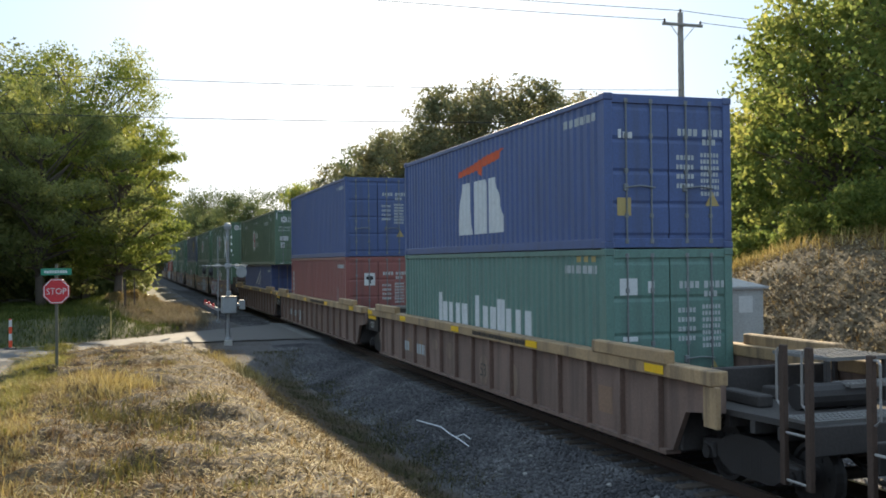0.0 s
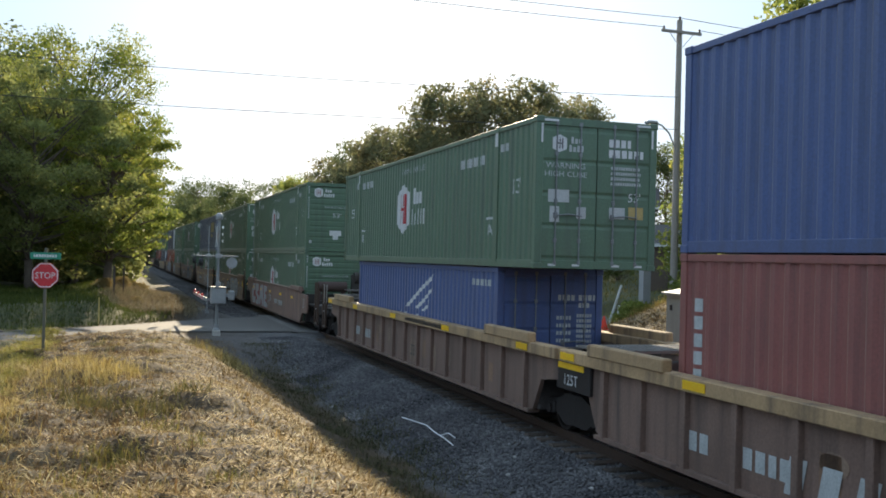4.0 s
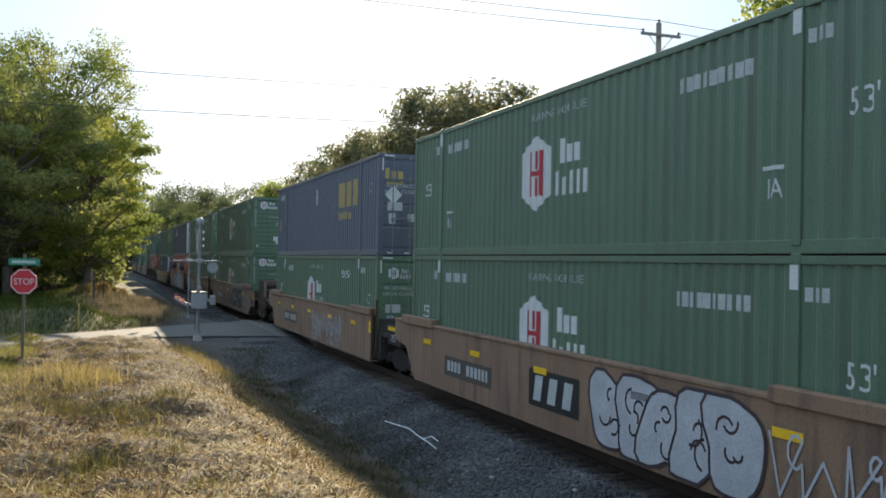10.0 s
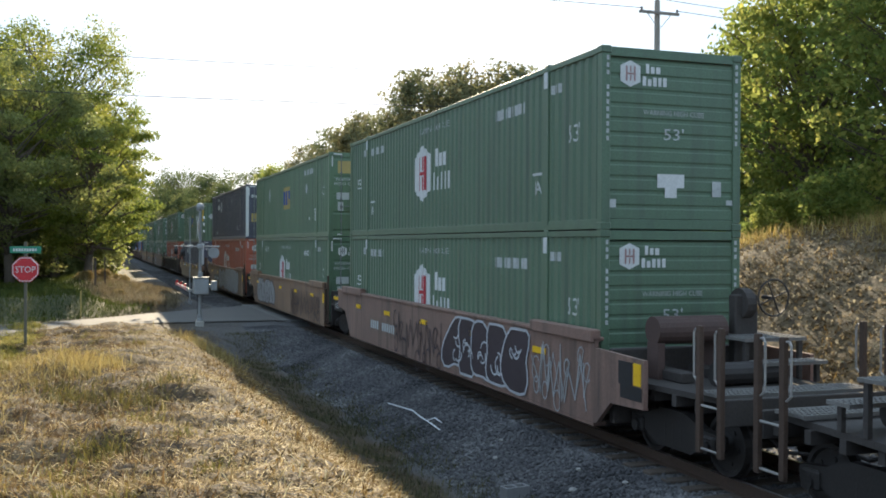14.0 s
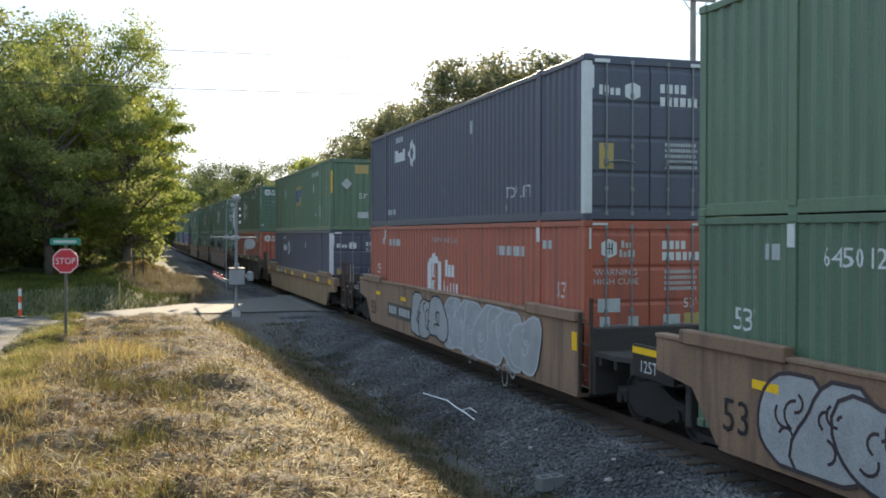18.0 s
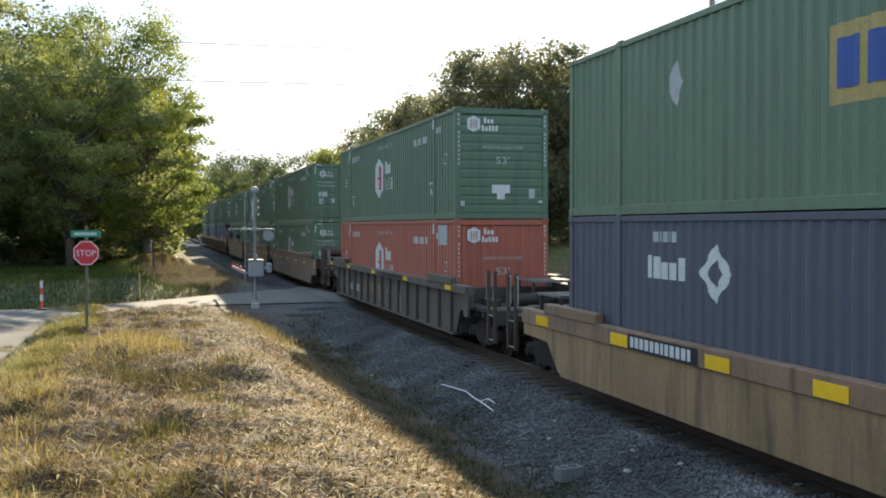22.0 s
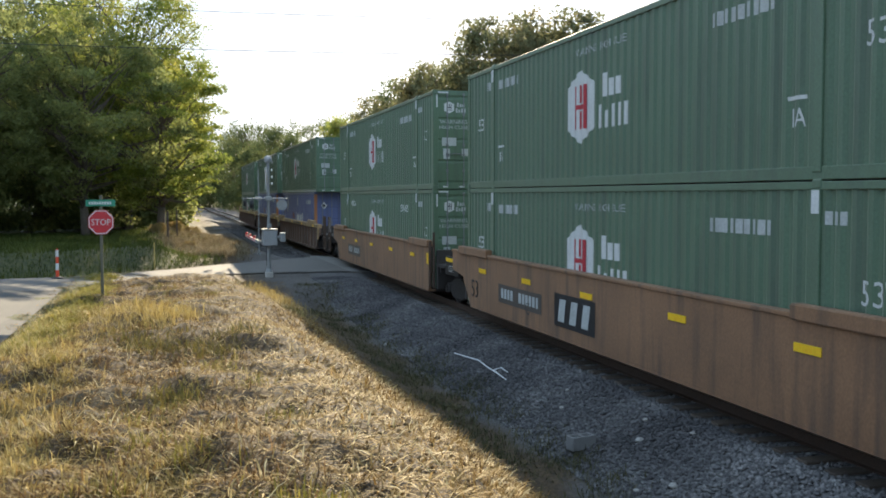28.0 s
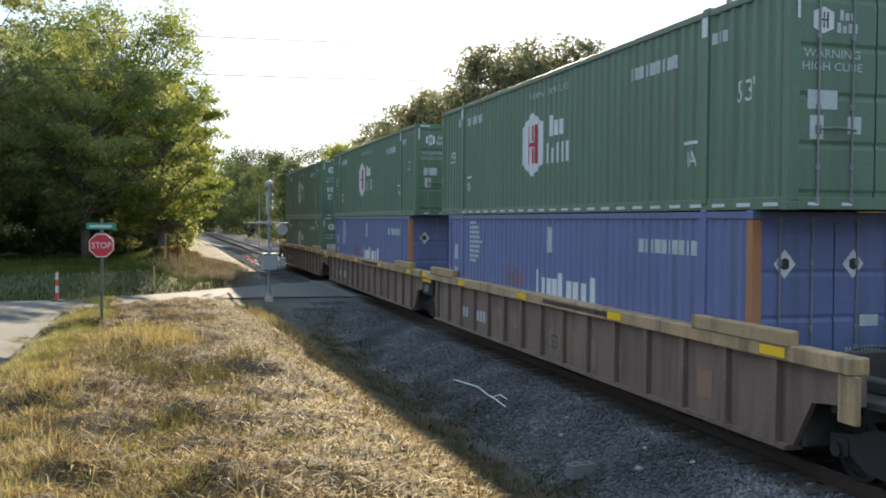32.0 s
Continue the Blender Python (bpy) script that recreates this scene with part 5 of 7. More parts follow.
        part("notice", side_mark("notice", ("wnote",), bars(0.3, 3.6, 1.5, 0.09, random.Random(4)), 0, BLACK_PAINT, False, -1.504), car)
        patch = []
        rng = random.Random(int(offset))
        for k in range(3):
            u = -6.9 + 1.15 * rng.randint(0, 11) + 0.12
            patch.append(rect(u + 0.2, u + rng.uniform(0.45, 0.8), 0.6, rng.uniform(0.8, 1.1)))
        each_side("stain", ("wst", offset), patch, 0, W_TAN, car, "patched paint", False, x - 0.001)
        part("window_plate", side_mark("window_plate", ("wwin",), [rect(5.55, 5.8, 0.6, 0.66), rect(5.55, 5.8, 0.94, 1.0), rect(5.55, 5.61, 0.66, 0.94), rect(5.74, 5.8, 0.66, 0.94)], 0, GREY_MARK, False, x - 0.002), car, "pale square frame")
    k = 0
    for m in marks:
        what = m[0]
        k += 1
        if what == "tag":
            fill, line = graffiti(*m[1:6])
            for i, (poly, edge) in enumerate(zip(fill, line)):
                field = part("graffiti", side_mark("graffiti", ("gf", offset, k, i), [poly], 0, m[6], False, x - 0.005 - 0.003 * i), car, "swollen sprayed graffiti field")
                part("graffiti_outline", side_mark("graffiti_outline", ("gl", offset, k, i), edge, 0, m[7], False, x - 0.0065 - 0.003 * i), field)
        elif what == "sharp":
            part("graffiti", side_mark("graffiti", ("gr", offset), [[(-6.7, 0.5), (-5.6, 0.42), (-4.0, 0.4), (-1.3, 0.45), (-1.4, 1.4), (-4.0, 1.46), (-6.3, 1.4)]], 0, SPRAY_RED, False, x - 0.004), car, "red sprayed ground of the graffiti")
            for poly in SHARP:
                field = part("graffiti", side_mark("graffiti", ("gw", poly[0]), [poly], 0, SPRAY, False, x - 0.007), car, "large white angular graffiti field")
                part("graffiti_outline", side_mark("graffiti_outline", ("go", poly[0]), ribbon(list(poly), 0.032, True), 0, SPRAY_RED, False, x - 0.009), field)
        elif what == "scrawl":
            part("graffiti", side_mark("graffiti", ("gs", offset, k), strokes(*m[1:7]), 0, m[7], False, x - 0.006 - 0.001 * k), car, "thin sprayed scrawl")
        elif what == "panel":
            u, v = m[1], m[2]
            if not ribbed:
                part("sign_panel", side_mark("sign_panel", ("pan", u), [rect(u - 0.95, u + 0.95, v - 0.32, v + 0.32)], 0, BLACK_PAINT, False, x - 0.005), car, "black panel")
            blk = [[(u + a - 0.2, v - 0.22), (u + a + 0.1, v - 0.22), (u + a + 0.2, v + 0.22), (u + a - 0.1, v + 0.22)] for a in (-0.56, 0.0, 0.56)]
            part("wordmark", side_mark("wordmark", ("panw", u), blk, 0, GREY_MARK, False, x - 0.01), car, "white blocks of a wordmark")
        elif what == "word":
            part("marking", side_mark("marking", ("ww", m[1], m[3]), letters(m[1], m[2], m[3], m[4]), 0, m[5], False, x - 0.005), car, f"mark {m[1]}")
    return car


def end_deck(car, reach, kind, turn):
    """Over the bogie: a plated deck that narrows to the coupler, centre sill, bearers, beam and air tank."""
    def add(name, key, shape, mat=W_GRIME, label=""):
        return part(name, cached(("deck", name, kind, key), lambda: shape().mesh(name, mat)), car, label, (0, 0, 0), turn)
    add("end_deck", 0, lambda: Shape().extrude_z([(-1.28, -8.46), (-1.28, -9.2), (-1.05, -reach), (1.05, -reach), (1.28, -9.2), (1.28, -8.46)], 1.02, 1.1))
    add("centre_sill", 0, lambda: Shape().box(-0.34, 0.34, -reach - 0.06, -8.46, 0.72, 0.999, c=0.02))
    for y in np.arange(-reach + 0.1, -8.5, 0.55):
        for a, b in ((-1.2, -0.345), (0.345, 1.2)):
            add("cross_bearer", (round(y, 2), a), lambda: Shape().box(a, b, y - 0.05, y + 0.05, 0.86, 1.018))
    if kind == "open":
        add("end_beam", 0, lambda: Shape().box(-1.3, 1.3, -reach - 0.08, -reach - 0.002, 0.8, 1.14, c=0.01))
        for x in (-0.7, 0.0, 0.7):
            add("saddle", x, lambda: Shape().box(x - 0.12, x + 0.12, -9.6, -8.7, 1.1, 1.26, c=0.02))
        add("air_tank", 0, lambda: Shape().tube((-0.5, -9.95, 1.27), (0.6, -9.95, 1.27), 0.17, n=14), STEEL_DARK, "dark cylindrical air tank")


def grating(x0, x1, y0, y1, z):
    sh = Shape()
    sh.box(x0, x1, y0, y0 + 0.03, z - 0.04, z + 0.01).box(x0, x1, y1 - 0.03, y1, z - 0.04, z + 0.01)
    n = int((x1 - x0) / 0.07)
    for k in range(n + 1):
        x = x0 + (x1 - x0) * k / n
        sh.box(x - 0.016, x + 0.016, y0, y1, z - 0.03, z + 0.012)
    for k in range(1, 4):
        y = y0 + (y1 - y0) * k / 4
        sh.box(x0, x1, y - 0.012, y + 0.012, z - 0.02, z + 0.016)
    return sh.mesh("walkway", GRATE)


O, J = "open", "joint"
RIB = "brown ribbed well car, faded yellow chord"
well_car(-2.9, "ribbed", W_BROWN, O, O, RIB + ", coupled at the front")
well_car(20.6, "ribbed", W_BROWN, O, J, RIB + " under blue and teal containers")
well_car(40.6, "ribbed", W_BROWN, J, J, RIB + " under blue and red containers", (("panel", -2.95, 0.72, WHITE),))
well_car(59.85, "ribbed", W_BROWN, J, O, RIB + " under green and blue containers")
well_car(83.42, "smooth", W_MAROON, O, J, "maroon smooth-sided well car with large white and red graffiti", (("sharp",), ("scrawl", 8, -0.8, 0.3, 0.6, 1.3, 5, SPRAY)), 6.2)
well_car(103.0, "smooth", W_TAN, J, J, "brown smooth-sided well car with a bulging grey graffiti", (("panel", 0.3, 0.95, GREY_MARK), ("tag", 9, 1.9, 5.6, 0.36, 1.5, SPRAY, SPRAY_DARK), ("scrawl", 10, 5.9, 7.8, 0.5, 1.4, 5, SPRAY)))
well_car(122.45, "smooth", W_TAN, J, O, "brown smooth-sided well car with thin white scrawls", (("scrawl", 12, 0.2, 4.8, 0.5, 1.4, 9, SPRAY),))
well_car(145.7, "smooth", W_MAROON, O, J, "dull brown well car with dense grey scrawls", (("tag", 33, 1.6, 5.6, 0.4, 1.52, SPRAY_DARK, SPRAY), ("scrawl", 14, 5.9, 8.0, 0.45, 1.5, 14, SPRAY_GREY), ("scrawl", 15, -2.5, 1.2, 0.5, 1.4, 6, SPRAY_DARK)))
well_car(164.85, "smooth", W_TAN, J, J, "tan well car with grey and violet graffiti", (("tag", 16, -6.2, -1.8, 0.4, 1.45, SPRAY_GREY, SPRAY_DARK), ("scrawl", 17, 2.0, 7.6, 0.45, 1.4, 12, SPRAY_DARK), ("word", "53", 0.62, -6.9, 0.78, BLACK_PAINT)))
well_car(184.62, "smooth", W_TAN, J, O, "tan well car with a broad band of silver graffiti", (("tag", 18, -2.2, 0.5, 0.38, 1.5, SPRAY_GREY, SPRAY_DARK), ("tag", 19, 0.7, 6.3, 0.38, 1.54, SPRAY_GREY, SPRAY), ("scrawl", 24, 0.8, 6.2, 0.4, 1.5, 12, SPRAY), ("word", "53", 0.62, -6.9, 0.78, BLACK_PAINT)))
well_car(207.95, "flush", W_OCHRE, O, O, "tan and orange-brown single well car with slanted lower corners")
well_car(231.35, "ribbed", W_DARK, O, O, "dark brown ribbed single well car with yellow tape")
well_car(255.0, "smooth", W_MAROON, O, J, "maroon smooth-sided well car with faded pale graffiti", (("scrawl", 22, -5.8, -1.2, 0.5, 1.4, 10, SPRAY_GREY), ("word", "53", 0.62, -6.7, 0.78, BLACK_PAINT)))
well_car(274.3, "smooth", W_ORANGE, J, J, "orange-brown smooth-sided well car with a black panel", (("panel", -0.75, 0.86, WHITE), ("word", "53", 0.62, -6.9, 0.78, BLACK_PAINT), ("word", "C", 0.4, -3.2, 0.7, BLACK_PAINT)))
well_car(293.9, "smooth", W_ORANGE, J, O, "orange-brown smooth-sided well car with yellow strips", (("word", "A", 0.3, 0.9, 0.8, BLACK_PAINT),))
well_car(317.5, "ribbed", W_BROWN, O, J, RIB + " under green and cobalt containers")
well_car(336.8, "ribbed", W_BROWN, J, J, RIB + " under green and cobalt containers")
well_car(356.5, "ribbed", W_BROWN, J, O, RIB + ", last of the train")

ocean(20.6, UP, H86, BLUE, "blue sea container, white word blocks, on a teal one", 1)
ocean(20.6, BASE, H95, TEAL, "teal sea container, white word blocks, in a well", 2)
ocean(40.75, UP, H95, BLUE, "plain blue corrugated sea container, stacked on an oxide red one", 3)
ocean(40.75, BASE, H95, OXIDE, "oxide red sea container, white square placard, in a well", 4)
hexa(59.85, 1, "doors", base=BASE + H86)
ocean(59.85, BASE, H86, BLUE, "dark blue sea container, white wing shape, in a well", 5)
hexa(83.42, 1, "ribbed")
hexa(83.42, 0, "ribbed")
hexa(103.0, 1, "doors")
hexa(103.0, 0, "doors")
slated(122.45)
hexa(122.45, 0, "doors", ident=("HGIU", "506553"), serial="506553")
hexa(145.7, 1, "ribbed", base=UP + 0.08)
hexa(145.7, 0, "ribbed", base=BASE + 0.08)
gilt(164.85, "doors", 0.08)
hexa(164.85, 0, "doors", base=BASE + 0.08, serial="645012")
ringed(184.62, 1, 0.09)
hexa(184.62, 0, "doors", ORANGE, False, BASE + 0.09)
gilt(207.95, "plain")
ringed(207.95, 0)
hexa(231.35, 1, "ribbed")
_k = hexa(231.35, 0, "plain", ORANGE, False)
part("patch", side_mark("patch", ("kpatch",), [rect(6.3, 7.25, 2.2, 2.74)], W86, GREY_MARK), _k, "pale repair patch")
hexa(255.0, 1, "doors", ident=("HGIU", "651712"))
hexa(255.0, 0, "doors")
hexa(274.3, 1, "doors")
hexa(274.3, 0, "doors")
hexa(293.9, 1, "doors")
hexa(293.9, 0, "doors", serial="504626")
_q = hexa(317.5, 1, "doors")
for _i in range(23):
    part("reflective_dash", cached("dash", lambda: Shape().box(-W86 / 2 - 0.002, -W86 / 2 + 0.011, -0.16, 0.16, 0.05, 0.1).mesh("reflective_dash", WHITE)), _q, "white reflective dash" if _i == 0 else "", (0, -7.7 + 0.62 * _i, 0))
cobalt(317.5)
hexa(336.8, 1, "doors")
cobalt(336.8)
hexa(356.5, 1, "doors")
hexa(356.5, 0, "doors")


# ---- trees and shrubs ----
BARK = material("grey_brown_bark", (0.11, 0.085, 0.065), 0.95, 0, 0.4, 3, 30, 0.8)
LEAF_DARK = leafy("leaves_deep_green", [(0.13, 0.16, 0.07), (0.19, 0.22, 0.085), (0.26, 0.28, 0.1), (0.4, 0.37, 0.12)], 0.72, 0.5)
LEAF_OLIVE = leafy("leaves_olive", [(0.105, 0.14, 0.036), (0.18, 0.225, 0.05), (0.29, 0.31, 0.068), (0.47, 0.42, 0.1)], 0.6)
LEAF_GOLD = leafy("leaves_yellow_green", [(0.105, 0.15, 0.045), (0.175, 0.23, 0.06), (0.3, 0.32, 0.085), (0.48, 0.44, 0.12)], 0.72)
LEAF_RUST = leafy("leaves_dull_brownish_green", [(0.12, 0.135, 0.075), (0.165, 0.175, 0.09), (0.215, 0.205, 0.105), (0.27, 0.22, 0.115)], 0.66)
DRY = leafy("dry_stalks", [(0.15, 0.115, 0.05), (0.27, 0.2, 0.085), (0.4, 0.31, 0.13), (0.26, 0.23, 0.085)], 0.3)


def quad_cloud(name, mid, size, rng, mat, up=0.0, long=1.6):
    """Many small leaves, each a bent rhomb of its own."""
    n = len(mid)
    a = rng.normal(size=(n, 3))
    a[:, 2] += up
    a /= np.linalg.norm(a, axis=1)[:, None]
    b = np.cross(a, rng.normal(size=(n, 3)))
    b /= np.linalg.norm(b, axis=1)[:, None]
    s = (size * rng.uniform(0.6, 1.3, n))[:, None]
    v = np.stack([mid - a * s * long / 2, mid + b * s / 2, mid + a * s * long / 2, mid - b * s / 2], 1).reshape(-1, 3)
    me = bpy.data.meshes.new(name)
    me.vertices.add(4 * n)
    me.vertices.foreach_set("co", v.astype(np.float32).ravel())
    me.loops.add(4 * n)
    me.loops.foreach_set("vertex_index", np.arange(4 * n, dtype=np.int32))
    me.polygons.add(n)
    me.polygons.foreach_set("loop_start", np.arange(0, 4 * n, 4, dtype=np.int32))
    me.materials.append(mat)
    me.update(calc_edges=True)
    me.validate()
    return me


def tree_meshes(key, h, r, leaves, leaf, mat, low=0.25, sparse=0.0, trunk=0.22, clusters=150, puff=1.7, flat=0.72):
    """Trunk, limbs and crown of a tree h metres high with a crown r wide about its stem."""
    def make():
        rng = np.random.default_rng(sum(map(ord, str(key))))
        nc = int(clusters * (1 + 0.9 * sparse))
        z = rng.uniform(low, 1.0, nc)
        lean = rng.uniform(0, 2 * np.pi, nc)
        prof = np.sqrt(np.clip(1 - ((z - (low + 0.32)) / (1.02 - low - 0.3 + 0.05)) ** 2, 0.04, 1))
        prof = np.where(z < low + 0.32, 0.55 + 0.45 * (z - low) / 0.32, prof)
        rad = r * prof * rng.uniform(0.35, 1.08, nc) ** 0.6
        C = np.stack([rad * np.cos(lean), rad * np.sin(lean), z * h], 1)
        C[:, 2] += rng.normal(0, 0.03 * h, nc)
        cs = rng.uniform(0.08, 0.2, nc) * r * (1.2 - 0.62 * sparse)
        wt = cs ** 2 / (cs ** 2).sum()
        pick = rng.choice(nc, leaves, p=wt)
        off = rng.normal(size=(leaves, 3))
        off /= np.linalg.norm(off, axis=1)[:, None]
        off *= (rng.uniform(0, 1, leaves) ** 0.6 * cs[pick] * puff)[:, None]
        off[:, 2] *= flat
        mid = C[pick] + off
        mid[:, 2] = np.maximum(mid[:, 2], 0.25)
        crown = quad_cloud("crown", mid, leaf, rng, mat)
        st = Shape()
        bend = rng.normal(0, 0.03 * h, (6, 2))
        bend[0] = 0
        pts = [Vector((bend[:k + 1, 0].sum() * 0.5, bend[:k + 1, 1].sum() * 0.5, h * 0.82 * k / 5 - (0.3 if k == 0 else 0))) for k in range(6)]
        for k in range(5):
            st.tube(pts[k], pts[k + 1], trunk * (1 - 0.17 * k) * (1.25 if k == 0 else 1), trunk * (1 - 0.17 * (k + 1)), 9)
        limb = Shape()
        for i in range(0, nc, 3):
            zz = min(C[i, 2] * rng.uniform(0.55, 0.8), h * 0.78)
            k = min(4, int(zz / (h * 0.82 / 5)))
            f = zz / (h * 0.82 / 5) - k
            a = pts[k].lerp(pts[k + 1], min(1, f))
            c = Vector(C[i])
            m = a.lerp(c, 0.5) + Vector((0, 0, -0.05 * h * rng.uniform(-0.5, 1)))
            r0 = trunk * 0.32 * rng.uniform(0.6, 1.1)
            limb.tube(a, m, r0, r0 * 0.6, 5, caps=False)
            limb.tube(m, c, r0 * 0.6, r0 * 0.2, 5, caps=False)
        return st.mesh("trunk", BARK, smooth=True), limb.mesh("branchwork", BARK), crown
    return cached(("tree", key), make)


def tree(x, y, meshes, label, turn=0.0, size=1.0, name="tree", group="trees by the railway", sink=0.1):
    t = thing(name, label, "tree" if name == "tree" else "shrub", group, "", (x, y, float(ground_z(x, y)) - sink), turn)
    t.scale = (size, size, size)
    trunk, limbs, crown = meshes
    part("trunk", trunk, t)
    part("branchwork", limbs, t)
    part("crown", crown, t)
    return t


dense = lambda k, h, r, n=17000, m=None, leaf=0.12, **kw: tree_meshes(k, h, r, n, leaf, m or LEAF_DARK, **kw)
# woods beyond the road, beside the near side of the track
tree(-10.2, 50.5, dense("tall", 13.4, 4.9, 34000, clusters=190, low=0.14, leaf=0.1, puff=0.95, flat=0.5), "tall leafy tree in deep green shade", 20, 1.12)
tree(-4.0, 51.5, dense("broad", 9.9, 5.0, 34000, clusters=190, low=0.16, leaf=0.1, puff=0.95, flat=0.5), "broad dense dark green tree beside the road", 75)
tree(-0.5, 52.2, dense("edge", 8.6, 3.8, 26000, LEAF_OLIVE, clusters=170, low=0.2, leaf=0.095, puff=0.9, flat=0.45), "olive green tree with sunlit outer leaves", 10)
tree(-2.2, 58.5, dense("airy", 13.6, 4.6, 32000, LEAF_OLIVE, 0.09, sparse=0.9, low=0.4), "tall thin tree with open feathery crown", 130)
tree(-14.5, 52.0, dense("broad", 9.9, 5.0), "broad dense dark green tree beside the road", 200, 1.15)
tree(-20.5, 51.0, dense("tall", 13.4, 4.9), "tall leafy tree in deep green shade", 100)
# added trees, some out of view, that keep the sun off lawn and wood
for x, y, k, a, z in ((-6.5, 59.5, "broad", 40, 1.1), (-11.5, 62, "tall", 250, 1.0), (-2.5, 66, "broad", 310, 1.1), (-16, 59, "broad", 120, 1.2), (-8, 68, "tall", 10, 1.05), (-22, 60, "tall", 190, 1.1), (-27, 54, "broad", 80, 1.2)):
    tree(x, y, dense(k, 13.4, 4.9), "leafy tree added deep in the wood to block the sun", a, z)
bush = dense("bush", 2.6, 1.7, 5000, LEAF_DARK, 0.13, low=0.02, trunk=0.06)
goldbush = dense("goldbush", 2.4, 1.6, 4500, LEAF_GOLD, 0.13, low=0.02, trunk=0.06)
drybush = dense("drybush", 1.3, 1.2, 3600, DRY, 0.09, low=0.02, trunk=0.04)
for x, y, s, a in ((-7.5, 58, 1.3, 0), (-5.0, 59.5, 1.4, 60), (-2.4, 61, 1.3, 140), (-10.5, 57, 1.5, 220), (-0.6, 63, 1.2, 10), (-3.5, 64, 1.5, 90), (-13, 56, 1.4, 30)):
    tree(x, y, bush, "dark green shrub under the trees", a, s, "shrub", "shrubs", 0.05)
for x, y, s, a in ((0.2, 54.5, 0.45, 140), (1.2, 59, 0.5, 10), (-0.6, 51.6, 0.4, 120), (0.9, 48.8, 0.3, 250)):
    tree(x, y, drybush, "dry brown weedy shrub on the low bank", a, s, "shrub", "dry shrubs", 0.05)
# woods that close the view along the track
LEAF_FAR = leafy("leaves_dusky_green", [(0.06, 0.085, 0.04), (0.1, 0.13, 0.055), (0.15, 0.172, 0.068), (0.22, 0.215, 0.085)], 0.5)
far_a = dense("far_a", 12.5, 4.6, 15000, LEAF_FAR, 0.19, low=0.05)
far_b = dense("far_b", 14.5, 5.2, 15000, LEAF_FAR, 0.19, low=0.05)
far_c = dense("far_c", 13.0, 5.6, 30000, LEAF_RUST, 0.16, low=0.08, clusters=300, puff=1.0)
FAR = ((-2.6, 72, 0, 0.7), (-2.4, 84, 1, 0.7), (-2.0, 97, 0, 0.85), (-1.4, 112, 1, 0.85), (-1.0, 128, 0, 0.95), (0.2, 148, 1, 0.95), (1.2, 172, 0, 1.05), (2.4, 200, 1, 1.1), (-6, 80, 1, 0.9), (-8, 100, 0, 1.0), (-7, 125, 1, 1.05),
       (1.0, 235, 0, 1.34), (5.5, 262, 1, 1.28), (9.5, 275, 0, 1.24), (13.5, 262, 1, 1.34), (14.5, 225, 0, 1.22), (15.0, 195, 1, 1.15), (15.5, 168, 0, 0.98), (16.4, 146, 1, 0.9), (16.6, 128, 0, 0.85), (17.4, 112, 1, 0.78), (-3, 250, 1, 1.3), (19, 250, 0, 1.3))
for i, (x, y, k, s) in enumerate(FAR):
    if x < 3 and y < 180:  # the near side stands taller and shades the track
        x, s = x - 1.0, s * 1.3
    tree(x, y, (far_a, far_b)[k], "wood-edge tree beside the distant track", i * 67, s)
tree(18.4, 101, dense("sunny", 10.8, 3.8, 15000, LEAF_GOLD, 0.18, low=0.05), "yellow-green tree with a light open outline", 40, 1.0)
tree(21.2, 95, far_c, "dull brownish-green broadleaf tree", 10, 0.95)
tree(24.6, 86, far_c, "dull brownish-green broadleaf tree", 80, 1.1)
tree(28.6, 80, far_c, "large domed brownish-green tree", 150, 1.28)
tree(33.2, 81, far_c, "large domed brownish-green tree", 240, 1.3)
tree(24.0, 100, far_b, "dark tree at the edge of the wood", 30, 0.95)
tree(40.0, 86, far_c, "dull brownish-green broadleaf tree", 300, 1.22)
tree(29.5, 104, far_b, "dark tree at the edge of the wood", 190, 1.05)
tree(36.0, 66, dense("thin", 7.0, 2.6, 9000, LEAF_DARK, 0.12, sparse=0.8, low=0.1), "thin open tree on the lawn", 15, 0.75)
tree(49.0, 92, far_a, "olive tree behind the house", 15, 0.9)
tree(40.0, 98, far_b, "dark tree behind the house", 70, 0.8)
tree(58.0, 96, far_a, "olive tree behind the house", 200, 0.95)
# sunlit trees on the cut bank beyond the track
right_a = dense("right_a", 8.4, 3.1, 15000, LEAF_GOLD, 0.115, low=0.02, clusters=240, puff=1.15, flat=0.7)
right_b = dense("right_b", 9.2, 3.3, 15000, LEAF_GOLD, 0.115, low=0.03, clusters=240, puff=1.15, flat=0.7)
for x, y, me, a, s in ((26.0, 37.0, right_b, 0, 0.99), (27.4, 34.8, right_a, 70, 1.14), (25.8, 31.6, right_b, 160, 1.18), (24.0, 28.4, right_a, 250, 1.22), (25.4, 25.2, right_b, 30, 1.28), (22.8, 22.0, right_a, 110, 1.04), (31.5, 38.5, right_a, 300, 1.05), (33.5, 46.5, right_b, 20, 0.95)):
    tree(x, y, me, "upright tree with sunlit yellow-green leaves on the bank", a, s)
tree(21.6, 19.6, dense("overhang", 8.2, 3.0, 5000, LEAF_GOLD, 0.1, sparse=0.9, low=0.72, trunk=0.13), "slender tree with a thin leafy top", 60)
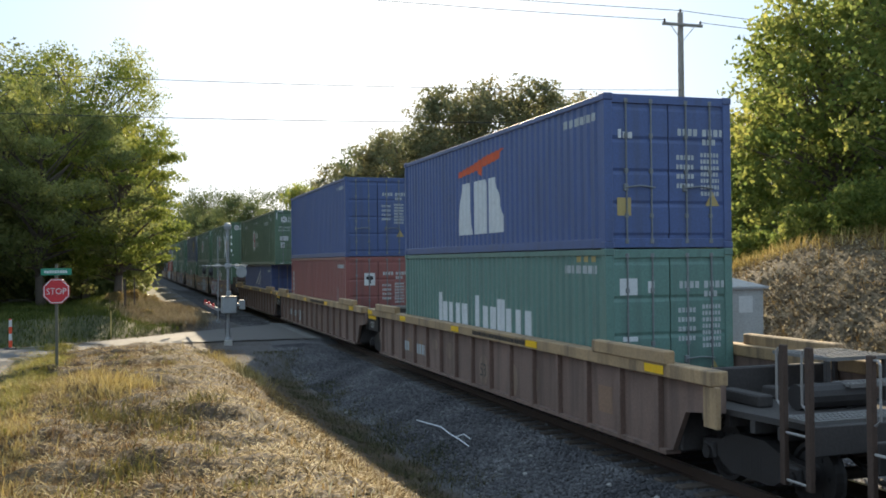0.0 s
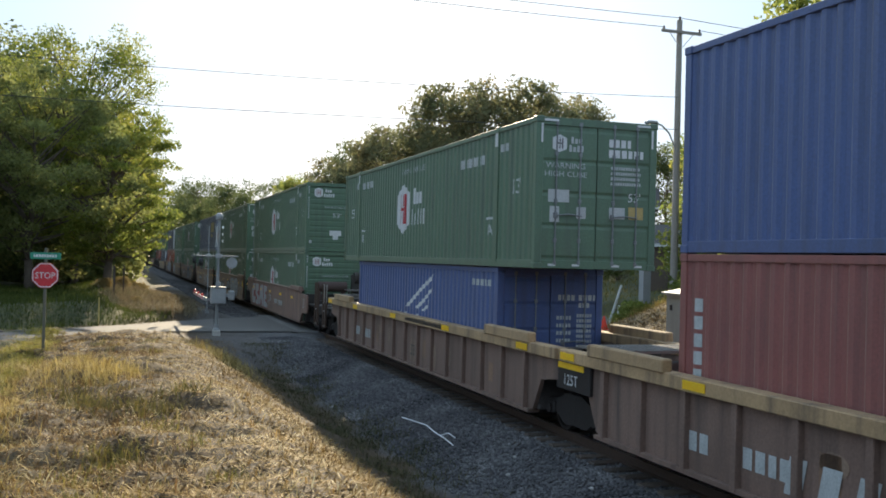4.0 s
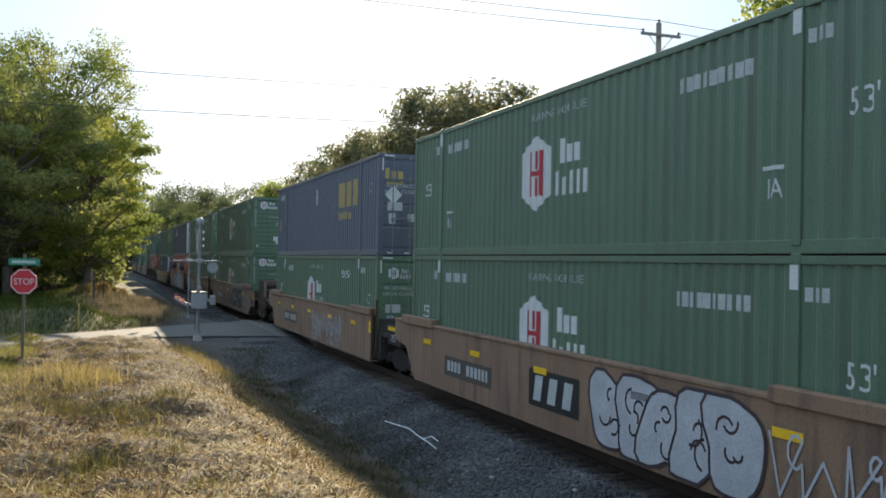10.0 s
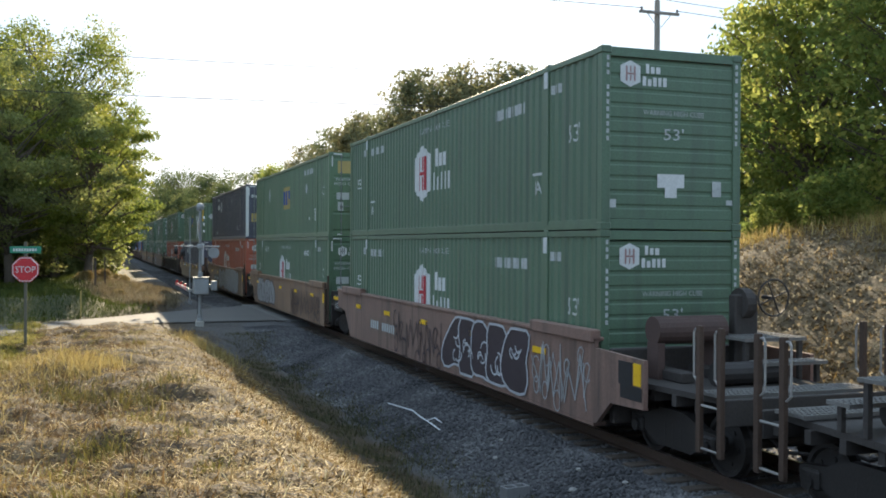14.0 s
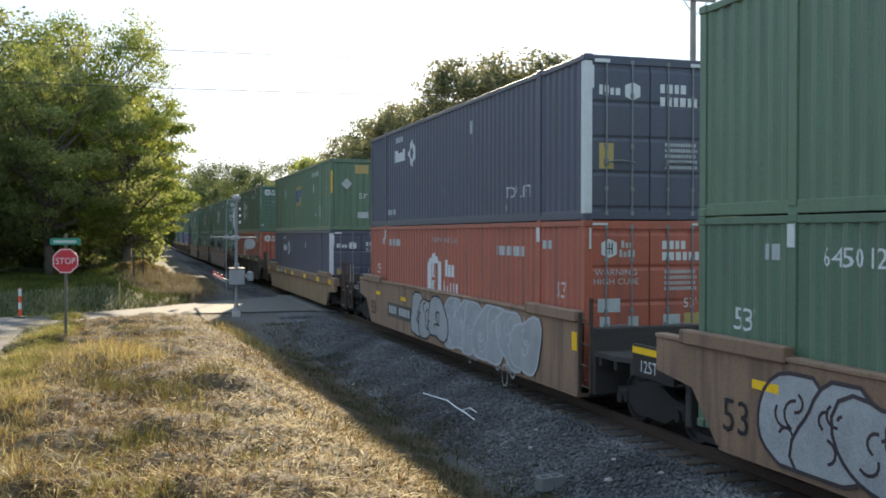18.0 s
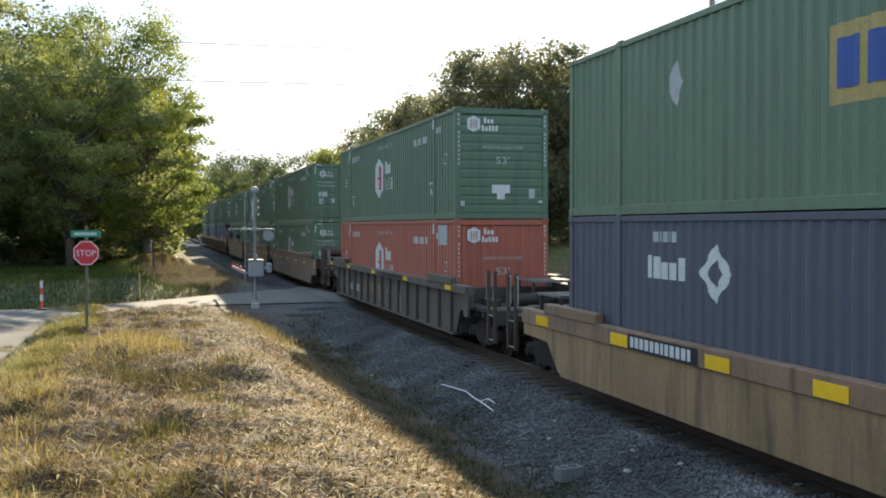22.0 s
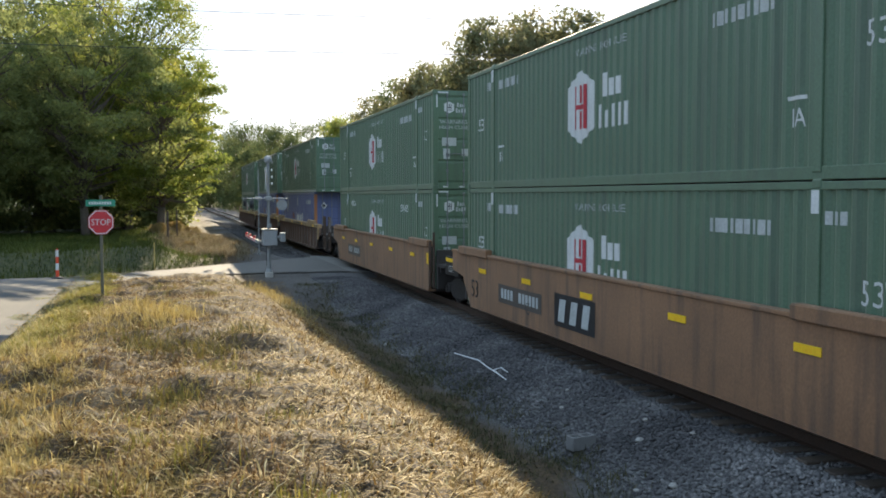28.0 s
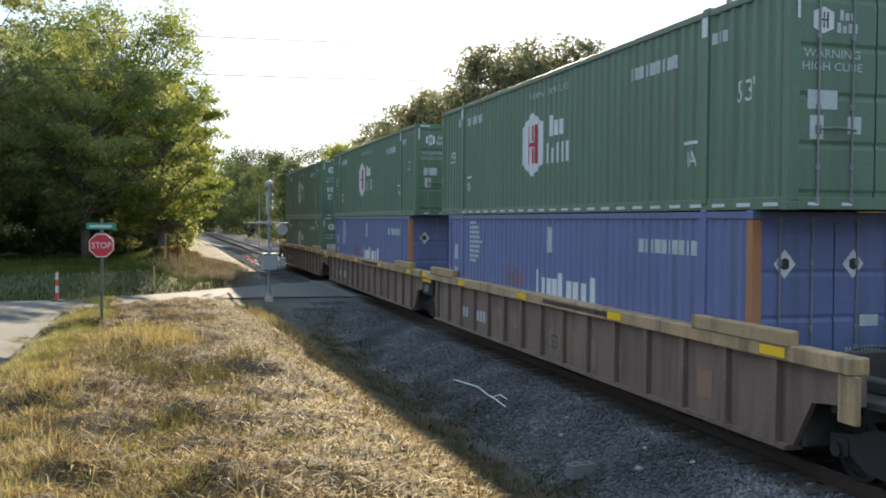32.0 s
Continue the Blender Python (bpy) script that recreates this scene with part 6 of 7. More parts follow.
for x, y, s, a in ((21.2, 31.5, 0.7, 0), (20.4, 28.6, 0.65, 60), (20.0, 25.4, 0.6, 140), (22.2, 34.4, 0.75, 220), (19.6, 22.4, 0.6, 10), (21.4, 37.2, 0.6, 50), (20.2, 35.6, 0.5, 190)):
    tree(x, y, goldbush, "yellow-green weedy shrub on the bank edge", a, s, "shrub", "shrubs", 0.05)
for x, y, k, s in ((45, 130, 1, 1.1), (60, 120, 0, 1.1), (75, 110, 1, 1.1), (80, 90, 0, 1.1), (-30, 60, 1, 1.1)):
    tree(x, y, (far_a, far_b)[k], "wood-edge tree round the clearing", x * 7, s)


# ---- by the road ----
def gz(x, y):
    return float(ground_z(x, y))


def octagon(r):
    return [(r * math.cos(math.pi / 8 + k * math.pi / 4), r * math.sin(math.pi / 8 + k * math.pi / 4)) for k in range(8)]


def flat(polys, y, mat, name):
    sh = Shape()
    for p in polys:
        sh.face([(u, y, v) for u, v in p])
    return sh.mesh(name, mat)


def stop_sign():
    x, y = -1.68, 26.2
    z0 = gz(x, y)
    s = thing("stop_sign", "red octagonal stop sign under a green street sign", "road sign", at=(x, y, z0), turn=-4)
    zc = 2.42 - z0
    post = Shape()
    post.box(-0.035, 0.035, 0.0, 0.006, -0.4, zc + 0.68).box(-0.035, -0.029, 0.006, 0.03, -0.4, zc + 0.68).box(0.029, 0.035, 0.006, 0.03, -0.4, zc + 0.68)
    part("post", post.mesh("post", material("weathered_green_steel", (0.1, 0.1, 0.075), 0.8, 0, 0.3, 4)), s, "thin weathered steel channel post")
    red = material("sign_red", (0.5, 0.02, 0.03), 0.45, 0, 0.1, 6)
    sh = Shape()
    o = [(u, v + zc) for u, v in octagon(0.335)]
    n = 8
    sh.v = [(u, -0.012, v) for u, v in o] + [(u, -0.004, v) for u, v in o]
    sh.f = [tuple(range(8)), tuple(range(15, 7, -1))] + [(k, (k + 1) % n, n + (k + 1) % n, n + k) for k in range(n)]
    sh.m = [0] * 10
    plate = part("plate", sh.mesh("plate", red), s)
    rim = Shape()
    a, b = octagon(0.32), octagon(0.297)
    for k in range(8):
        j = (k + 1) % 8
        rim.face([(a[k][0], -0.016, a[k][1] + zc), (a[j][0], -0.016, a[j][1] + zc), (b[j][0], -0.016, b[j][1] + zc), (b[k][0], -0.016, b[k][1] + zc)])
    part("border", rim.mesh("border", WHITE), plate, "white border")
    part("lettering", flat(letters("STOP", 0.225, 0, zc, 0.88), -0.017, WHITE, "lettering"), plate, "white letters STOP")
    green = material("sign_green", (0.02, 0.22, 0.13), 0.5, 0, 0.1, 6)
    blade = part("street_blade", Shape().box(-0.36, 0.36, -0.01, 0.0, zc + 0.4, zc + 0.57, c=0.004).mesh("street_blade", green), s, "green street name blade")
    part("lettering", flat(bars(-0.28, 0.28, zc + 0.485, 0.07, random.Random(1)), -0.013, WHITE, "lettering"), blade)


stop_sign()


MAST = material("dull_galvanised_steel", (0.3, 0.31, 0.31), 0.6, 0.4, 0.2, 5)


def crossing_signal(x, y, z, full=True):
    s = thing("crossing_signal", "grey level crossing mast with lamps and a lowered gate" if full else "slender grey crossing mast beyond the road", "level crossing signal", at=(x, y, z))
    part("base", Shape().box(-0.15, 0.15, -0.15, 0.15, -0.3, 0.1, c=0.03).mesh("base", CONCRETE), s, "concrete footing")
    part("pedestal", Shape().lathe([(0.13, 0.1), (0.13, 0.14), (0.09, 0.2), (0.085, 0.34)], "z", (0, 0, 0), 14).mesh("pedestal", MAST), s)
    part("mast", Shape().tube((0, 0, 0.1), (0, 0, 4.35), 0.058 if full else 0.026, n=14).mesh("mast", MAST), s, "galvanised steel mast")
    if full:
        part("bell", Shape().lathe([(0.0, 4.62), (0.12, 4.58), (0.16, 4.48), (0.14, 4.36), (0.05, 4.33)], "z", (0, 0, 0), 16).mesh("bell", MAST), s, "round bell on the mast top")
    part("crossarm", Shape().tube((-0.75, 0, 2.95), (0.75, 0, 2.95), 0.026, n=10).box(-0.12, 0.12, -0.1, 0.1, 2.86, 3.04, c=0.02).mesh("crossarm", MAST), s)
    black = BLACK_PAINT
    head = part("signal_lamp", Shape().lathe([(0.0, -0.1), (0.12, -0.1), (0.16, -0.04), (0.16, 0.05)], "x", (-0.62, 0.0, 2.72), 14).mesh("signal_lamp", black), s, "black signal lamp")
    part("backplate", Shape().lathe([(0.0, 0.0), (0.3, 0.0), (0.3, 0.012), (0.0, 0.012)], "x", (-0.62, 0.0, 2.72), 20).mesh("backplate", black), head, "round lamp backplate seen edge-on")
    if not full:
        return s
    head = part("signal_lamp", Shape().tube((0.5, -0.1, 2.7), (0.5, 0.1, 2.7), 0.14, 0.16, 14).mesh("signal_lamp", black), s, "black signal lamp")
    part("backplate", Shape().tube((0.5, -0.16, 2.7), (0.5, -0.14, 2.7), 0.21, n=22).mesh("backplate", MAST), head, "round pale lamp backplate")
    part("hood", Shape().tube((0.5, 0.1, 2.7), (0.5, 0.38, 2.7), 0.17, 0.17, 14, caps=False).mesh("hood", STEEL_DARK), head, "dark lamp hood")
    lens = material("white_lamp_lens", (0.9, 0.92, 0.9), 0.2, 0, 0.05, 5, bump=0, rand=0)
    for k in range(3):
        part("marker", Shape().lathe([(0.0, -0.03), (0.05, -0.03), (0.055, 0.02), (0.0, 0.02)], "x", (0.14, -0.05, 4.05 - 0.26 * k), 10).mesh("marker", lens), s, "small white marker lamp")
    board = Shape()
    for a in (0.78, -0.78):
        c, d = math.cos(a), math.sin(a)
        pts = [(-0.6 * c + 0.1 * d, -0.6 * d - 0.1 * c), (0.6 * c + 0.1 * d, 0.6 * d - 0.1 * c), (0.6 * c - 0.1 * d, 0.6 * d + 0.1 * c), (-0.6 * c - 0.1 * d, -0.6 * d + 0.1 * c)]
        board.face([(-0.09 - 0.004 * a, p, q + 3.72) for p, q in pts])
    part("crossbuck", board.mesh("crossbuck", WHITE), s, "white crossed boards seen edge-on")
    box = part("gate_box", Shape().box(-0.25, 0.31, -0.32, 0.28, 1.12, 1.74, c=0.03).mesh("gate_box", MAST), s, "grey gate mechanism box")
    part("lid", Shape().box(-0.265, 0.325, -0.34, 0.3, 1.742, 1.775, c=0.008).mesh("lid", MAST), box)
    part("counterweight", Shape().box(0.38, 0.58, -0.7, -0.2, 1.28, 1.64, c=0.03).box(0.31, 0.39, -0.6, 0.2, 1.4, 1.5).mesh("counterweight", MAST), box)
    part("junction_box", Shape().box(-0.08, 0.1, -0.22, -0.06, 1.79, 1.97, c=0.02).mesh("junction_box", MAST), s)
    arm = part("gate_arm", Shape().box(-0.42, -0.36, 0.0, 1.0, 1.2, 1.34, c=0.01).box(-0.37, -0.24, 0.02, 0.12, 1.22, 1.32).mesh("gate_arm", MAST), box)
    red = material("gate_red", (0.6, 0.03, 0.03), 0.5, 0, 0.1, 6)
    for k in range(14):
        y0 = 0.9 + 0.42 * k
        part("stripe", Shape().box(-0.415, -0.375, y0, y0 + 0.42, 1.21, 1.33).mesh("stripe", red if k % 2 else WHITE), arm)
    for k in range(3):
        part("gate_lamp", Shape().lathe([(0.0, 0.0), (0.06, 0.01), (0.05, 0.1), (0.0, 0.12)], "z", (-0.395, 2.0 + 2.0 * k, 1.33), 10).mesh("gate_lamp", red), arm, "small red gate lamp")
    part("cable", Shape().path([(-0.07, 0.05, 1.12), (-0.1, 0.06, 0.6), (-0.07, 0.05, 0.1)], 0.012).mesh("cable", BLACK_PAINT), s)
    return s


crossing_signal(3.7, 38.4, 0.02)
crossing_signal(4.12, 47.6, 0.0, False)


def delineator(x, y):
    z = float(road_z(np.array(x), np.array(y)))
    d = thing("delineator_post", "orange and white striped tubular road post", "road post", at=(x, y, z))
    orange = material("safety_orange", (0.7, 0.075, 0.025), 0.5, 0, 0.1, 6)
    part("base", Shape().lathe([(0.0, 0.0), (0.22, 0.0), (0.2, 0.05), (0.08, 0.08), (0.0, 0.08)], "z", (0, 0, 0), 14).mesh("base", BLACK_PAINT), d, "black rubber base")
    for k in range(4):
        part("band", Shape().tube((0, 0, 0.08 + 0.22 * k), (0, 0, 0.3 + 0.22 * k), 0.055 - 0.002 * k, 0.053 - 0.002 * k, 12).mesh("band", WHITE if k % 2 else orange), d)
    part("cap", Shape().lathe([(0.05, 0.96), (0.03, 1.0), (0.0, 1.01)], "z", (0, 0, 0), 12).mesh("cap", orange), d)


delineator(-3.62, 34.6)
for x, y, h, w, lab in ((-0.6, 39.7, 1.05, 0.055, "weathered yellowish marker post in the verge"), (-0.1, 49.4, 1.5, 0.1, "weathered timber post in front of the shrubs"), (0.35, 51.5, 1.5, 0.08, "weathered timber post in front of the shrubs")):
    p = thing("post", lab, "post", "roadside posts", at=(x, y, gz(x, y)))
    part("shaft", Shape().box(-w / 2, w / 2, -w / 2, w / 2, -0.3, h, c=0.012).mesh("shaft", TIE if w > 0.07 else material("ochre_paint", (0.4, 0.3, 0.1), 0.7)), p)

# ---- beyond the track ----
def instrument_house():
    x, y = 14.0, 21.0
    z = gz(x, y)
    h = thing("instrument_cabin", "grey metal signal cabin with a low pyramid roof", "cabin", at=(x, y, z), turn=-10)
    wall = material("pale_grey_enamel", (0.38, 0.39, 0.38), 0.5, 0, 0.1, 1.5, 30, 0.05, 0.35, (0.2, 0.19, 0.17))
    top = 2.38 - z
    part("body", Shape().box(-0.78, 0.78, -0.78, 0.78, 0.12, top, c=0.015).mesh("body", wall), h)
    part("plinth", Shape().box(-0.82, 0.82, -0.82, 0.82, -0.5, 0.118).mesh("plinth", CONCRETE), h, "concrete plinth")
    rf = Shape()
    e, t = 0.88, 0.14
    base = [(-e, -e, top + 0.005), (e, -e, top + 0.005), (e, e, top + 0.005), (-e, e, top + 0.005)]
    peak = [(-t, -t, top + 0.24), (t, -t, top + 0.24), (t, t, top + 0.24), (-t, t, top + 0.24)]
    low = [(a, b, c - 0.05) for a, b, c in base]
    for k in range(4):
        j = (k + 1) % 4
        rf.face([base[k], base[j], peak[j], peak[k]])
        rf.face([low[k], low[j], base[j], base[k]])
    rf.face(peak)
    rf.face(low[::-1])
    part("roof", rf.mesh("roof", GALV), h, "pale metal pyramid roof")
    part("vent", Shape().lathe([(0.1, top + 0.22), (0.1, top + 0.32), (0.19, top + 0.33), (0.19, top + 0.38), (0.12, top + 0.42), (0.0, top + 0.43)], "z", (0, 0, 0), 16).mesh("vent", GALV), h, "round roof vent")
    door = part("door", Shape().box(-0.792, -0.781, -0.5, 0.4, 0.2, top - 0.1, c=0.003).mesh("door", wall), h)
    part("handle", Shape().box(-0.83, -0.792, -0.44, -0.38, 1.1, 1.3, c=0.008).mesh("handle", STEEL_DARK), door)
    for z1 in (0.5, 1.9):
        part("hinge", Shape().box(-0.82, -0.792, 0.36, 0.46, z1, z1 + 0.14).mesh("hinge", STEEL_DARK), door)
    part("notice", Shape().box(0.15, 0.5, -0.788, -0.781, top - 0.62, top - 0.22).mesh("notice", WHITE), h, "pale paper notice")


instrument_house()


def power_pole():
    x, y = 22.1, 35.7
    z = gz(x, y)
    p = thing("power_pole", "grey weathered timber power pole with crossarm and lamp arm", "utility pole", at=(x, y, z))
    wood = material("grey_pole_timber", (0.3, 0.27, 0.24), 0.9, 0, 0.25, 2, 30, 0.5)
    top = 13.35 - z
    part("pole", Shape().tube((0, 0, -0.6), (0, 0, top), 0.165, 0.115, 14).mesh("pole", wood), p)
    part("crossarm", Shape().box(-0.06, 0.06, -0.2, -0.09, top - 0.62, top - 0.5).box(-0.95, 0.95, -0.22, -0.12, top - 0.6, top - 0.48, c=0.01).mesh("crossarm", wood), p)
    for s in (-1, 1):
        part("brace", Shape().tube((s * 0.6, -0.17, top - 0.55), (s * 0.08, -0.15, top - 1.15), 0.018, n=6).mesh("brace", GALV), p)
    porcelain = material("brown_porcelain", (0.08, 0.05, 0.04), 0.3)
    for dx, dz in ((-0.85, -0.46), (0.0, 0.04), (0.85, -0.46)):
        part("insulator", Shape().lathe([(0.02, 0.0), (0.06, 0.02), (0.035, 0.06), (0.06, 0.09), (0.03, 0.14), (0.0, 0.15)], "z", (dx, -0.17 if dx else 0, top + dz - 0.02), 10).mesh("insulator", porcelain), p, "brown porcelain insulator")
    lamp_z = 8.75 - z
    pts = [(-0.15, -0.05, lamp_z - 0.7), (-0.5, -0.2, lamp_z - 0.2), (-1.0, -0.45, lamp_z + 0.06), (-1.5, -0.7, lamp_z + 0.1)]
    part("lamp_arm", Shape().path(pts, 0.035, 8).mesh("lamp_arm", GALV), p, "curved lamp bracket")
    part("lamp_head", Shape().box(-1.95, -1.45, -0.95, -0.65, lamp_z + 0.02, lamp_z + 0.16, c=0.04).mesh("lamp_head", GALV), p, "street lamp head")
    return z


power_pole()
WIRE = material("weathered_wire", (0.05, 0.05, 0.05), 0.9, 0.0, rand=0)


def wire(a, b, sag, r, label):
    pts = []
    for k in range(33):
        t = k / 32
        p = Vector(a).lerp(Vector(b), t)
        pts.append(p - Vector((0, 0, 4 * sag * t * (1 - t))))
    tagged(new("overhead_wire", Shape().path(pts, r, 5).mesh("overhead_wire", WIRE)), label, "wire", "overhead wires")


wire((22.1, 35.7, 13.45), (-26, 35.7, 14.6), 0.5, 0.014, "thin bare wire high over the crossing")
wire((21.3, 35.5, 12.95), (-26, 35.2, 14.1), 0.5, 0.014, "thin bare wire high over the crossing")
wire((22.1, 35.6, 10.1), (-30, 35.7, 10.2), 0.62, 0.012, "thicker cable across the track")
wire((22.1, 35.6, 8.75), (-30, 35.7, 8.6), 0.5, 0.013, "thicker cable across the track")
wire((22.1, 35.7, 13.45), (64, 36.5, 13.6), 0.5, 0.014, "thin bare wire beyond the pole")
wire((22.9, 35.5, 12.95), (64, 36.2, 13.1), 0.5, 0.014, "thin bare wire beyond the pole")

GREYPOST = thing("concrete_post", "thick pale grey square post in front of the house", "post", at=(22.6, 38.9, gz(22.6, 38.9)))
part("shaft", Shape().box(-0.2, 0.2, -0.2, 0.2, -0.4, 6.15 - gz(22.6, 38.9), c=0.02).mesh("shaft", material("blue_grey_paint", (0.36, 0.37, 0.38), 0.7, 0, 0.2, 2)), GREYPOST)


def house(name, x, y, turn, w, d, h, rise, wall, roof, label, holes, z0=None):
    z = gz(x, y) if z0 is None else z0
    b = thing("house", label, "house", at=(x, y, z), turn=turn)
    body = part("wall", Shape().box(-w / 2, w / 2, -d / 2, d / 2, -0.8, h).mesh("wall", wall), b)
    for k in range(int(h / 0.24)):
        part("board", cached(("board", name), lambda: Shape().box(-w / 2, w / 2, -d / 2 - 0.025, -d / 2 - 0.004, 0, 0.225).mesh("board", wall)), body, "", (0, 0, 0.02 + 0.24 * k))
    rf = Shape()
    o = 0.45
    a, c = (-w / 2 - o, h), (w / 2 + o, h)
    rf.extrude_x([(-d / 2 - o, h - 0.1), (d / 2 + o, h - 0.1), (0, h + rise)], -w / 2 - o, w / 2 + o)
    part("roof", rf.mesh("roof", roof), b, "dark shingled gable roof")
    part("eave", Shape().box(-w / 2 - o, w / 2 + o, -d / 2 - o - 0.05, -d / 2 - o, h - 0.26, h - 0.06).mesh("eave", WHITE), b, "white eave board")
    glass = material("dark_window_glass", (0.03, 0.04, 0.05), 0.08, 0, 0.1, 2, bump=0)
    for u, v, ww, hh in holes:
        win = part("window", Shape().box(u - ww / 2 - 0.08, u + ww / 2 + 0.08, -d / 2 - 0.07, -d / 2 - 0.03, v - 0.08, v + hh + 0.08).mesh("window", WHITE), b, "white window frame")
        for s in (0, 1):
            part("pane", Shape().box(u - ww / 2, u + ww / 2, -d / 2 - 0.085, -d / 2 - 0.072, v + s * hh / 2 + 0.02, v + (s + 1) * hh / 2 - 0.02).mesh("pane", glass), win, "dark glass pane")
    return b


SIDING = material("pale_blue_siding", (0.33, 0.4, 0.47), 0.7, 0, 0.1, 0.8, 20, 0.1)
SHINGLE = material("dark_shingles", (0.07, 0.065, 0.06), 0.9, 0, 0.3, 2, 30, 0.4)
BROWN_WALL = material("brown_wood_wall", (0.12, 0.09, 0.07), 0.8, 0, 0.2, 1.2)
house("blue", 42.5, 76.5, -29, 4.6, 6.0, 5.3, 1.7, SIDING, SHINGLE, "pale blue two-storey house with dark windows", ((-0.4, 3.1, 0.8, 1.4), (1.3, 2.9, 1.2, 1.5), (-0.6, 0.7, 0.8, 1.4)))
house("wing", 39.3, 78.5, -29, 2.6, 4.0, 2.6, 0.8, SIDING, SHINGLE, "pale blue low house wing beside the house", ((0.3, 0.9, 0.5, 1.0),))
house("brown", 36.5, 56.5, -32, 6.5, 6.0, 2.6, 1.3, BROWN_WALL, SHINGLE, "low brown house with a pale eave under trees", ((-1.2, 0.9, 0.9, 1.1), (1.0, 0.9, 0.9, 1.1)))

for x, y, h, r, lean, mat, lab in ((21.5, 40.5, 2.1, 0.06, 0.8, WHITE, "white stake that leans over on the lawn"), (20.6, 37.6, 1.5, 0.05, 0.0, WHITE, "white marker post with a bright tip"), (13.2, 13.6, 1.6, 0.06, 0.05, RUST, "rusty steel post beside the bank"), (13.0, 12.7, 1.7, 0.07, 0.0, RUST, "rusty steel post beside the bank")):
    p = thing("stake", lab, "post", "stakes", at=(x, y, gz(x, y)))
    part("shaft", Shape().tube((0, 0, -0.3), (lean, 0, h), r, r, 8).mesh("shaft", mat), p)
cone = thing("traffic_cone", "bright red traffic cone beyond the track", "traffic cone", at=(16.2, 30.6, gz(16.2, 30.6)))
part("cone", Shape().lathe([(0.15, 0.03), (0.025, 0.5), (0.0, 0.51)], "z", (0, 0, 0), 14).mesh("cone", material("cone_red", (0.8, 0.06, 0.03), 0.5)), cone)
part("base", Shape().box(-0.25, 0.25, -0.25, 0.25, -0.02, 0.03, c=0.01).mesh("base", material("cone_red", (0.8, 0.06, 0.03), 0.5)), cone)

# ---- on the ballast ----
rod = thing("bent_pipe", "bent white plastic pipe lying on the ballast", "pipe", at=(0, 0, 0))
_p = [(6.08, 20.8), (6.08, 20.1), (6.17, 19.3), (6.12, 18.6), (6.16, 18.1), (6.12, 17.45)]
PIPE = material("white_plastic", (0.75, 0.76, 0.78), 0.35, 0, 0.05, 5)
part("pipe", Shape().path([(x, y, gz(x, y) + 0.06 + (0.05 if 0 < i < 4 else 0)) for i, (x, y) in enumerate(_p)], 0.0125, 7).mesh("pipe", PIPE), rod)
part("split_end", Shape().path([(6.14, 18.3, gz(6.14, 18.3) + 0.08), (6.28, 18.2, gz(6.28, 18.2) + 0.1), (6.3, 17.85, gz(6.3, 17.85) + 0.06)], 0.012, 6).mesh("split_end", PIPE), rod)


def cinder_block(x, y, turn):
    b = thing("concrete_block", "hollow grey concrete block lying on the ballast", "concrete block", at=(x, y, gz(x, y) + 0.01), turn=turn)
    sh = Shape()
    L, W, H, t = 0.4, 0.2, 0.2, 0.035
    for y0, y1 in ((-W / 2, -W / 2 + t), (W / 2 - t, W / 2)):
        sh.box(-L / 2, L / 2, y0, y1, 0, H, c=0.006)
    for x0 in (-L / 2, -t / 2, L / 2 - t):
        sh.box(x0, x0 + t, -W / 2 + t, W / 2 - t, 0, H - 0.004)
    # concrete coloured darker for the train's shade that it lies in
    part("block", sh.mesh("block", material("shade_dark_concrete", (0.2, 0.2, 0.2), 0.9, 0, 0.25, 6, 60, 0.4)), b)


cinder_block(5.72, 13.0, 12)


# ---- loose stones, dry grass, ties ----
def stones(name, n, xr, yr, size, seed, mat, label, lift=0.3):
    rng = np.random.default_rng(seed)
    x = rng.uniform(*xr, n)
    y = yr[0] + (yr[1] - yr[0]) * rng.uniform(0, 1, n) ** 1.6
    z = ground_z(x, y)
    s = size * rng.uniform(0.5, 1.25, n)
    base = np.array([(1, 0, 0), (0, 1, 0), (-1, 0, 0), (0, -1, 0), (0, 0, 1), (0, 0, -1)], float)
    a = rng.uniform(0, 2 * np.pi, n)
    ca, sa = np.cos(a), np.sin(a)
    v = base[None] * (1 + rng.uniform(-0.35, 0.35, (n, 6, 1))) + rng.uniform(-0.3, 0.3, (n, 6, 3))
    v[:, :, 2] *= 0.75
    vx = v[:, :, 0] * ca[:, None] - v[:, :, 1] * sa[:, None]
    vy = v[:, :, 0] * sa[:, None] + v[:, :, 1] * ca[:, None]
    P = np.stack([vx * s[:, None] + x[:, None], vy * s[:, None] + y[:, None], v[:, :, 2] * s[:, None] + (z + s * lift)[:, None]], -1)
    tri = np.array([(0, 1, 4), (1, 2, 4), (2, 3, 4), (3, 0, 4), (1, 0, 5), (2, 1, 5), (3, 2, 5), (0, 3, 5)])
    F = (tri[None] + 6 * np.arange(n)[:, None, None]).reshape(-1, 3)
    me = raw_mesh(name, P.reshape(-1, 3), F, mat)
    return tagged(new(name, me), label, "stones", kind="stuff")


def raw_mesh(name, V, F, mat):
    me = bpy.data.meshes.new(name)
    k = F.shape[1]
    me.vertices.add(len(V))
    me.vertices.foreach_set("co", np.asarray(V, np.float32).ravel())
    me.loops.add(F.size)
    me.loops.foreach_set("vertex_index", F.astype(np.int32).ravel())
    me.polygons.add(len(F))
    me.polygons.foreach_set("loop_start", np.arange(0, F.size, k, dtype=np.int32))
    me.materials.append(mat)
    me.update(calc_edges=True)
    return me


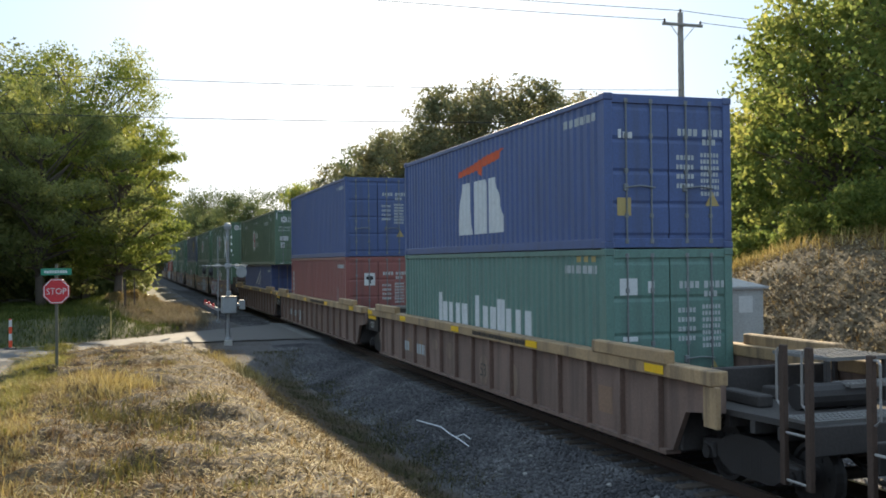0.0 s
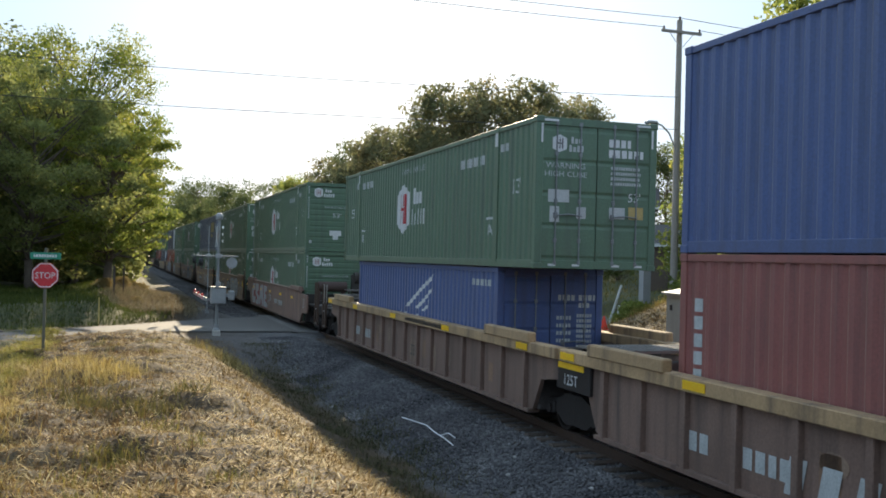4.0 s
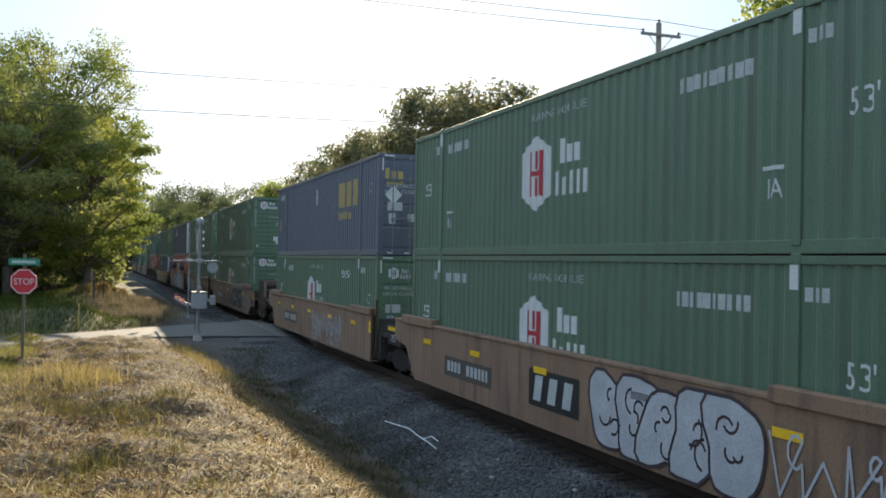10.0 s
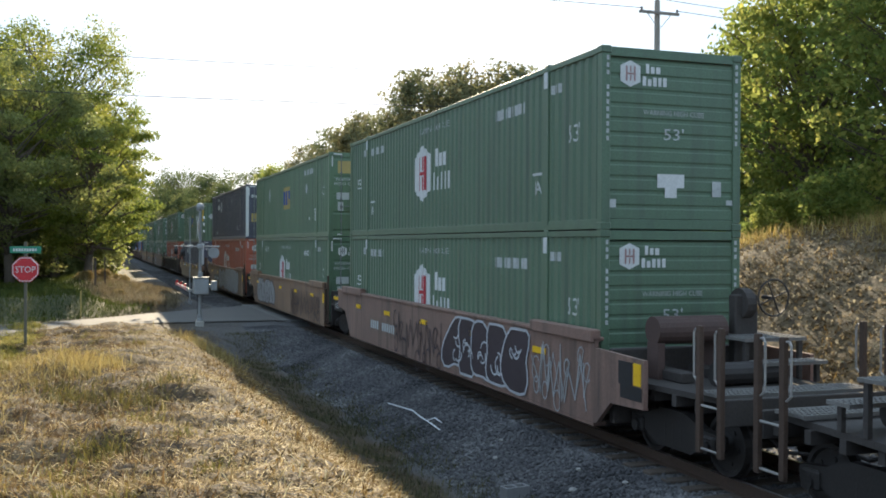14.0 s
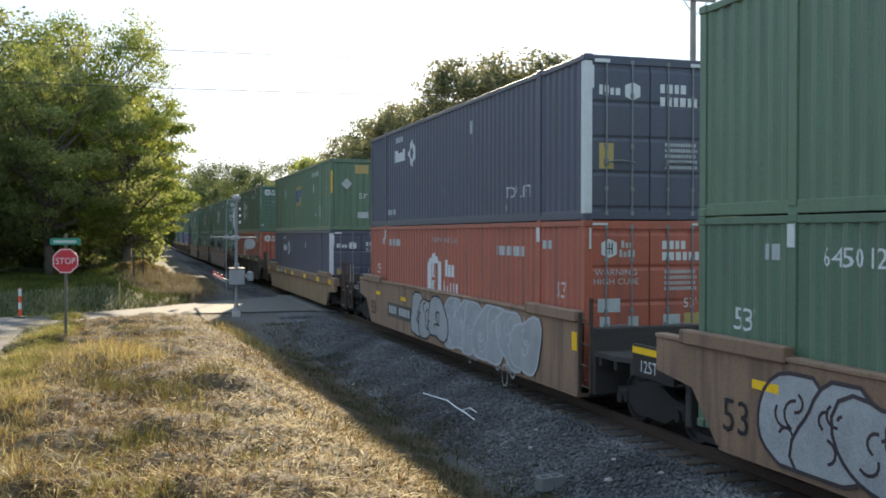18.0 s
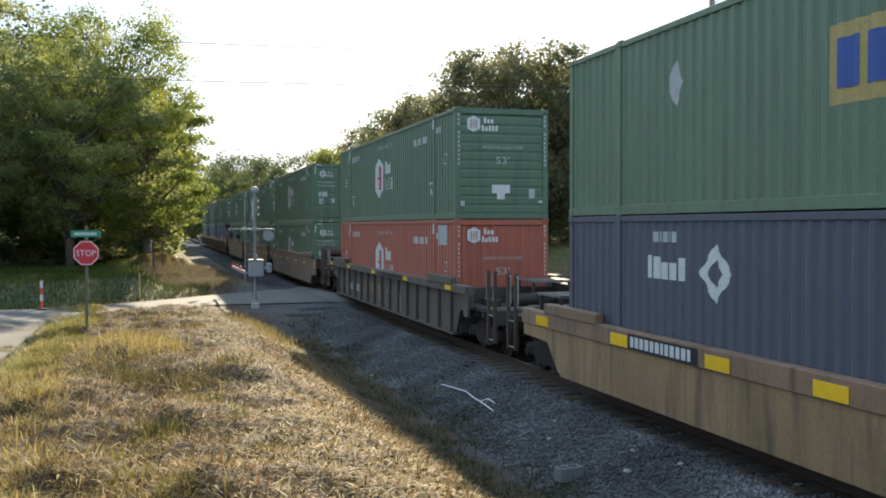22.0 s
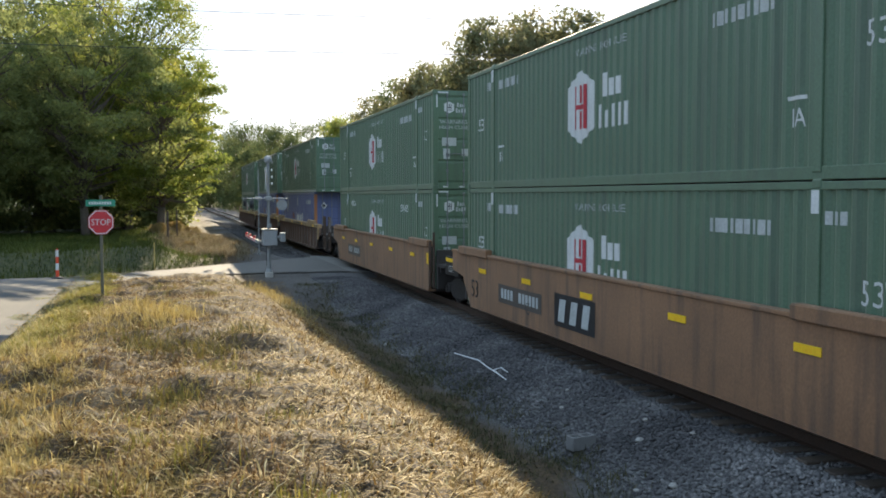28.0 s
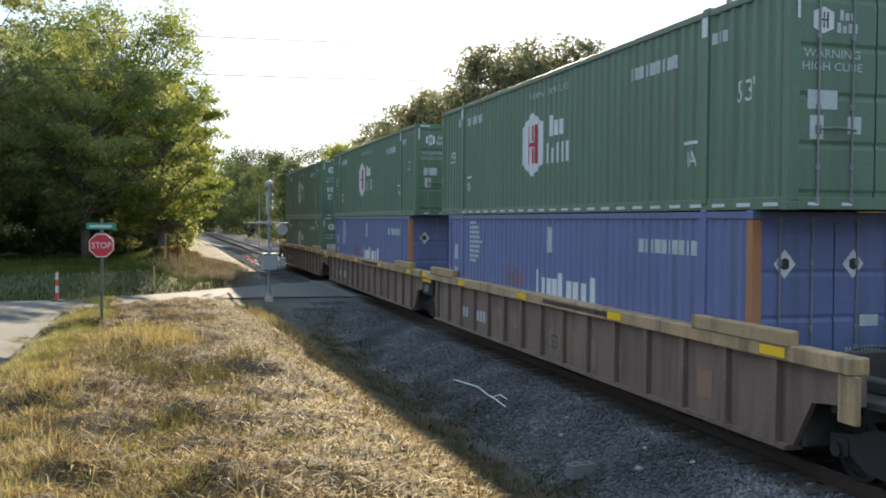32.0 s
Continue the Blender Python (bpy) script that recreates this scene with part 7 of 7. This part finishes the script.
STONE = leafy("crushed_grey_stone", [(0.04, 0.04, 0.043), (0.09, 0.088, 0.092), (0.15, 0.147, 0.15), (0.3, 0.29, 0.285)], 0.0, 0.85)
stones("ballast_stones", 30000, (5.25, 7.35), (5.5, 38.0), 0.036, 1, STONE, "loose grey crushed ballast stones")
stones("far_ballast_stones", 9000, (4.6, 7.4), (51.5, 120), 0.05, 2, STONE, "loose grey crushed ballast stones beyond the road")
stones("right_ballast_stones", 6000, (10.0, 12.6), (6, 36), 0.042, 3, STONE, "loose grey crushed ballast stones beyond the rails")
stones("track_stones", 9000, (7.4, 10.0), (5.5, 38), 0.036, 4, STONE, "crushed stone between the ties", 0.1)
PALE = material("pale_limestone", (0.34, 0.33, 0.31), 0.85, 0, 0.15, 4)
for i, (x, y, s) in enumerate(((6.35, 12.4, 0.065), (6.75, 13.0, 0.045), (5.95, 10.7, 0.06), (5.6, 11.0, 0.04), (6.9, 11.9, 0.045), (6.2, 14.9, 0.04), (5.2, 24.0, 0.06), (6.6, 15.6, 0.04))):
    rng = random.Random(i)
    sh = Shape()
    sh.lathe([(0.02 * s, -0.5 * s), (0.8 * s, -0.35 * s), (s, 0.1 * s), (0.6 * s, 0.55 * s), (0.02 * s, 0.6 * s)], "z", (0, 0, 0), 7)
    sh.v = [(a * rng.uniform(0.75, 1.25), b * rng.uniform(0.75, 1.25), c * rng.uniform(0.8, 1.2)) for a, b, c in sh.v]
    tagged(new("stone", sh.mesh("stone", PALE)), "pale angular stone on the ballast", "stone", "pale stones").location = (x, y, gz(x, y) + 0.03)

STRAW = leafy("mown_dry_grass", [(0.04, 0.024, 0.01), (0.125, 0.073, 0.025), (0.25, 0.155, 0.052), (0.46, 0.31, 0.12)], 0.35, 0.75, 0.85, 0.6, 0.02)
STALK = leafy("bright_straw_stalks", [(0.24, 0.155, 0.058), (0.4, 0.27, 0.1), (0.58, 0.42, 0.18), (0.82, 0.67, 0.38)], 0.3, 0.65, 0.9, 0.3, 0.03)
BLADE = leafy("green_grass", [(0.085, 0.09, 0.022), (0.17, 0.155, 0.034), (0.27, 0.22, 0.05), (0.42, 0.33, 0.11)], 0.4, 0.6, 0.7, 0.9)
FRESH = leafy("fresh_yellow_green_grass", [(0.1, 0.105, 0.024), (0.2, 0.19, 0.038), (0.34, 0.29, 0.07), (0.52, 0.43, 0.15)], 0.45, 0.6, 0.8, 0.7)
GOLDEN = leafy("golden_seed_grass", [(0.11, 0.08, 0.026), (0.28, 0.205, 0.07), (0.43, 0.33, 0.12), (0.58, 0.47, 0.2)], 0.45, 0.6, 0.8, 0.7)
WEED = leafy("dull_green_weeds", [(0.05, 0.048, 0.018), (0.1, 0.092, 0.028), (0.17, 0.14, 0.04), (0.27, 0.2, 0.07)], 0.35, 0.6, 0.8, 0.7)
# weeds in the train's shadow: part of that shade is in their colours
DITCH = leafy("shade_dark_ditch_weeds", [(0.04, 0.045, 0.024), (0.065, 0.068, 0.034), (0.1, 0.095, 0.045), (0.16, 0.13, 0.065)], 0.25, 0.7, 0.7, 0.8)
BROWN = leafy("dead_brown_stalks", [(0.05, 0.032, 0.018), (0.1, 0.062, 0.03), (0.17, 0.1, 0.046), (0.34, 0.21, 0.09)], 0.35, 0.6, 0.8, 0.7)


def blades(name, x, y, length, width, flat, seed, mat, label):
    """Grass blades: three-sided slivers, lying where flat is near 1, upright near 0."""
    rng = np.random.default_rng(seed)
    n = len(x)
    z = ground_z(x, y) + bank_lump(x, y) + 0.004
    a = rng.uniform(0, 2 * np.pi, n)
    tilt = np.clip(flat + rng.normal(0, 0.18, n), 0.05, 1.0) * np.pi / 2 * 0.97
    L = length * rng.uniform(0.5, 1.3, n)
    d = np.stack([np.cos(a) * np.sin(tilt), np.sin(a) * np.sin(tilt), np.cos(tilt)], 1)
    s = np.stack([-np.sin(a), np.cos(a), np.zeros(n)], 1) * (width * rng.uniform(0.6, 1.4, n))[:, None]
    p = np.stack([x, y, z], 1)
    m = p + d * (L * 0.55)[:, None]
    m[:, 2] += 0.05 * L
    e = p + d * L[:, None]
    e[:, 2] -= 0.1 * L
    e[:, 2] = np.maximum(e[:, 2], z + 0.004)
    V = np.stack([p - s / 2, p + s / 2, m + s * 0.4, m - s * 0.4, e], 1).reshape(-1, 3)
    i = 5 * np.arange(n)[:, None]
    F = np.concatenate([i + np.array([[0, 1, 2]]), i + np.array([[0, 2, 3]]), i + np.array([[3, 2, 4]])], 0)
    return tagged(new(name, raw_mesh(name, V, F, mat)), label, "grass", kind="stuff")


def bank_points(n, seed, y0=3.0, y1=36.0, x0=-3.3, x1=3.9, power=1.7):
    rng = np.random.default_rng(seed)
    y = y0 + (y1 - y0) * rng.uniform(0, 1, n) ** power
    x = rng.uniform(x0, x1, n)
    return x, y


def clumps(centres, per, spread, seed):
    """Points gathered round tuft centres."""
    rng = np.random.default_rng(seed)
    c = np.repeat(np.asarray(centres, float), per, 0)
    p = c + rng.normal(0, 1, c.shape) * np.asarray(spread)
    return p[:, 0], p[:, 1]


def scatter(n, seed, x0, x1, y0, y1, power=1.5):
    return np.stack(bank_points(n, seed, y0, y1, x0, x1, power), 1)


gx, gy = bank_points(80000, 5)
blades("mown_straw", gx, gy, 0.15, 0.01, 0.93, 6, STRAW, "mown dry straw lying on the bank")
gx, gy = bank_points(34000, 6, 3.5, 34, -3.0, 3.6, 1.9)
blades("straw_stalks", gx, gy, 0.21, 0.011, 0.97, 61, STALK, "bright thick straw stalks lying on the bank")
gx, gy = bank_points(16000, 62, -5, 3.2, -2.9, 4.4, 1.0)
blades("straw_behind", gx, gy, 0.24, 0.013, 0.9, 63, STRAW, "mown dry straw under and behind the viewpoint")
gx, gy = clumps(scatter(330, 71, -2.4, 0.9, 4, 34), 55, (0.16, 0.2), 72)
blades("brown_tufts", gx, gy, 0.15, 0.0075, 0.58, 8, BROWN, "dead brown tufts of grass on the bank")
gx, gy = clumps(scatter(45, 73, -1.6, 1.0, 4, 30), 70, (0.12, 0.14), 74)
blades("olive_tufts", gx, gy, 0.18, 0.008, 0.5, 75, BLADE, "olive green tufts on the bank")
gx, gy = clumps(scatter(430, 76, -2.75, -1.7, 15.0, 36.5, 1.1), 60, (0.13, 0.2), 77)
blades("verge_tufts", gx, gy, 0.2, 0.009, 0.66, 78, FRESH, "yellow-green grass along the lane's verge")
gx, gy = clumps([(-0.3, 18.2), (-0.05, 17.4), (-0.45, 17.0), (-0.2, 16.4), (0.1, 18.6), (-0.6, 18.9)], 270, (0.3, 0.5), 79)
blades("golden_tuft", gx, gy, 0.34, 0.009, 0.45, 80, GOLDEN, "tall golden grass tuft on the crest")
gx, gy = clumps([(-0.55, 14.9), (-0.1, 14.3), (0.3, 13.6), (0.6, 13.2), (-0.4, 13.9), (0.02, 10.3), (0.9, 14.2)], 170, (0.22, 0.28), 81)
blades("crest_weeds", gx, gy, 0.24, 0.01, 0.45, 82, WEED, "dull green weeds on the crest of the bank")
gx, gy = clumps(scatter(90, 83, -2.4, 0.2, 3.8, 8.6, 1.0), 130, (0.12, 0.14), 84)
blades("near_grass", gx, gy, 0.14, 0.0065, 0.65, 85, GOLDEN, "soft yellow-brown grass at the top of the bank")
gx, gy = clumps(scatter(230, 93, -2.65, -1.0, 7.0, 24.0, 1.1), 60, (0.12, 0.22), 94)
blades("slope_tufts", gx, gy, 0.2, 0.008, 0.62, 95, GOLDEN, "soft golden grass on the slope down to the lane")
gx, gy = clumps([(3.1, 26.6), (3.2, 28.0), (2.9, 29.6), (3.3, 30.4), (2.7, 32.0)], 150, (0.35, 0.45), 91)
blades("far_edge_tufts", gx, gy, 0.4, 0.012, 0.5, 92, GOLDEN, "tall dry grass tufts at the far edge of the bank")
gx, gy = clumps(scatter(60, 86, 2.0, 3.3, 6.5, 22, 1.2), 40, (0.2, 0.26), 87)
blades("edge_grass", gx, gy, 0.2, 0.01, 0.62, 88, STRAW, "dry golden grass along the bank's shaded edge")
rngv = np.random.default_rng(11)
gx, gy = rngv.uniform(-14, 2.4, 46000), rngv.uniform(33, 55, 46000)
keep = gy > road_far(gx) + 0.25
blades("verge_grass", gx[keep], gy[keep], 0.24, 0.02, 0.35, 12, leafy("lawn_grass", [(0.03, 0.042, 0.012), (0.055, 0.075, 0.018), (0.09, 0.11, 0.026), (0.15, 0.16, 0.045)], 0.5, 0.6), "mown green grass beyond the road")
PALE_DRY = leafy("pale_dry_weeds", [(0.1, 0.08, 0.05), (0.19, 0.15, 0.095), (0.27, 0.22, 0.14), (0.38, 0.32, 0.2)], 0.3, 0.7, 0.8, 0.7)
gx, gy = clumps(scatter(260, 41, -0.4, 3.4, 45.2, 62, 1.1), 70, (0.3, 0.3), 42)
keep = gy > road_far(gx) + 0.3
blades("far_bank_grass", gx[keep], gy[keep], 0.34, 0.02, 0.5, 43, PALE_DRY, "dry brown weedy grass on the low bank beyond the road")
gx, gy = clumps(scatter(90, 44, -0.2, 2.8, 45.2, 58, 1.1), 60, (0.25, 0.25), 45)
keep = gy > road_far(gx) + 0.3
blades("far_bank_stalks", gx[keep], gy[keep], 0.42, 0.016, 0.35, 46, PALE_DRY, "dead brown stalks on the low bank beyond the road")
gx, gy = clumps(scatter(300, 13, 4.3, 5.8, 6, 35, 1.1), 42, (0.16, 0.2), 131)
blades("ditch_weeds", gx, gy, 0.14, 0.011, 0.55, 14, DITCH, "dull green weeds coloured dark for the shade at the foot of the bank")
rngb = np.random.default_rng(15)
gx, gy = rngb.uniform(12.6, 24, 46000), rngb.uniform(4, 40, 46000)
keep = (rough_noise(gx, gy, 1.1) > -0.15) | (gx > 18)
blades("bank_weeds", gx[keep], gy[keep], 0.32, 0.012, 0.75, 16, STRAW, "dry weeds and roots on the cut bank")
gx, gy = clumps(scatter(120, 47, 18.0, 21.2, 17, 36, 1.0), 60, (0.3, 0.3), 48)
blades("bank_edge_weeds", gx, gy, 0.5, 0.016, 0.4, 49, GOLDEN, "yellow-brown weeds along the edge of the cut bank")
gx, gy = rngb.uniform(14, 60, 30000), rngb.uniform(34, 90, 30000)
keep = (gy > 48) | (gx > 20)
blades("lawn", gx[keep], gy[keep], 0.3, 0.03, 0.3, 17, BLADE, "green lawn and weeds below the houses")

rngl = np.random.default_rng(31)
LITTER = leafy("dead_leaf_litter", [(0.13, 0.1, 0.06), (0.24, 0.19, 0.11), (0.36, 0.29, 0.18), (0.5, 0.43, 0.29)], 0.35, 0.7, 0.9, 0.5)
_x, _y = rngl.uniform(12.5, 21, 15000), rngl.uniform(5, 38, 15000)
_m = np.stack([_x, _y, ground_z(_x, _y) + rngl.uniform(0.02, 0.1, 15000)], 1)
tagged(new("leaf_litter", quad_cloud("leaf_litter", _m, 0.06, rngl, LITTER)), "pale dead leaves and vines lying on the cut bank", "litter", kind="stuff")
CLOD = leafy("dry_earth_clods", [(0.05, 0.036, 0.02), (0.1, 0.072, 0.04), (0.17, 0.125, 0.07), (0.28, 0.22, 0.13)], 0.0, 0.95)
stones("earth_clods", 14000, (12.4, 19.0), (5, 38), 0.04, 21, CLOD, "dry earth clods and roots on the cut bank", 0.1)
stones("bank_litter", 7000, (-2.8, 4.6), (4, 30), 0.022, 22, CLOD, "small clods and plant litter on the bank", 0.3)

_tie = Shape().box(-1.3, 1.3, -0.115, 0.115, -0.32, -0.165, c=0.012).mesh("tie", TIE)
for k in range(300):
    part("tie", _tie, track, "", (TRACK_X + 0.02 * math.sin(k * 7.3), -8 + 0.52 * k, 0.004 * math.sin(k * 3.1)), 0.6 * math.sin(k * 5.7))
_far = Shape()
for k in range(420):
    y = -8 + 0.52 * (300 + k)
    _far.box(TRACK_X - 1.3, TRACK_X + 1.3, y - 0.115, y + 0.115, -0.32, -0.165)
part("far_ties", _far.mesh("far_ties", TIE), track)["kind"] = "stuff"


# ---- what moves ----
def motions():
    times = [k * 1.0 for k in range(33)]
    for ob, offset, height in TRAIN:
        walk(ob, [(t, pose(TRACK_X, offset - run(t), height)) for t in times])
    # each wheelset rolls while it is in view; its turn follows the way that the train has gone
    place = {ob.name: offset for ob, offset, height in TRAIN}
    radius = 0.415
    for wheel, s, y, car in WHEELS:
        where = place[car.name] + y + s
        inside = [k * 0.055 for k in range(582) if 3.0 < where - run(k * 0.055) < 34.0]
        if not inside:
            continue
        start = run(inside[0])
        rows = [(t, pose(0, s, 0.42, math.degrees((run(t) - start) / radius))) for t in inside]
        if inside[0] > 0.01:
            rows.insert(0, (0.0, rows[0][1]))
        if inside[-1] < 31.95:
            rows.append((32.0, rows[-1][1]))
        walk(wheel, rows)


motions()
